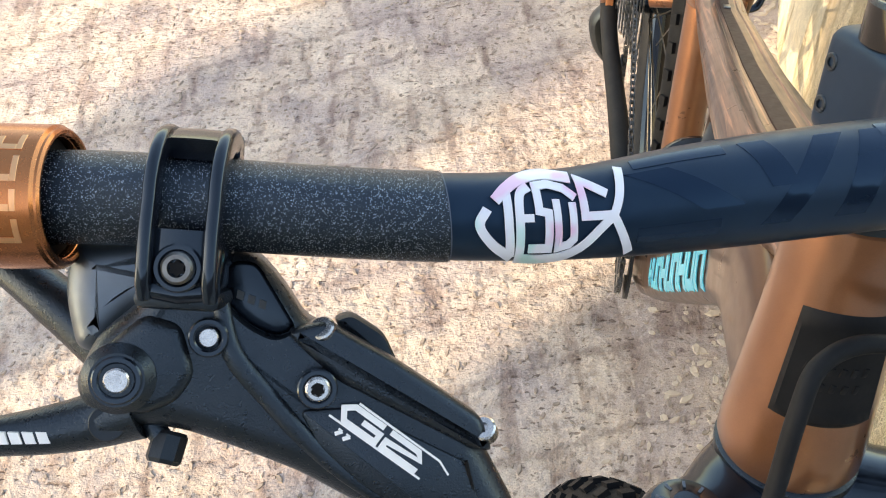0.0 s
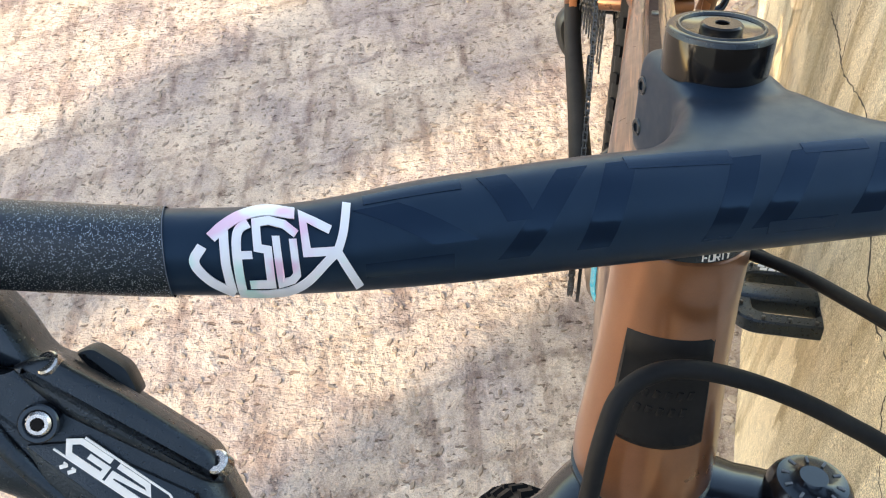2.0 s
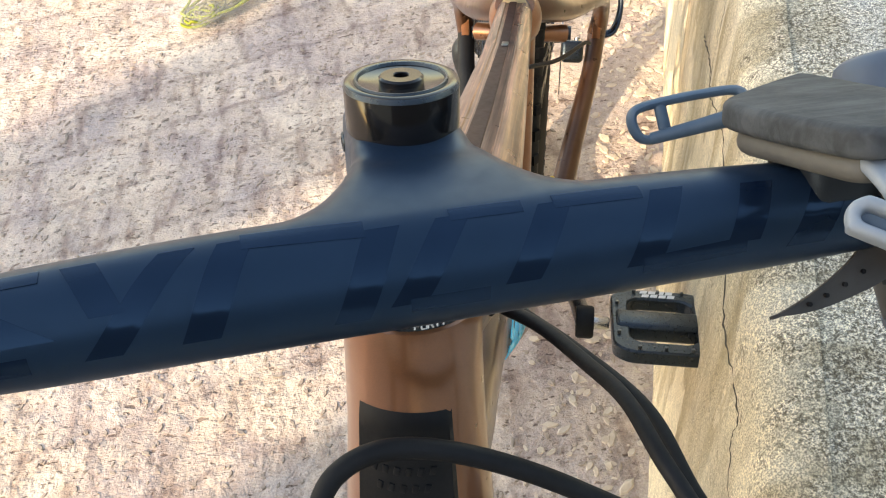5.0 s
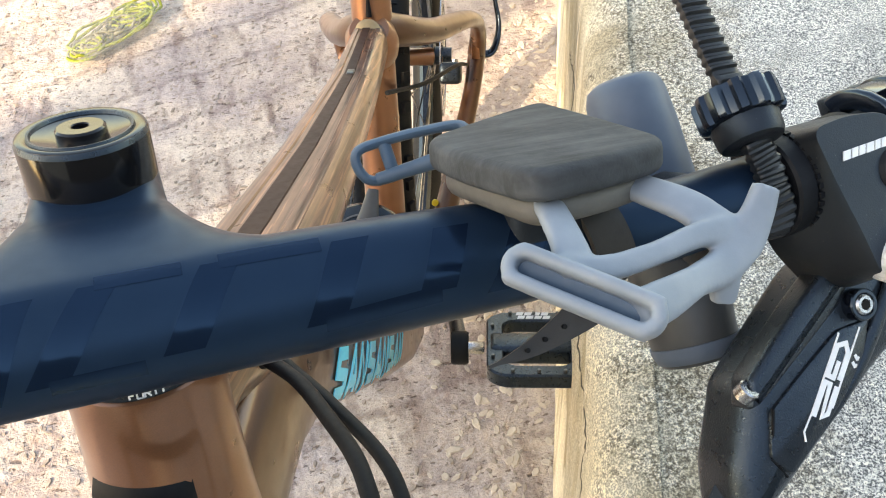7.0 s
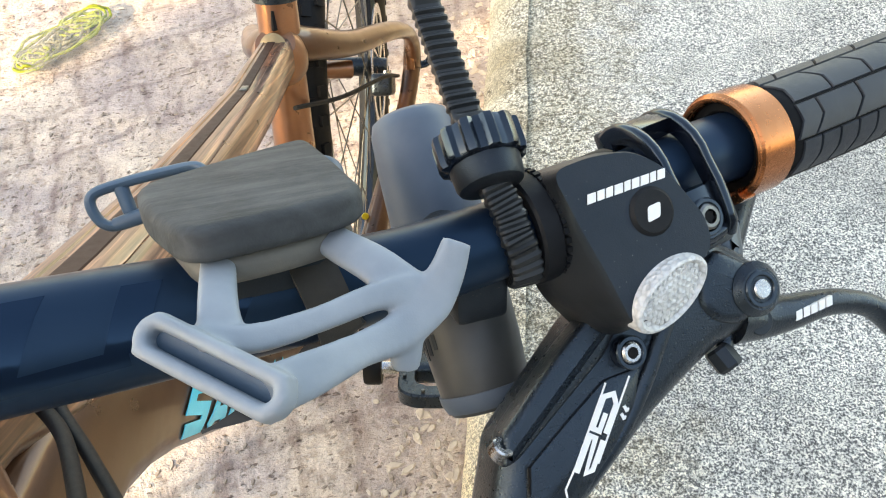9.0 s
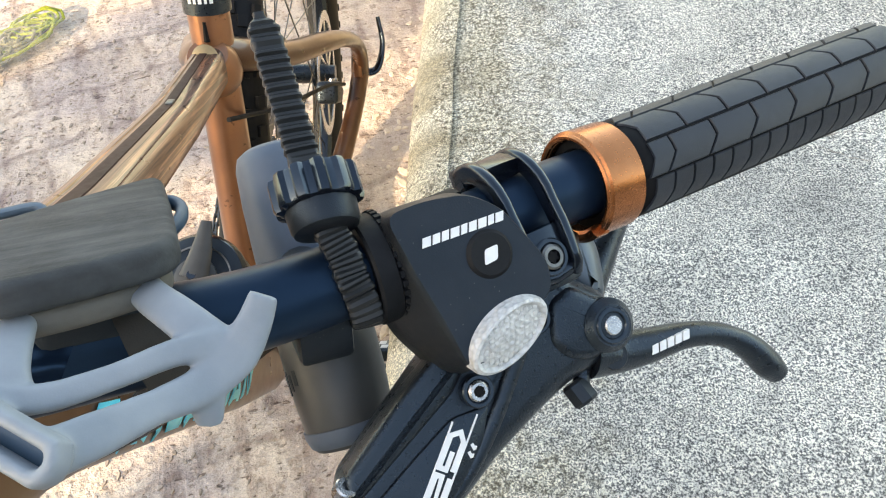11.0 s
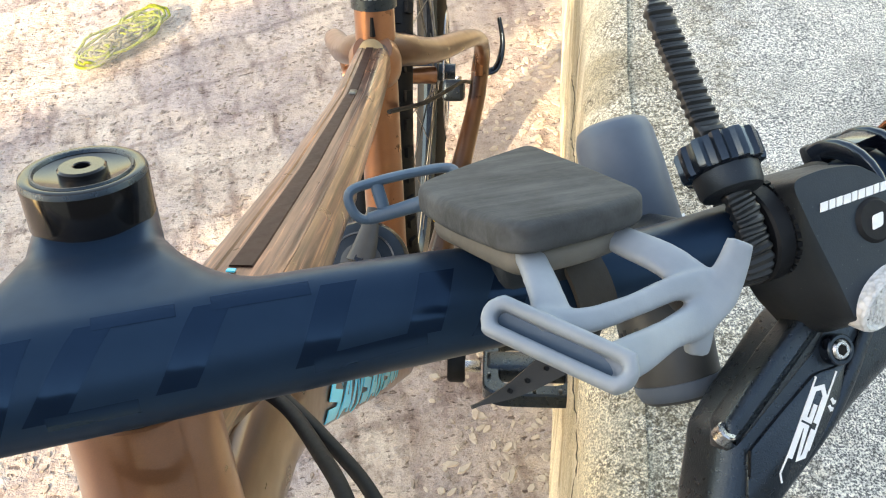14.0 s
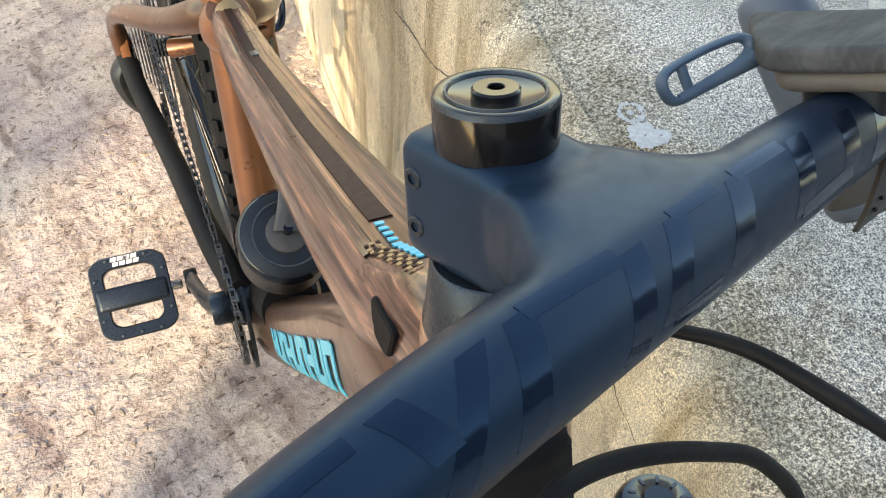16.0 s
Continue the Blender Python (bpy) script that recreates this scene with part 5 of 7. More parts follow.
def flank_shapes(side):
    """Tall slanted turquoise shapes along a flat flank of the down tube."""
    along, across = Vector((0, 0.545, -0.838)), Vector((0, 0.838, 0.545))
    centre = across * -0.076
    widths = (0.030, 0.029, 0.031, 0.028, 0.029, 0.031, 0.028, 0.030, 0.026)
    x = 0.0
    for i, w in enumerate(widths):
        lo, hi, s = -0.023, 0.0065, 0.010 * side
        forms = (([(1, 0.88), (0.12, 0.88), (0.0, 0.52), (0.95, 0.44), (0.85, 0.12), (-0.1, 0.12)],), ([(0.0, 0.0), (0.62, 1.0), (0.95, 0.0)], [(0.2, 0.25), (0.9, 0.25)]), ([(0.0, 0.0), (0.12, 1.0), (0.85, 0.0), (1.0, 1.0)],)) if side > 0 else (([(0, 0), (0, 1)], [(1, 0), (1, 1)], [(0, 0.88), (1, 0.88)]), ([(0, 0), (0, 1)], [(1, 0), (1, 1)], [(0, 0.12), (1, 0.12)]), ([(0, 0), (0, 1)], [(1, 0), (1, 1)], [(0, 0.5), (1, 0.5)]))
        runs = [[(x + a * (w - 0.006) + s * b, lo + (hi - lo) * b) for a, b in line] for line in forms[i % 3]]
        bm = None
        for r in runs:
            k = stroke(r, 0.0080, 0.0, 0.0006)
            bmesh.ops.subdivide_edges(k, edges=[e for e in k.edges if e.calc_length() > 0.004], cuts=4, use_grid_fill=True)
            bm = k if bm is None else merged(bm, k)
        for v in bm.verts:
            reach = 0.240 + v.co.x * 1.20
            rise = 0.012 * max(0.0, (reach - 0.45) / 0.15)
            wide = 0.0276 * (1 - min(0.98, abs(v.co.y) / 0.031) ** 4) ** 0.25
            v.co = centre + along * reach + across * (v.co.y + 0.3 * rise) + Vector((side * (wide + 0.0003 + v.co.z), 0, 0))
        if side < 0:
            bmesh.ops.reverse_faces(bm, faces=bm.faces)
        part("decal_shape", bm, M_CYAN, down_tube, place=FRAME)
        x += w + 0.005


flank_shapes(1)
flank_shapes(-1)

# web behind the head tube with a long slot
web = prism(rounded([(-0.030, -0.150), (0.085, -0.185), (0.030, -0.235), (-0.035, -0.200)], 0.01, 4), -0.016, 0.016, 0.004, 3)
part("head_gusset", moved(web, Matrix(((0, 0, 1, 0), (1, 0, 0, 0), (0, 1, 0, 0), (0, 0, 0, 1)))), M_BRONZE, bike, "bronze web between the tubes", place=FRAME)
# a solid plug, coloured near black like the shade inside a slot
slot = prism(rounded([(0.017, -0.113), (-0.008, -0.105), (-0.005, -0.128), (0.011, -0.133)], 0.005, 5), -0.0262, 0.0262, 0.001, 1)
part("cable_window", moved(slot, Matrix(((0, 0, 1, 0), (1, 0, 0, 0), (0, 1, 0, 0), (0, 0, 0, 1)))), M_RECESS, bike, "dark slot in the frame", place=FRAME)

# seat tube top: clamp collar, slot, post
part("seat_collar", tube([(0, 0.5140, -0.306), (0, 0.5235, -0.280)], 0.0222, 28), M_BLACKAL, bike, "black seat clamp with small print", place=FRAME)
part("collar_slot", tube([(0, 0.494, -0.305), (0, 0.488, -0.322)], [0.0016, 0.003], 8), M_RECESS, seat_tube, "keyhole slot", place=FRAME)
for k in range(5):
    a = radians(-90 + 13 * (k - 2))
    ring = Vector((0, 0.0095, 0.026)).normalized()
    side_v = Vector((1, 0, 0))
    front_v = ring.cross(side_v)
    spot = Vector((0, 0.5185, -0.2936)) + side_v * 0.0222 * math.cos(a) + front_v * 0.0222 * math.sin(a)
    part("print_mark", box(0.0032 - 0.0008 * (k % 2), 0.0008, 0.0044, 0), M_WHITE, bike, place=FRAME @ Matrix.Translation(spot) @ Matrix.Rotation(radians(-20), 4, "X") @ Matrix.Rotation(a + math.pi / 2, 4, "Z"))
part("seatpost", tube([(0, 0.520, -0.285), (0, 0.575, -0.130)], 0.0155, 24), M_BLACKAL, bike, "black seatpost", place=FRAME)
part("seat_joint", moved(lathe(((0.0, -0.024), (0.019, -0.023), (0.025, -0.012), (0.0265, 0.0), (0.025, 0.012), (0.019, 0.023), (0.0, 0.024)), 28, cap=False), Matrix.Translation((0, 0.486, -0.352)) @ Matrix.Rotation(radians(20), 4, "X")), M_BRONZE, bike, "smooth bronze joint of the frame tubes", place=FRAME)
part("joint_cover", moved(lathe(((0.0, 0.003), (0.010, 0.0022), (0.0125, 0.0)), 24, cap=False), Matrix.Translation((0, 0.470, -0.327)) @ Matrix.Rotation(radians(52), 4, "X")), M_RELIEF, bike, "greyish lilac cover patch", place=FRAME)

# shock in the frame, with its lever
shock_top = Vector((0.0, 0.292, -0.425))
shock_dir = (Vector((0, 0.36, -0.59)) - shock_top).normalized()
tilt = Vector((0, 0, -1)).rotation_difference(shock_dir).to_matrix().to_4x4()
SHOCK = FRAME @ Matrix.Translation(shock_top) @ tilt
shock = part("shock", lathe(((0.0, 0.002), (0.016, 0.002), (0.026, 0.0), (0.0385, -0.002), (0.0425, -0.006), (0.0430, -0.012), (0.0420, -0.060), (0.036, -0.072), (0.018, -0.078), (0.018, -0.14), (0.022, -0.16), (0.0, -0.16)), 40), M_PLASTIC, bike, "dark grey rear shock with a compression lever", place=SHOCK)
part("shock_ring", lathe_ring(((0.0400, -0.0030), (0.0432, -0.0060), (0.0438, -0.010), (0.0410, -0.010)), 48), M_GLOSS, shock)
part("shock_groove", lathe_ring(((0.0290, 0.0002), (0.0305, 0.0004), (0.0310, -0.003), (0.0290, -0.003)), 48), M_DARKSTEEL, shock)
part("shock_cap", lathe(((0.0, 0.0080), (0.013, 0.0076), (0.0185, 0.0050), (0.0190, 0.0)), 32), M_LAMP, shock, "dark cap")
part("shock_lever", tube(spline([(0.0, -0.002, 0.010), (0.006, 0.020, 0.013), (0.010, 0.048, 0.016)], 5), [0.013, 0.010, 0.005], 14, flat=0.5), M_LAMP, shock, "dark compression lever")
part("shock_bolt", lathe(((0.0, 0.0165), (0.004, 0.0165), (0.0048, 0.0150), (0.0048, 0.004)), 16), M_GLOSS, shock)
# solid body whose near-black colour stands for the shaded opening
part("shock_tunnel", tube([(0, 0.30, -0.56), (0, 0.36, -0.62)], [0.030, 0.034], 20), M_RECESS, bike, "dark opening round the shock foot", place=FRAME)

# ---- drive ----
BB = Vector((0, 0.388, -0.659))
CRANK = Vector((0, -0.137, 0.123)).normalized()


def crank_arm(side):
    e = BB + Vector((0.086 * side, 0, 0)) + CRANK * (0.178 * side)
    c = BB + Vector((0.062 * side, 0, 0))
    arm = part("crank_arm", tube(spline([c, c + (e - c) * 0.35 + Vector((0.006 * side, 0, 0)), e], 6), [0.018, 0.014, 0.0125, 0.0145], 16, flat=0.62, up=(1, 0, 0)), M_BLACKAL, bike, "black crank arm", place=FRAME)
    part("crank_boss", moved(lathe(((0.0, -0.012), (0.017, -0.012), (0.019, -0.008), (0.019, 0.008), (0.016, 0.012), (0.0, 0.012)), 24, cap=False), Matrix.Translation(c) @ AXLE), M_BLACKAL, arm)
    part("crank_end", moved(lathe(((0.0, -0.0085), (0.0150, -0.0085), (0.0165, -0.006), (0.0165, 0.006), (0.0150, 0.0085), (0.0, 0.0085)), 24, cap=False), Matrix.Translation(e) @ AXLE), M_RUBBER, arm, "black rubber crank boot")
    return e


def pedal(side, e, lean):
    """Flat pedal: a frame with two windows, a spindle and rows of pins."""
    m = FRAME @ Matrix.Translation(e + Vector((0.074 * side, 0, 0))) @ Matrix.Rotation(radians(lean), 4, "X")
    outline = rounded([(-0.048, -0.044), (-0.034, -0.054), (0.034, -0.054), (0.048, -0.044), (0.048, 0.044), (0.034, 0.054), (-0.034, 0.054), (-0.048, 0.044)], 0.008, 3)
    rings = []
    inner = [(x * 0.66, y * 0.70) for x, y in outline]
    for o, z in ((outline, -0.0060), (outline, 0.0060), ([(x * 0.97, y * 0.97) for x, y in outline], 0.0078), ([(x * 0.69, y * 0.73) for x, y in outline], 0.0078), (inner, 0.0058), (inner, -0.0058), ([(x * 0.69, y * 0.73) for x, y in outline], -0.0078), ([(x * 0.97, y * 0.97) for x, y in outline], -0.0078)):
        rings.append([Vector((x, y, z)) for x, y in o])
    p = part("pedal", loft(rings, loop=True), M_BLACKAL, bike, "black flat pedal with pins and white print", place=m, sharp=30)
    part("pedal_axle_housing", merged(box(0.090, 0.030, 0.020, 0.005, 3)), M_BLACKAL, p)
    part("spindle", moved(lathe(((0.0, -0.016), (0.0065, -0.016), (0.0065, 0.004), (0.0050, 0.006), (0.0, 0.006)), 16, cap=False), Matrix.Translation((-0.056 * side, 0, 0)) @ AXLE), M_STEEL, p, "bright steel spindle")
    for sx in (-1, 1):
        for y in (-0.049, 0.049):
            for x in (-0.024, 0.0, 0.024):
                if sx > 0:
                    part("pin", moved(lathe(((0.0018, 0.0), (0.0018, 0.0045), (0.0012, 0.005)), 8), Matrix.Translation((x, y, 0.0062))), M_DARKSTEEL, p)
        for y in (-0.026, 0.026):
            part("pin", moved(lathe(((0.0018, 0.0), (0.0018, 0.0045), (0.0012, 0.005)), 8), Matrix.Translation((0.042 * sx, y, 0.0062))), M_DARKSTEEL, p)
    for k in range(4):
        for r in range(2):
            part("print_mark", prism([(-0.017 + 0.0085 * k + 0.0015 * r, 0.0525 - 0.0065 * r), (-0.0100 + 0.0085 * k + 0.0015 * r, 0.0525 - 0.0065 * r), (-0.0115 + 0.0085 * k + 0.0015 * r, 0.0472 - 0.0065 * r), (-0.0185 + 0.0085 * k + 0.0015 * r, 0.0472 - 0.0065 * r)], 0.0074, 0.0082), M_WHITE, p)
    return p


pedal(1, crank_arm(1), -24)
pedal(-1, crank_arm(-1), 32)

RING_AT = FRAME @ Matrix.Translation(BB + Vector((-0.050, 0, 0))) @ AXLE


def toothed(r, teeth, z0, z1, r_in):
    out, inn = [], []
    for i in range(teeth * 4):
        a = 2 * math.pi * i / (teeth * 4)
        rr = r + (0.0035 if i % 4 in (1, 2) else -0.0015)
        out.append((rr * math.cos(a), rr * math.sin(a)))
        inn.append((r_in * math.cos(a), r_in * math.sin(a)))
    rings = [[Vector((x, y, z)) for x, y in o] for o, z in ((out, z0), (out, z1), (inn, z1), (inn, z0))]
    return loft(rings, loop=True)


chainring = part("chainring", toothed(0.064, 32, -0.0016, 0.0016, 0.046), M_DARKSTEEL, bike, "dark steel chainring with worn teeth", place=RING_AT, smooth=False)
for i in range(4):
    a = math.pi / 4 + math.pi / 2 * i
    part("spider_arm", tube([(0.012 * math.cos(a), 0.012 * math.sin(a), 0), (0.050 * math.cos(a), 0.050 * math.sin(a), 0)], [0.009, 0.006], 8, flat=0.4), M_BLACKAL, chainring)
part("bash_guard", prism([((0.072 + (0.004 if abs(i - 10) < 8 else 0)) * math.cos(radians(200 + 7 * i)), (0.072 + (0.004 if abs(i - 10) < 8 else 0)) * math.sin(radians(200 + 7 * i))) for i in range(21)] + [(0.056 * math.cos(radians(340 - 7 * i)), 0.056 * math.sin(radians(340 - 7 * i))) for i in range(21)], 0.008, 0.012), M_PLASTIC, bike, "black chain guide", place=RING_AT)
CAS_AT = FRAME @ Matrix.Translation(REAR_HUB + Vector((-0.048, 0, 0))) @ AXLE
cassette = part("cassette", toothed(0.100, 50, -0.0010, 0.0010, 0.080), M_DARKSTEEL, bike, "dark steel cassette of stacked sprockets", place=CAS_AT, smooth=False)
for k, (r, n) in enumerate(((0.084, 42), (0.072, 36), (0.064, 32), (0.056, 28), (0.048, 24), (0.042, 21), (0.036, 18), (0.030, 15), (0.024, 12))):
    part("sprocket", toothed(r, n, -0.0009, 0.0009, r - 0.014), M_DARKSTEEL, cassette, place=CAS_AT @ Matrix.Translation((0, 0, -0.0042 * (k + 1))), smooth=False)


def chain():
    """Links as paired plates along the loop round chainring and cassette."""
    a, b = BB + Vector((-0.050, 0, 0.066)), REAR_HUB + Vector((-0.062, 0, 0.058))
    c, d = REAR_HUB + Vector((-0.062, 0.02, -0.150)), BB + Vector((-0.050, 0.0, -0.066))
    pts = spline([BB + Vector((-0.050, -0.066, 0.0)), BB + Vector((-0.050, -0.047, 0.047)), a, a.lerp(b, 0.33), a.lerp(b, 0.66), b, REAR_HUB + Vector((-0.062, 0.056, 0.01)), REAR_HUB + Vector((-0.062, 0.03, -0.05)), REAR_HUB + Vector((-0.062, -0.005, -0.11)), c.lerp(d, 0.2), c.lerp(d, 0.6), d, BB + Vector((-0.050, -0.047, -0.047))], 24, loop=True)
    out = bmesh.new()
    run, last = 0.0, pts[0]
    i = 0
    for p in pts[1:] + pts[:1]:
        run += (p - last).length
        if run > 0.0118:
            dirn = (p - last).normalized()
            upv = Vector((1, 0, 0))
            m = basis(p, dirn, upv.cross(dirn) * -1, upv)
            w = 0.0050 if i % 2 else 0.0034
            for s in (1, -1):
                out = merged(out, moved(box(0.0135, 0.0080, 0.0012, 0.0), m @ Matrix.Translation((0, 0, s * w * 0.5))))
            out = merged(out, moved(lathe(((0.0028, -0.0034), (0.0028, 0.0034)), 6), m @ Matrix.Translation((0.006, 0, 0))))
            run, i = 0.0, i + 1
        last = p
    return out


part("chain", chain(), M_DARKSTEEL, bike, "dark oily chain", place=FRAME, smooth=False)
mech = part("derailleur", tube(spline([REAR_HUB + Vector((-0.090, 0.012, -0.012)), REAR_HUB + Vector((-0.112, 0.015, -0.045)), REAR_HUB + Vector((-0.105, 0.005, -0.085)), REAR_HUB + Vector((-0.085, -0.005, -0.115))], 5), [0.012, 0.018, 0.016, 0.010], 12, flat=0.7), M_PLASTIC, bike, "black rear derailleur", place=FRAME)
part("derailleur_cage", moved(box(0.005, 0.022, 0.095, 0.004, 2), Matrix.Translation(REAR_HUB + Vector((-0.066, -0.010, -0.135))) @ Matrix.Rotation(radians(18), 4, "X")), M_BLACKAL, mech, place=FRAME)
for z in (-0.105, -0.165):
    part("jockey_wheel", moved(toothed(0.021, 12, -0.003, 0.003, 0.006), Matrix.Translation(REAR_HUB + Vector((-0.061, -0.012 - (z + 0.105) * 0.3, z))) @ AXLE), M_PLASTIC, mech, place=FRAME, smooth=False)
for side in (1, -1):
    part("dropout", moved(prism(rounded([(-0.030, -0.018), (0.016, -0.026), (0.022, 0.010), (0.0, 0.050), (-0.022, 0.040)], 0.008, 3), -0.006, 0.006, 0.002, 2), Matrix.Translation(REAR_HUB + Vector((0.096 * side, 0, 0))) @ Matrix(((0, 0, 1, 0), (1, 0, 0, 0), (0, 1, 0, 0), (0, 0, 0, 1)))), M_BRONZE, bike, "bronze dropout", place=FRAME)
part("axle_lever", tube(spline([REAR_HUB + Vector((0.104, 0, 0)), REAR_HUB + Vector((0.122, 0.004, 0.006)), REAR_HUB + Vector((0.130, 0.026, 0.032)), REAR_HUB + Vector((0.124, 0.050, 0.062))], 6), [0.008, 0.007, 0.005, 0.004], 10, flat=0.6), M_GLOSS, bike, "black curved thru-axle lever", place=FRAME)
caliper = part("brake_caliper", box(0.030, 0.060, 0.030, 0.006, 3), M_BLACKAL, bike, "black rear brake caliper", place=FRAME @ Matrix.Translation((0.062, 0.735, -0.598)) @ Matrix.Rotation(radians(-40), 4, "X"))
part("caliper_bolt", moved(disc(0.004, 0.0, 0.004, (0.0, 0.018), 0.0005, 12), Matrix.Translation((0.006, 0, 0.015))), M_STEEL, caliper, "steel bolt")
part("caliper_bolt", moved(disc(0.004, 0.0, 0.004, (0.0, -0.018), 0.0005, 12), Matrix.Translation((0.006, 0, 0.015))), M_STEEL, caliper, "steel bolt")
part("yoke_bridge", tube(spline([(-0.050, 0.575, -0.440), (0.0, 0.560, -0.428), (0.050, 0.575, -0.440)], 6), 0.010, 12), M_BRONZE, bike, "bronze bridge between the stays", place=FRAME)
part("brake_line", tube(spline([(0.016, 0.44, -0.375), (0.045, 0.53, -0.440), (0.075, 0.66, -0.522), (0.085, 0.725, -0.575)], 6), 0.0025, 8), M_RUBBER, bike, "black brake hose along the stay", place=FRAME)
part("valve_reflector", moved(disc(0.0045, -0.002, 0.003, (0, 0), 0.0008, 16), Matrix.Translation((0.045, 0.545, -0.655)) @ Matrix.Rotation(radians(50), 4, "X")), M_YELLOW, bike, "small round yellow dot", place=FRAME)

# ---- fork ----
part("fork_crown", tube(spline([(-0.066, -0.030, -0.226), (-0.040, -0.016, -0.224), (0.0, 0.0, -0.226), (0.040, -0.016, -0.224), (0.066, -0.030, -0.226)], 6), [0.021, 0.020, 0.030, 0.020, 0.021], 18, flat=0.7), M_GLOSS, bike, "black fork crown", place=STEER)
for side in (1, -1):
    x = 0.0655 * side
    part("stanchion", tube([(x, -0.032, -0.205), (x, -0.032, -0.44)], 0.0175, 24), M_GLOSS, bike, "polished black fork leg", place=STEER)
    part("fork_lower", tube([(x, -0.032, -0.41), (x, -0.040, -0.60), (x, -0.070, -0.705)], [0.024, 0.022, 0.016], 20), M_BLACKAL, bike, "black fork lower leg", place=STEER)
    dial = part("fork_dial", moved(lathe(((0.0, 0.002), (0.006, 0.002), (0.008, 0.0), (0.0150, -0.001), (0.0175, -0.004), (0.0190, -0.008), (0.0190, -0.020)), 28), Matrix.Translation((x, -0.032, -0.197))), M_GLOSS, bike, "black knurled dial on the fork leg", place=STEER)
    for k in range(10):
        a = 2 * math.pi * k / 10
        part("dial_mark", box(0.0012, 0.0034, 0.0010, 0), M_GREYPL, dial, place=STEER @ Matrix.Translation((x + 0.0115 * math.cos(a), -0.032 + 0.0115 * math.sin(a), -0.1975)) @ Matrix.Rotation(a + math.pi / 2, 4, "Z"))

# ---- hoses ----
def hose(points, r, label, place=FRONT):
    return part("hose", tube(spline(points, 10), r, 12), M_RUBBER, bike, label, place=place)


hose([(-0.159, -0.150, 0.019), (-0.145, -0.166, 0.017), (-0.110, -0.200, 0.0), (-0.072, -0.205, -0.026), (-0.054, -0.170, -0.028), (-0.0455, -0.138, -0.021), (-0.036, -0.1215, -0.020), (-0.017, -0.1165, -0.020), (0.0105, -0.1245, -0.020), (0.044, -0.1430, -0.020), (0.075, -0.168, -0.022), (0.100, -0.215, -0.035), (0.095, -0.30, -0.06)], 0.0036, "thick black brake hose looping in front of the head tube")
hose([(0.026, -0.072, -0.100), (0.0378, -0.0814, -0.0757), (0.0474, -0.0898, -0.0492), (0.0526, -0.1002, -0.0209), (0.0556, -0.1096, 0.0033), (0.0563, -0.1258, 0.0257), (0.066, -0.1516, 0.0431), (0.0856, -0.1735, 0.0600), (0.115, -0.190, 0.058), (0.145, -0.180, 0.038), (0.1565, -0.154, 0.019)], 0.0027, "black brake hose running from the lever to the frame")
hose([(0.0344, -0.0572, -0.1069), (0.0438, -0.0816, -0.0736), (0.0559, -0.0982, -0.0386), (0.0657, -0.1158, -0.0049), (0.0652, -0.1369, 0.0238), (0.0713, -0.1613, 0.0518), (0.0787, -0.1893, 0.0700), (0.100, -0.215, 0.068), (0.130, -0.235, 0.050), (0.170, -0.250, 0.010)], 0.0024, "thin black cable beside the brake hose")

# ---- things strapped to the bar ----
BASE_AT = FRONT @ Matrix.Translation(Vector(bar_at(0.113)[:3]))
holder = thing("phone_holder", "grey silicone phone holder with charcoal pad strapped to the handlebar", "phone holder", BASE_AT)
PAD = STEER @ Matrix.Translation((0.1140, -0.0500, -0.0030)) @ Matrix.Rotation(radians(-12.4), 4, "X")


def pad_mesh():
    outline = rounded([(-0.0262, 0.0205), (-0.0010, 0.0372), (0.0252, 0.0520), (0.0250, 0.0120), (0.0240, -0.0262), (0.0040, -0.0322), (-0.0180, -0.0345), (-0.0246, -0.0060)], 0.009, 6)
    return prism(outline, -0.0088, -0.0004, 0.0026, 5)


part("pad", pad_mesh(), M_PAD, holder, "charcoal foam pad, rubbed lighter along the rim", place=PAD)
part("pad_base", prism(rounded([(-0.0235, 0.0165), (0.0215, 0.0430), (0.0215, -0.0225), (0.0040, -0.0290), (-0.0160, -0.0305)], 0.008, 5), -0.0160, -0.0084, 0.0034, 4), M_TAUPE, holder, "dusty taupe plastic base under the pad", place=PAD)
part("saddle_block", merged(box(0.030, 0.026, 0.018, 0.004, 3, at=(0.002, 0.002, -0.0195))), M_PLASTIC, holder, "black block that sits on the bar", place=PAD)


def ribbon(points, halves, thick, facing=(0.0, 0.25, 1.0), loop=False, per=6):
    """A soft flat band: half widths across, half thickness along the facing."""
    line = spline(points, per, loop=loop)
    n = len(line)
    face = Vector(facing).normalized()
    rings = []
    for i, p in enumerate(line):
        a, b = (line[i - 1], line[(i + 1) % n]) if loop else (line[max(i - 1, 0)], line[min(i + 1, n - 1)])
        d = (b - a).normalized()
        side = d.cross(face).normalized()
        up = side.cross(d)
        f = i / (n - 1) * (len(halves) - 1)
        k = min(int(f), len(halves) - 2)
        h = halves[k] + (halves[k + 1] - halves[k]) * (f - k)
        ring = []
        for q in range(16):
            t = 2 * math.pi * q / 16
            c, s = math.cos(t), math.sin(t)
            ring.append(p + side * h * math.copysign(abs(c) ** 0.6, c) + up * thick * math.copysign(abs(s) ** 0.6, s))
        rings.append(ring)
    return loft(rings, loop=loop)


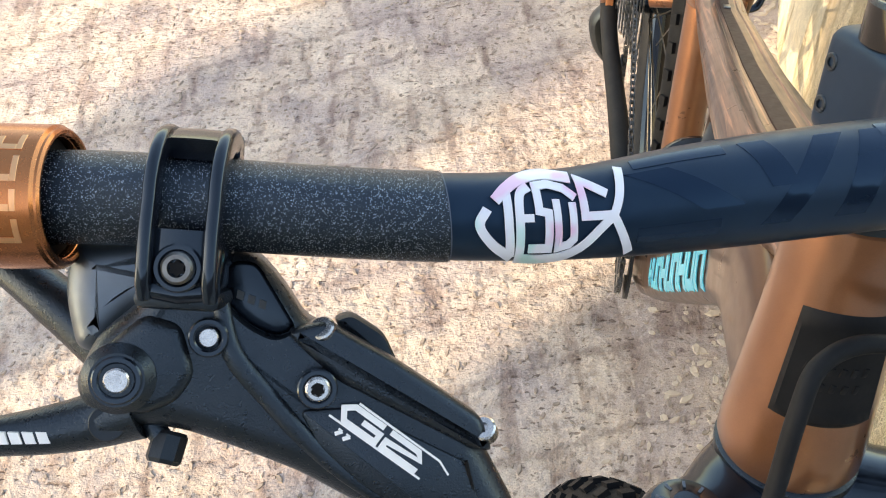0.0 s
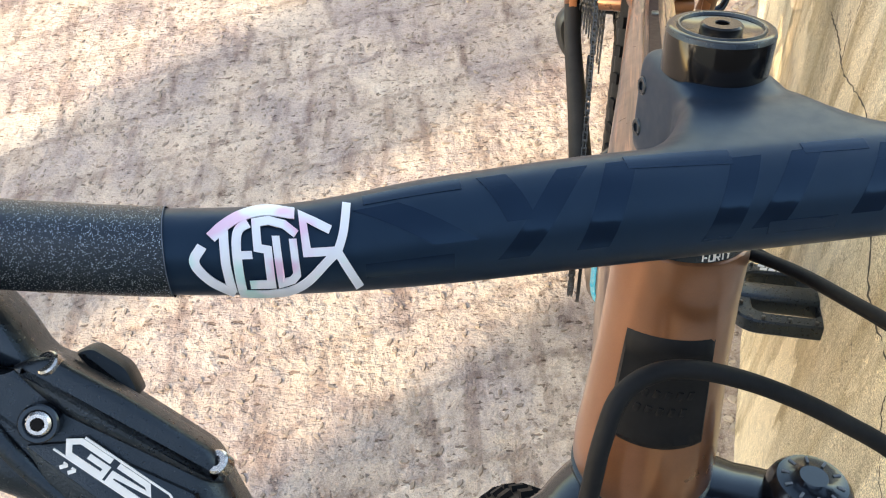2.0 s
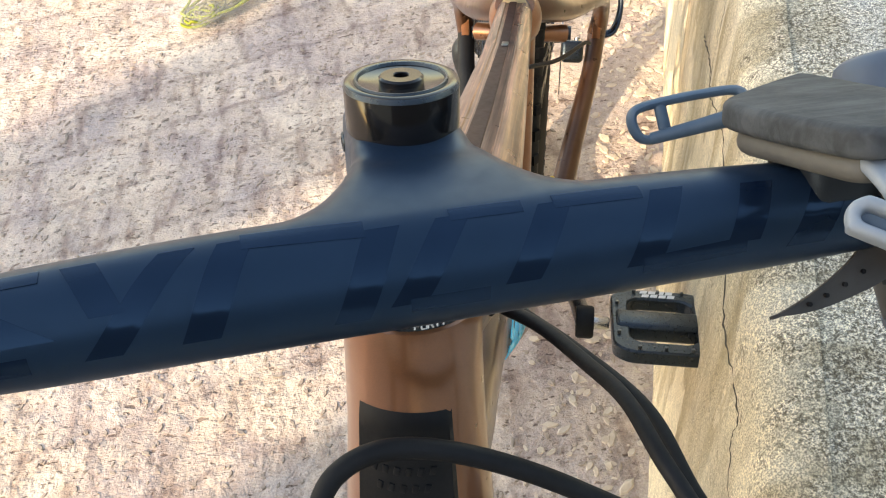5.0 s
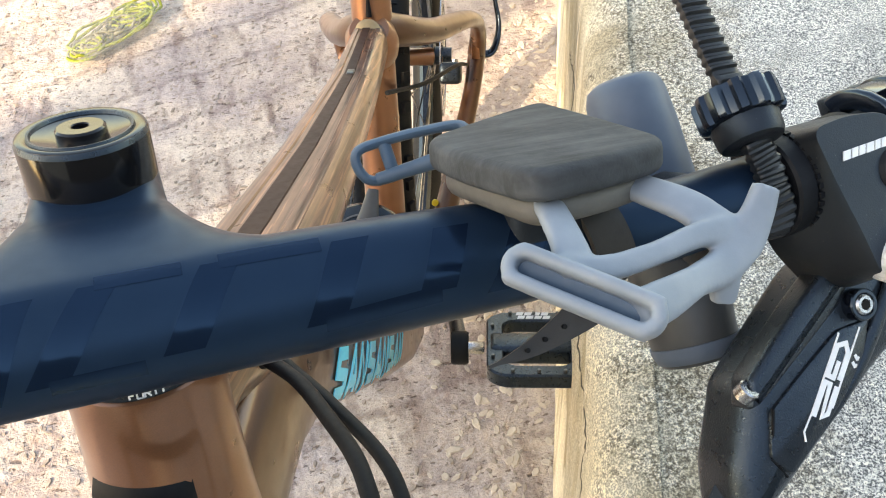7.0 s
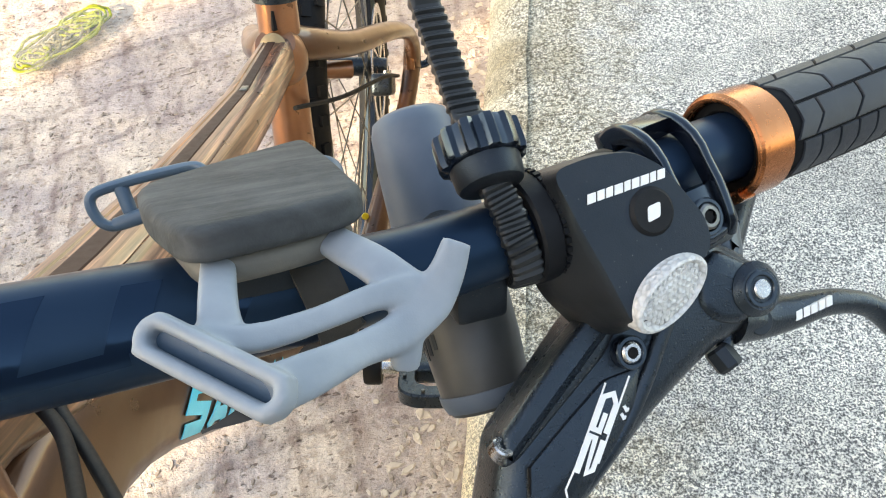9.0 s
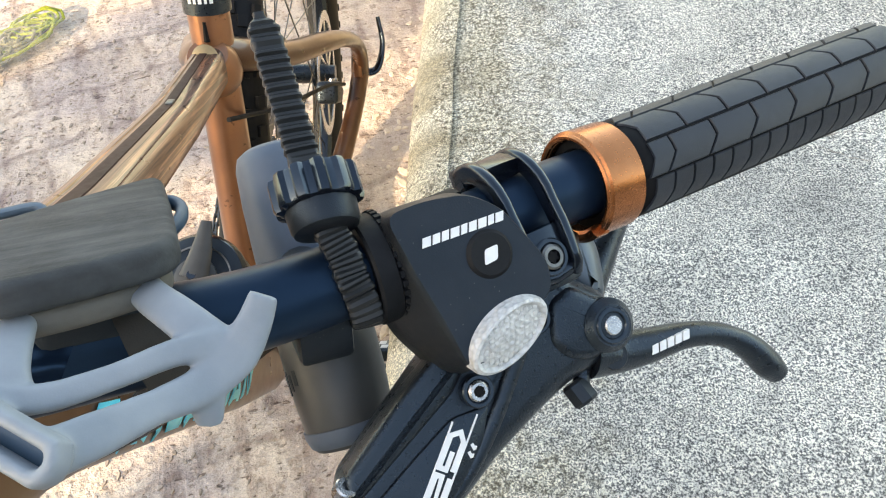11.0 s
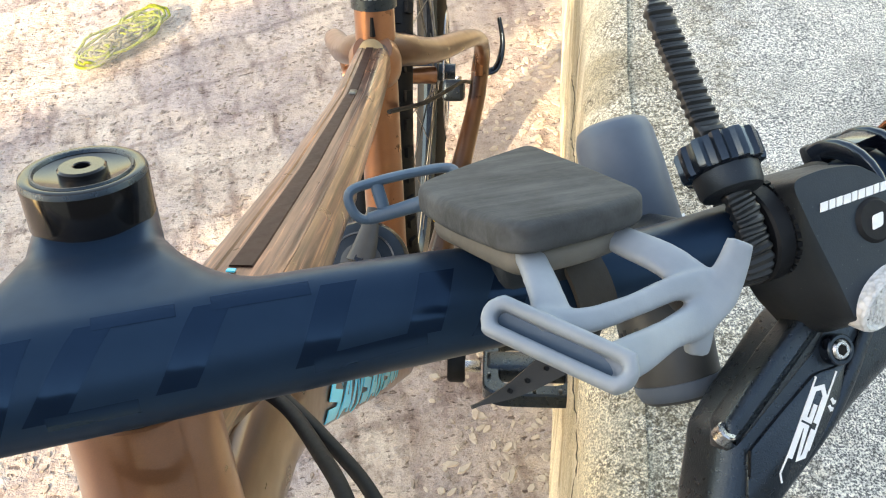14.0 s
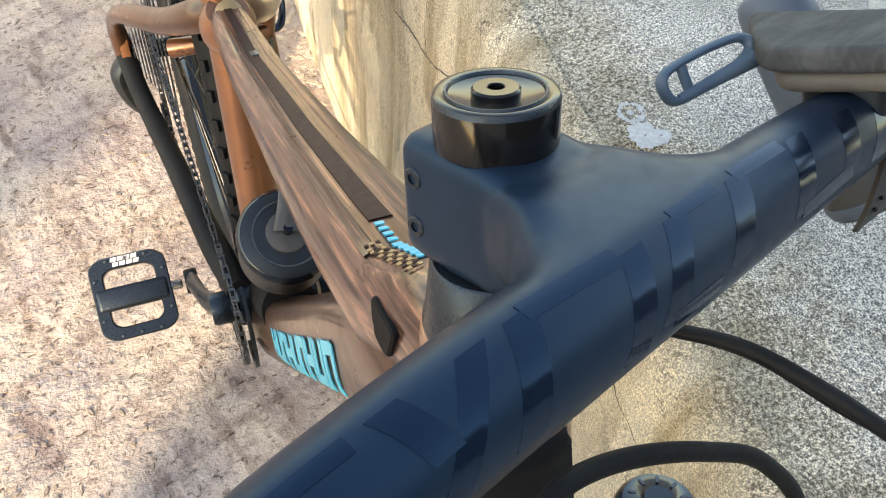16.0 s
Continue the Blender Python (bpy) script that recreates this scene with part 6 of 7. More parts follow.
def front_cradle():
    """Two legs, the split cross band with its blunt horn, the nub and the oblong corner loop, moulded in one."""
    leg_a = ribbon([(0.1050, -0.0400, 0.050), (0.1030, -0.0470, 0.064), (0.1008, -0.0560, 0.0755), (0.1004, -0.0630, 0.0785)], [0.0038, 0.0038, 0.0042, 0.0050], 0.0021)
    leg_b = ribbon([(0.1270, -0.0410, 0.050), (0.1290, -0.0470, 0.061), (0.1345, -0.0535, 0.0715), (0.1400, -0.0605, 0.0755)], [0.0042, 0.0042, 0.0046, 0.0050], 0.0021)
    upper = ribbon([(0.0960, -0.0610, 0.0790), (0.1070, -0.0630, 0.0800), (0.1200, -0.0622, 0.0785), (0.1320, -0.0605, 0.0770), (0.1425, -0.0610, 0.0760)], [0.0034, 0.0030, 0.0027, 0.0030, 0.0040], 0.0022)
    lower = ribbon([(0.1060, -0.0725, 0.0900), (0.1150, -0.0715, 0.0870), (0.1260, -0.0700, 0.0820), (0.1360, -0.0685, 0.0785), (0.1440, -0.0640, 0.0770), (0.1490, -0.0585, 0.0770), (0.1525, -0.0525, 0.0775)], [0.0050, 0.0046, 0.0036, 0.0044, 0.0050, 0.0040, 0.0032], 0.0024)
    nub = ribbon([(0.1365, -0.0690, 0.0785), (0.1362, -0.0735, 0.0775), (0.1358, -0.0768, 0.0765)], [0.0044, 0.0036, 0.0028], 0.0022)
    loop_a, loop_b = Vector((0.0890, -0.0592, 0.0775)), Vector((0.1060, -0.0725, 0.0930))
    ax = (loop_b - loop_a).normalized()
    sd = Vector((0.55, 0.80, -0.05)).cross(ax).cross(ax).normalized()
    ring = []
    for k in range(24):
        t = 2 * math.pi * k / 24
        c = loop_b if math.cos(t) >= 0 else loop_a
        ring.append(c + ax * 0.0034 * math.cos(t) + sd * 0.0034 * math.sin(t))
    rim = ribbon(ring, [0.0017, 0.0017], 0.0030, facing=tuple(ax.cross(sd)), loop=True, per=3)
    return merged(leg_a, leg_b, upper, lower, nub, rim)


cradle = part("front_cradle", front_cradle(), M_SILICONE, holder, "pale grey silicone arms with an oblong corner loop", place=FRONT)
cm = cradle.modifiers.new("fuse", "REMESH")
cm.mode, cm.voxel_size, cm.use_smooth_shade = "VOXEL", 0.0006, True
cs = cradle.modifiers.new("soften", "SMOOTH")
cs.factor, cs.iterations = 0.5, 10
part("loop_web", ribbon([(0.0872, -0.0585, 0.0740), (0.0950, -0.0640, 0.0800), (0.1070, -0.0735, 0.0905)], [0.0034, 0.0036, 0.0034], 0.0008, facing=(-0.6, 0.1, 0.8)), M_BLUESIL, holder, "thin silicone web inside the loop", place=FRONT)


def arm(points, radii, material, name="arm", label="", flat=0.6, loop=False, up=(0, 0, 1)):
    return part(name, tube(spline(points, 6, loop=loop), radii, 12, loop=loop, flat=flat, up=up), material, holder, label, place=FRONT)


def s_arm(points, r, material, name="arm", label="", loop=False, flat=0.7):
    return part(name, tube(spline(points, 6, loop=loop), r, 12, loop=loop, flat=flat), material, holder, label, place=STEER)


# the two arms at the back, each with a loop
arm([(0.0755, -0.0195, -0.006), (0.0748, -0.0245, -0.007), (0.0785, -0.0290, -0.007), (0.0880, -0.0285, -0.004), (0.1000, -0.0262, 0.004), (0.1060, -0.0225, 0.008), (0.1050, -0.0180, 0.006), (0.0960, -0.0172, 0.0), (0.0840, -0.0178, -0.004)], 0.0016, M_BLUESIL, "corner_loop", "slate grey silicone loop behind the bar", flat=1.4, loop=True)
arm([(0.0835, -0.0185, -0.004), (0.0850, -0.0280, -0.005)], 0.0021, M_BLUESIL, "loop_tie", "tie across the loop", flat=0.8)
arm([(0.0800, -0.0290, -0.006), (0.0930, -0.0275, 0.002), (0.1040, -0.0262, 0.010)], [0.0020, 0.0024, 0.0030], M_BLUESIL, "arm", "slate grey silicone arm", flat=0.8)
s_arm([(0.124, -0.034, -0.016), (0.131, -0.023, -0.015), (0.1385, -0.020, -0.015), (0.1420, -0.025, -0.015), (0.140, -0.034, -0.015), (0.132, -0.040, -0.016)], 0.0018, M_BLUESIL, "corner_loop", "slate grey silicone loop", loop=True, flat=1.3)


def strap_mesh():
    """A flat strap that wraps the bar under the pad and hangs out below it with a pointed, curling end."""
    wrap = [bar_surface(0.122 + 0.00006 * (80 - a), a, 0.0020) for a in range(80, -61, -14)]
    tail = [Vector((0.1280, -0.0735, 0.0340)), Vector((0.1190, -0.0790, 0.0325)), Vector((0.1050, -0.0845, 0.0310)), Vector((0.0918, -0.0870, 0.0300))]
    line = spline(wrap + tail, 5)
    rings = []
    n = len(line)
    for i, p in enumerate(line):
        d = (line[min(i + 1, n - 1)] - line[max(i - 1, 0)]).normalized()
        k = min(max((i - n * 0.62) / (n * 0.16), 0.0), 1.0)
        side = Vector((1, 0, 0)).lerp(Vector((0.35, 0.9, -0.1)), k)
        side = (side - d * side.dot(d)).normalized()
        nrm = d.cross(side)
        t = max(0.0, (i / (n - 1) - 0.72) / 0.28)
        hh = (0.0056 + 0.0024 * k) * max(0.06, 1 - t ** 1.2)
        rings.append([p - side * hh - nrm * 0.0011, p + side * hh - nrm * 0.0011, p + side * hh + nrm * 0.0011, p - side * hh + nrm * 0.0011])
    return loft(rings)


strap = part("strap", strap_mesh(), M_STRAP, holder, "dirty grey holed rubber strap with a pointed tail", place=FRONT)
for p in ((0.1205, -0.0776, 0.0338), (0.1145, -0.0805, 0.0332), (0.1085, -0.0828, 0.0326), (0.1030, -0.0846, 0.0322)):
    part("strap_hole", moved(lathe(((0.0, 0.0006), (0.0007, 0.0006), (0.0007, -0.0012)), 10), Matrix.Translation(p)), M_RECESS, strap, place=FRONT)

# ---- light under the bar with its ribbed strap ----
light_place = STEER @ Matrix.Translation((0.176, -0.035, -0.052))
light = thing("bike_light", "grey bicycle light slung under the handlebar by a ribbed black strap", "light", light_place)
l0, l1 = Vector((0.1765, 0.0125, -0.0170)), Vector((0.1815, -0.0470, -0.1000))
ldir = (l1 - l0).normalized()
LT = STEER @ Matrix.Translation(l0) @ Vector((0, 0, 1)).rotation_difference(ldir).to_matrix().to_4x4()
ln = (l1 - l0).length
part("body", lathe(((0.0, 0.0), (0.0100, 0.0003), (0.0128, 0.0020), (0.0142, 0.0060), (0.0152, 0.018), (0.0160, ln * 0.40), (0.0160, ln * 0.62)), 40), M_GREYPL, light, "smooth grey barrel", place=LT)
part("lamp_head", lathe(((0.0155, ln * 0.61), (0.0164, ln * 0.625), (0.0162, ln * 0.78), (0.0150, ln * 0.95), (0.0140, ln * 0.985), (0.0128, ln), (0.0, ln)), 40), M_LAMP, light, "dark slate lamp head with black print", place=LT)
part("lens_rim", lathe_ring(((0.0128, ln - 0.0006), (0.0144, ln * 0.985), (0.0156, ln * 0.955), (0.0158, ln * 0.93), (0.0150, ln * 0.93), (0.0128, ln * 0.96)), 40), M_GREYPL, light, "grey rim of the lamp lens", place=LT)
for k in range(6):
    part("print_mark", arc_band(ln * 0.72 + 0.0012 * (k % 2), ln * 0.77 + 0.0016 * (k % 3), 0.0156, 0.01640, 11 * k + 160, 11 * k + 166, 3, 0.00002), M_PLASTIC, light, place=LT @ Matrix(((0, 0, 1, 0), (0, 1, 0, 0), (1, 0, 0, 0), (0, 0, 0, 1))))
part("mount_arm", tube([(0.1745, -0.052, -0.034), (0.1750, -0.020, -0.046)], 0.0075, 16), M_PLASTIC, light, "black mount arm behind the bar", place=STEER)
part("mount_block", box(0.016, 0.014, 0.014, 0.002, 2, at=(0.172, -0.056, -0.046)), M_PLASTIC, light, "black mount block", place=STEER)
AS = along_bar(0.1755)


def ribbed(points, half, thick, pitch=0.0025):
    """A strap with cross ribs."""
    line = spline(points, 24)
    run, last = 0.0, line[0]
    stations = [line[0]]
    for p in line[1:]:
        run += (p - last).length
        if run >= pitch / 4:
            stations.append(p)
            run = 0.0
        last = p
    rings = []
    n = len(stations)
    for i, p in enumerate(stations):
        d = (stations[min(i + 1, n - 1)] - stations[max(i - 1, 0)]).normalized()
        side = Vector((1, 0, 0))
        side = (side - d * side.dot(d)).normalized()
        nrm = side.cross(d)
        t = thick + (0.0009 if i % 4 < 2 else 0.0)
        h = half + (0.0003 if i % 4 < 2 else 0.0)
        if i > n - 8:
            h *= max(0.35, (n - i) / 8)
            t *= max(0.5, (n - i) / 8)
        rings.append([p + side * h * math.copysign(abs(math.cos(a)) ** 0.4, math.cos(a)) + nrm * t * math.copysign(abs(math.sin(a)) ** 0.5, math.sin(a)) for a in (2 * math.pi * k / 16 for k in range(16))])
    return loft(rings)


wrap = [AS @ Vector((0.0068 - 0.0030 * (a + 95) / 100, 0.0128 * math.sin(radians(a)), 0.0128 * math.cos(radians(a)))) for a in (-105, -80, -55, -30, -10, 4)]
wrap += [Vector((0.1782, -0.0486, 0.0467)), Vector((0.1766, -0.0430, 0.0466))]
tail = [Vector((0.1757, -0.0380, 0.0456)), Vector((0.1750, -0.0300, 0.0445)), Vector((0.1742, -0.0180, 0.0400)), Vector((0.1738, 0.0, 0.0335)), Vector((0.1734, 0.0150, 0.0285)), Vector((0.1730, 0.0235, 0.0262))]
part("ribbed_strap", ribbed(wrap + tail, 0.0044, 0.0014), M_RIB, light, "grey-black ribbed strap with a free end standing up", place=FRONT, sharp=35)
KN = Matrix.Translation((0.1754, -0.0302, 0.0427)) @ Matrix.Rotation(radians(-90 - 18), 4, "X")


def knob_mesh():
    rings = []
    for z, f in ((-0.0050, 0.86), (-0.0044, 0.97), (-0.0034, 1.0), (0.0036, 1.0), (0.0046, 0.97), (0.0052, 0.82), (0.0052, 0.5)):
        row = []
        for k in range(72):
            a = 2 * math.pi * k / 72
            r = 0.0123 - (0.0012 if math.cos(a * 12) < -0.25 else 0.0)
            row.append(Vector((r * f * math.cos(a), r * f * math.sin(a), z)))
        rings.append(row)
    return loft(rings)


part("knob", knob_mesh(), M_GLOSS, light, "shiny black fluted tightening knob", place=FRONT @ KN)
part("knob_seat", moved(lathe(((0.0070, -0.0118), (0.0088, -0.0112), (0.0094, -0.0100), (0.0098, -0.0045)), 28), KN), M_PLASTIC, light, "black collar under the knob", place=FRONT)
part("mount_ring", moved(arc_band(0.0098, 0.0165, 0.0113, 0.0158, 0, 360, 40, 0.0008), AS), M_RUBBER, light, "black clamp ring with a toothed edge", place=FRONT)
for k in range(36):
    part("ring_tooth", box(0.0018, 0.0016, 0.0014, 0), M_RUBBER, light, place=FRONT @ AS @ Matrix.Translation((0.0168, 0.0156 * math.sin(2 * math.pi * k / 36), 0.0158 * math.cos(2 * math.pi * k / 36))) @ Matrix.Rotation(-2 * math.pi * k / 36, 4, "X"))

# ---- electric horn ----
horn = thing("electric_horn", "matt black electric horn with silver grille on the handlebar", "horn", FRONT @ Matrix.Translation(Vector(bar_at(0.213)[:3])))
BOX = ((0.1895, -0.0400), (0.2020, -0.0375), (0.2165, -0.0365), (0.2300, -0.0475), (0.2380, -0.0640), (0.2335, -0.0745), (0.2090, -0.0900), (0.2020, -0.0875), (0.1925, -0.0745), (0.1885, -0.0620))
FACE_IN = ((0.1895, -0.0405), (0.2010, -0.0385), (0.2135, -0.0388), (0.2225, -0.0445), (0.2330, -0.0612), (0.2325, -0.0700), (0.2085, -0.0850), (0.2035, -0.0840), (0.1990, -0.0710), (0.1935, -0.0560))
out = rounded(BOX, 0.004, 4)


def horn_body():
    inner = rounded(FACE_IN, 0.004, 4)
    rings = []
    for f, z in ((0.0, 0.0240), (0.0, 0.0330), (0.10, 0.0365), (0.86, 0.0505), (0.97, 0.0526), (1.10, 0.0534)):
        rings.append([Vector((a[0] + (b[0] - a[0]) * f, a[1] + (b[1] - a[1]) * f, z)) for a, b in zip(out, inner)])
    return loft(rings)


part("body", horn_body(), M_PLASTIC, horn, "matt black rounded housing", place=FRONT)
part("button", disc(0.0068, 0.050, 0.0545, (0.2160, -0.0560), 0.0010, 32), M_RUBBER, horn, "round rubber button", place=FRONT)
part("button_mark", prism(rounded([(0.2136, -0.0588), (0.2176, -0.0578), (0.2184, -0.0538), (0.2144, -0.0546)], 0.0008, 3), 0.0543, 0.0548), M_WHITE, horn, "white square mark", place=FRONT)
u0 = 0.1976
for k, wid in enumerate((0.0028, 0.0025, 0.0024, 0.0029, 0.0022, 0.0026, 0.0028, 0.0021, 0.0027)):
    v0 = -0.0508 + 0.12 * (u0 - 0.1976)
    part("print_mark", prism([(u0, v0), (u0 + wid - 0.0004, v0 + 0.0003), (u0 + wid + 0.0002, v0 + 0.0029), (u0 + 0.0006, v0 + 0.0026)], 0.0515, 0.0539), M_WHITE, horn, place=FRONT)
    u0 += wid + 0.0002
GR = FRONT @ Matrix.Translation((0.2168, -0.0785, 0.0520)) @ Matrix.Rotation(radians(28), 4, "Z") @ Matrix.Rotation(radians(24), 4, "X")


def grille():
    rings = [[Vector((0.0140 * f * math.cos(a), 0.0082 * f * math.sin(a), z)) for a in (2 * math.pi * k / 48 for k in range(48))] for f, z in ((1.0, -0.010), (1.0, 0.0010), (0.97, 0.0022), (0.90, 0.0026), (0.84, 0.0022), (0.80, 0.0014), (0.5, 0.0022), (0.2, 0.0025))]
    return loft(rings)


mesh_cap = part("grille", grille(), M_SILVER, horn, "silver oval speaker grille", place=GR)
for i in range(-6, 7):
    for j in range(-4, 5):
        x, y = 0.0019 * i + (0.00095 if j % 2 else 0), 0.0017 * j
        r2 = (x / 0.0112) ** 2 + (y / 0.0064) ** 2
        if r2 < 1:
            z = 0.0022 - 0.0008 * r2
            part("grille_bump", moved(lathe(((0.0010, -0.0006), (0.0008, 0.0004), (0.0, 0.0006)), 6, cap=False), Matrix.Translation((x, y, z))), M_SILVER, mesh_cap, place=GR)
part("clamp_band", moved(arc_band(-0.011, 0.0105, 0.0113, 0.0135, 60, 300, 24, 0.0006), along_bar(0.2085)), M_RUBBER, horn, "black rubber band", place=FRONT)

# ---- bag of green garden twine on the ground ----
bag = thing("plastic_bag", "clear plastic bag with coiled yellow-green cord lying on the ground", "bag", Matrix.Translation((-0.280, 1.905, 0.0)))
cord = textured("yellow-green cord", (0.07, 0.10, 0.004), (0.36, 0.40, 0.020), 260, 0.7, 0.3, 900)
dull_cord = textured("dull olive cord", (0.07, 0.068, 0.035), (0.24, 0.23, 0.13), 260, 0.7, 0.3, 900)
film = principled("clear film", (0.9, 0.92, 0.92), 0.12)
fnt, fb = nodes_of(film)
fb.inputs["Transmission Weight"].default_value = 0.0
fb.inputs["Alpha"].default_value = 0.13
film_noise = noise_tex(fnt, 40, 4)
bump(fnt, fb, film_noise.outputs["Fac"], 0.9, 0.01)
BAGM = Matrix.Translation((-0.280, 1.905, 0.0)) @ Matrix.Rotation(radians(25), 4, "Z")
def coil(count, r0, step, wide, at, material, seed):
    """Loops of cord lying in one another, uneven and a little crossed."""
    for ring_i in range(count):
        pts = []
        for k in range(30):
            a = 2 * math.pi * k / 30
            r = r0 + step * ring_i + 0.004 * noise.noise((math.cos(a) * 2, math.sin(a) * 2 + seed, ring_i))
            pts.append((at[0] + wide * r * math.cos(a), at[1] + r * math.sin(a), 0.018 + 0.004 * (ring_i % 2) + 0.010 * noise.noise((a * 1.6 + seed, ring_i, 9))))
        part("cord", tube(pts, 0.0036, 8, loop=True), material, bag, place=BAGM)


coil(5, 0.008, 0.0085, 1.45, (0.005, 0.002), dull_cord, 1.0)
coil(5, 0.016, 0.0085, 1.3, (0.066, 0.030), cord, 5.0)
coil(5, 0.010, 0.0080, 1.5, (-0.062, -0.022), dull_cord, 3.0)
coil(3, 0.020, 0.0080, 1.35, (-0.080, -0.028), cord, 11.0)
coil(2, 0.050, 0.0070, 1.9, (-0.004, 0.0), cord, 8.0)


def bag_film():
    bm = bmesh.new()
    n = 26
    grid = []
    for i in range(n):
        row = []
        for j in range(n):
            x, y = (i / (n - 1) - 0.5) * 0.30, (j / (n - 1) - 0.5) * 0.17
            e = max(0.0, 1 - (x / 0.14) ** 2) * max(0.0, 1 - (y / 0.085) ** 2)
            z = 0.006 + 0.040 * e ** 0.6 + 0.010 * noise.noise((x * 40, y * 40, 2)) * (0.3 + e)
            row.append(bm.verts.new((x + 0.012 * noise.noise((y * 30, 1, x * 9)), y + 0.012 * noise.noise((x * 30, 4, y * 9)), max(z, 0.004))))
        grid.append(row)
    for a, b in zip(grid, grid[1:]):
        for j in range(n - 1):
            bm.faces.new((a[j], b[j], b[j + 1], a[j + 1]))
    return bm


part("film", bag_film(), film, bag, "crumpled clear plastic film", place=BAGM)

# ---- grit, chips and dead leaf bits ----
def chips(count, area, size, seed, flat=0.35):
    rnd = random.Random(seed)
    verts, faces = [], []
    for _ in range(count):
        x, y = area(rnd)
        s = size[0] + (size[1] - size[0]) * rnd.random() ** 2
        a, el = rnd.random() * 6.28, 1 + rnd.random() * 1.4
        c, sn = math.cos(a), math.sin(a)
        z = 0.010 * noise.noise((x * 2.1, y * 2.1, 0)) + 0.005 * noise.noise((x * 9, y * 9, 3)) - 0.004
        k = len(verts)
        for q in range(6):
            t = q * math.pi / 3
            px, py = s * el * math.cos(t) * (0.8 + 0.4 * rnd.random()), s * math.sin(t) * (0.8 + 0.4 * rnd.random())
            verts.append((x + px * c - py * sn, y + px * sn + py * c, z - 0.001))
            verts.append((x + (px * c - py * sn) * 0.7, y + (px * sn + py * c) * 0.7, z + s * flat * (0.7 + 0.6 * rnd.random())))
        for q in range(6):
            a0, a1 = k + 2 * q, k + 2 * ((q + 1) % 6)
            faces.append((a0, a1, a1 + 1, a0 + 1))
        faces.append(tuple(k + 2 * q + 1 for q in range(6)))
    me = bpy.data.meshes.new("grit")
    me.from_pydata(verts, [], faces)
    return me


def beside_wall(r):
    t = r.random()
    y = 0.45 + 1.3 * t
    edge = 0.385 + 0.277 * (y - 0.42)
    return edge + 0.01 - abs(r.gauss(0, 0.10)), y


def all_over(r):
    return -0.9 + 1.35 * r.random(), 0.2 + 2.0 * r.random()


for nm, me, mat, lab in (("gravel", chips(520, beside_wall, (0.0025, 0.0085), 3), M_STONE, "pale chips and dead leaf bits along the foot of the wall"),
                         ("gravel", chips(5200, all_over, (0.0012, 0.0048), 8, 0.5), M_GRIT, "fine grit scattered over the ground")):
    me.materials.append(mat)
    tagged(new(nm, me), lab, "gravel", kind="stuff")

# ---- cracks and splashes on the concrete ----
def crack(points, width, seed, out=Vector((-0.7, 0, 0.7))):
    """A thin dark open joint lying in the skin: a ragged ribbon, a little proud of it."""
    rnd = random.Random(seed)
    line = spline(points, 9)
    bm = bmesh.new()
    last = None
    n = len(line)
    for i, p in enumerate(line):
        d = (line[min(i + 1, n - 1)] - line[max(i - 1, 0)]).normalized()
        s = d.cross(out).normalized()
        wid = width * (0.35 + 0.9 * rnd.random()) * min(1.0, 4 * (n - 1 - i) / n + 0.15)
        off = s * rnd.uniform(-1, 1) * 0.0009
        pair = bm.verts.new(p + off - s * wid / 2), bm.verts.new(p + off + s * wid / 2)
        if last:
            bm.faces.new((last[0], last[1], pair[1], pair[0]))
        last = pair
    return bm


def face_point(y, z, lift=0.0032):
    d = 0.006 * noise.noise((y * 3, z * 3, 7)) + 0.003 * noise.noise((y * 14, z * 14, 1))
    return Vector((0.014 + (z - 0.42) * 0.0222 + d - lift, y, z))


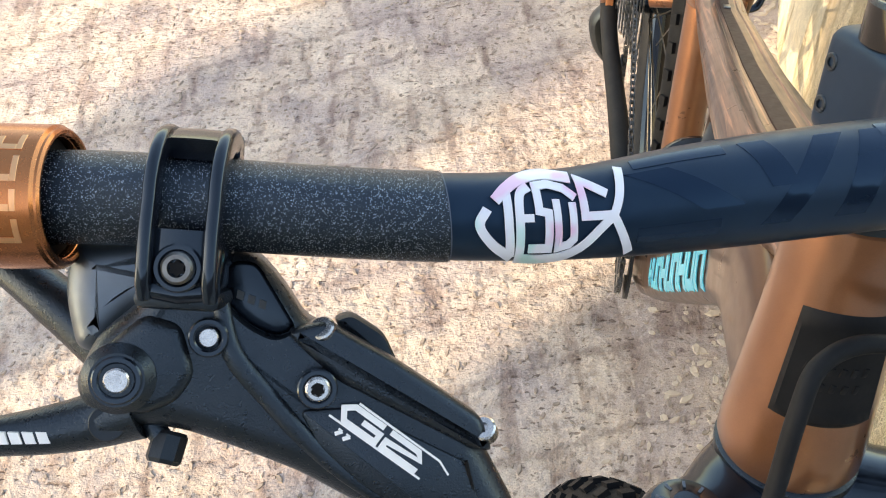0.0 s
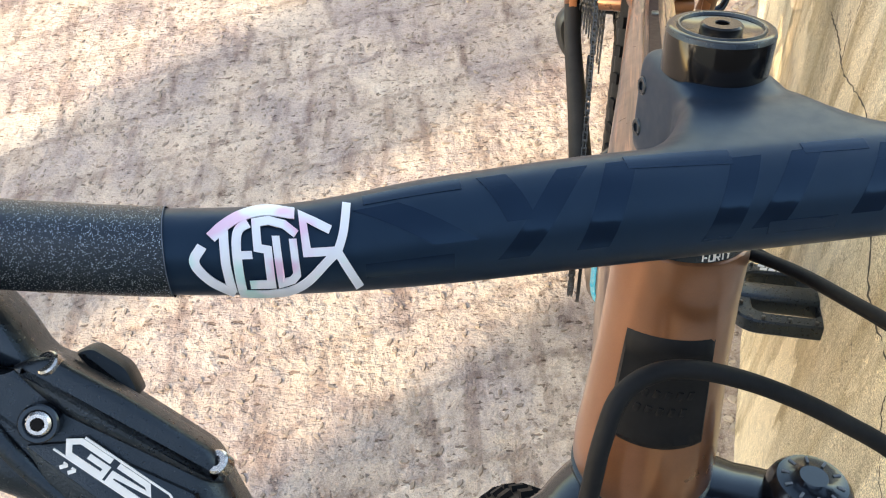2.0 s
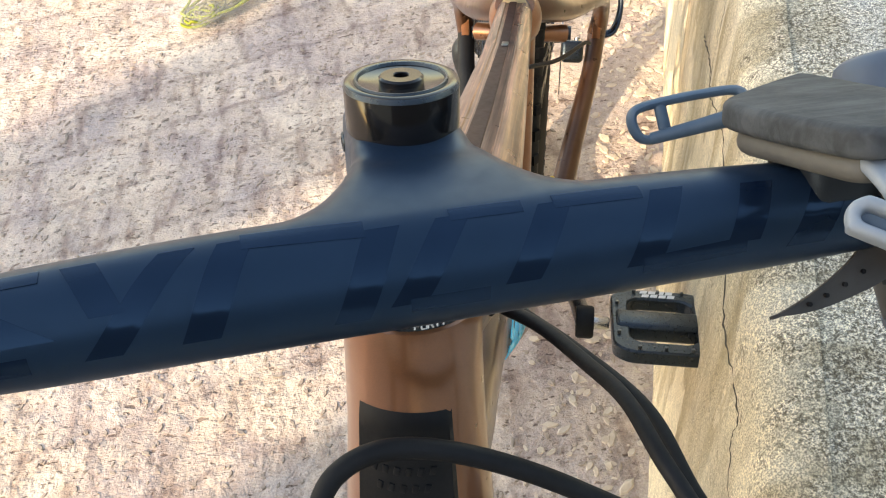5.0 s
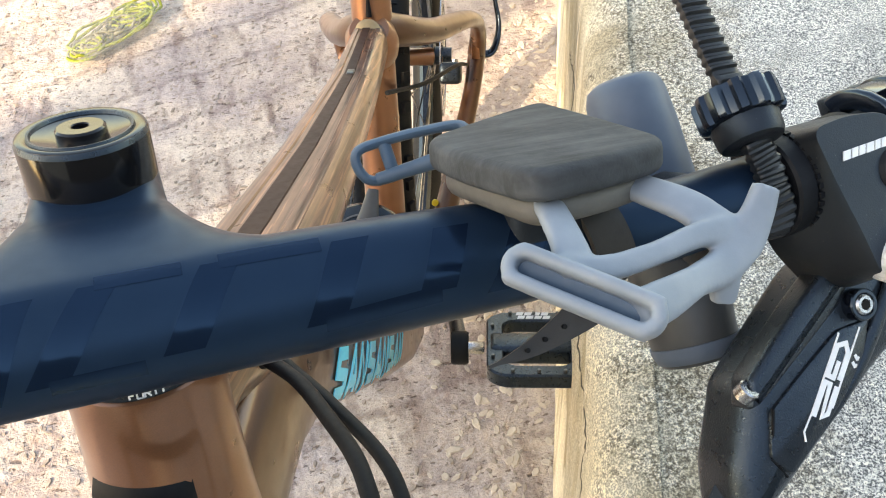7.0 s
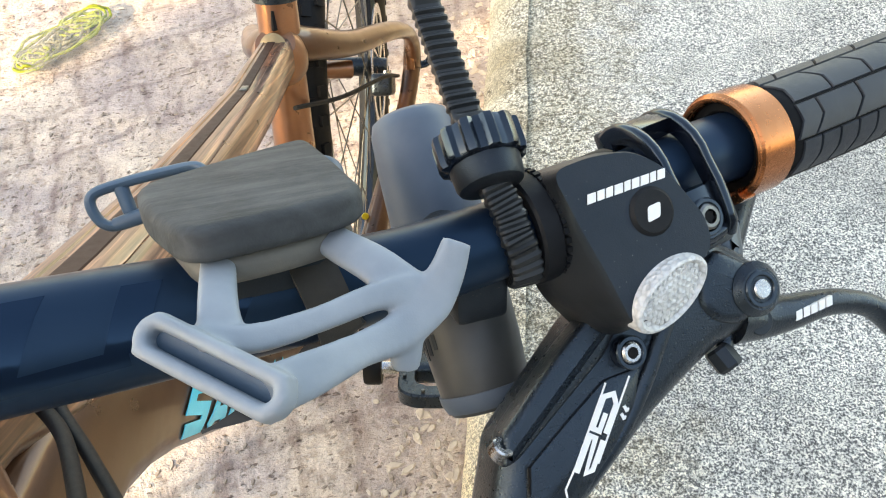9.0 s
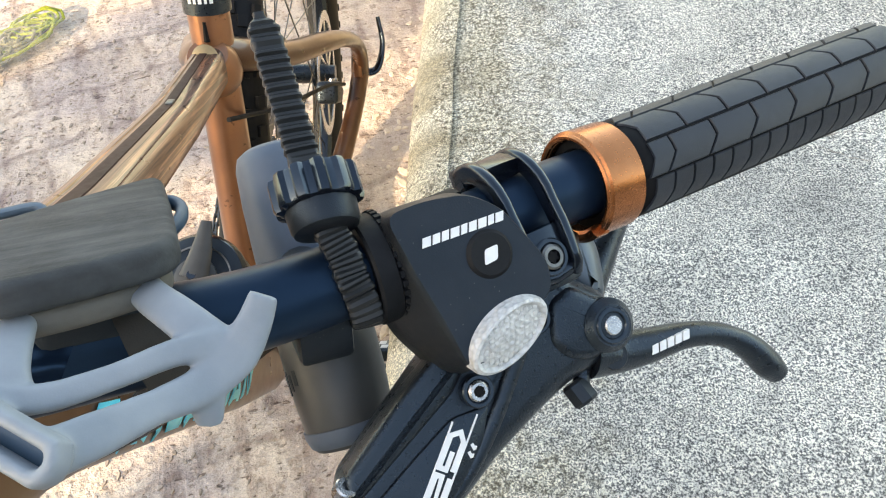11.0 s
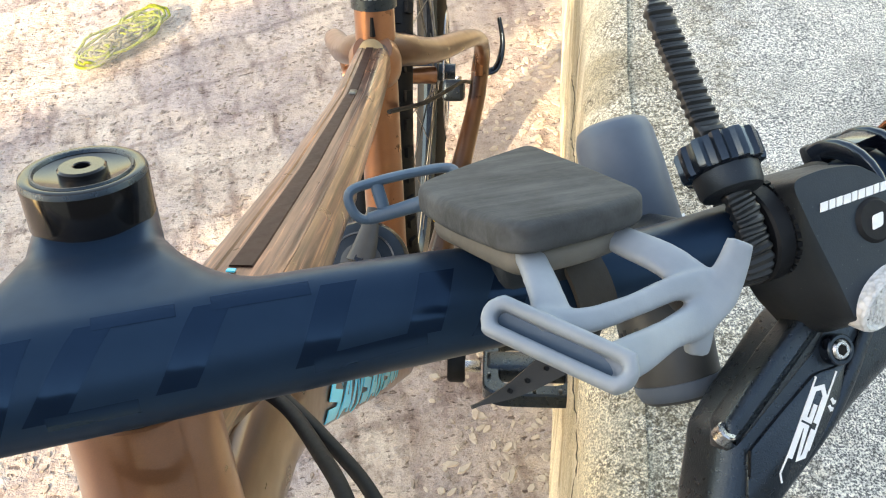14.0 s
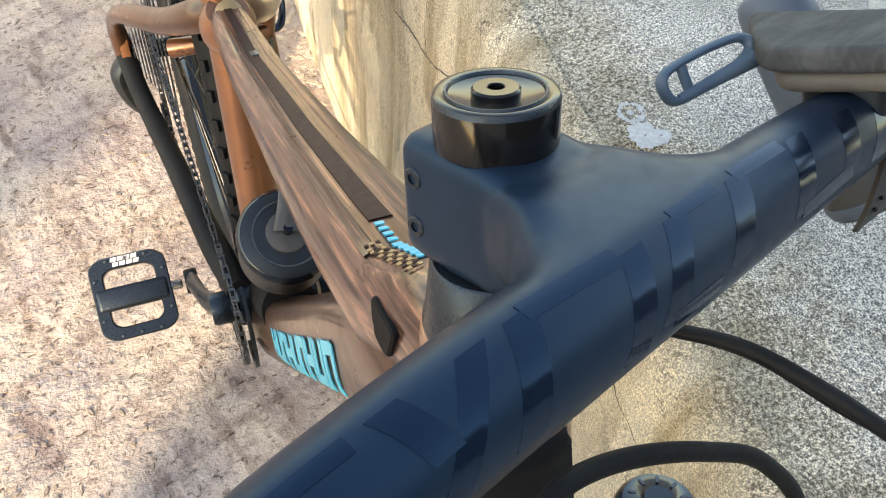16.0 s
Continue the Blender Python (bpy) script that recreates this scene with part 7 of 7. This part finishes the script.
part("crack", crack([face_point(y, z) for y, z in ((0.47, 0.540), (0.447, 0.5475), (0.403, 0.556), (0.368, 0.563), (0.324, 0.583), (0.274, 0.607), (0.206, 0.638), (0.15, 0.630), (0.092, 0.634), (0.03, 0.622), (-0.026, 0.640), (-0.065, 0.655), (-0.07, 0.640), (-0.115, 0.630), (-0.2, 0.635))], 0.0014, 4), M_CRACK, wall, place=WALL)
part("crack", crack([face_point(y, z) for y, z in ((0.35, 0.572), (0.362, 0.60), (0.36, 0.63), (0.375, 0.66))], 0.0014, 12), M_CRACK, wall, place=WALL)


def slab_line(points):
    """World points (x, y) put on the slab's skin, in the wall's frame."""
    res = []
    for x, y in points:
        p = WALL.inverted() @ Vector((x, y, 0))
        res.append(Vector((p.x, p.y, WALL_TOP + 0.003 * noise.noise((p.x * 5, p.y * 5, 2)) + 0.0024)))
    return res


HAIRLINES = (((0.522, 0.635), (0.534, 0.617), (0.546, 0.603), (0.569, 0.595), (0.588, 0.583)), ((0.657, 0.484), (0.687, 0.499), (0.727, 0.502), (0.762, 0.501), (0.798, 0.495)), ((0.741, 0.495), (0.757, 0.477), (0.778, 0.462)), ((0.601, 0.717), (0.622, 0.685), (0.652, 0.672)))
for i, line in enumerate(HAIRLINES):
    part("hairline_crack", crack(slab_line(line), 0.0009, 30 + i, Vector((0, 0, 1))), M_GRIT, slab, place=WALL)


def splash(r0, r1, seed, n=40):
    """A ragged flat ring or blot of dried lime."""
    rnd = random.Random(seed)
    bm = bmesh.new()
    outer, inner = [], []
    for i in range(n):
        a = 2 * math.pi * i / n
        ro = r1 * (0.82 + 0.36 * rnd.random())
        ri = r0 * (0.8 + 0.4 * rnd.random())
        outer.append(bm.verts.new((ro * math.cos(a), ro * math.sin(a), 0.0)))
        inner.append(bm.verts.new((ri * math.cos(a), ri * math.sin(a), 0.0006)))
    for i in range(n):
        bm.faces.new((outer[i], outer[(i + 1) % n], inner[(i + 1) % n], inner[i]))
    return bm


for i, (x, y, r0, r1) in enumerate(((0.5014, 0.477, 0.0075, 0.0108), (0.5014, 0.477, 0.0005, 0.0028), (0.4950, 0.4530, 0.0008, 0.0125), (0.5050, 0.4470, 0.0008, 0.0075))):
    part("lime_splash", splash(r0, r1, 20 + i), M_SPLASH, slab, place=Matrix.Translation((x, y, WALL_TOP + 0.0055)))
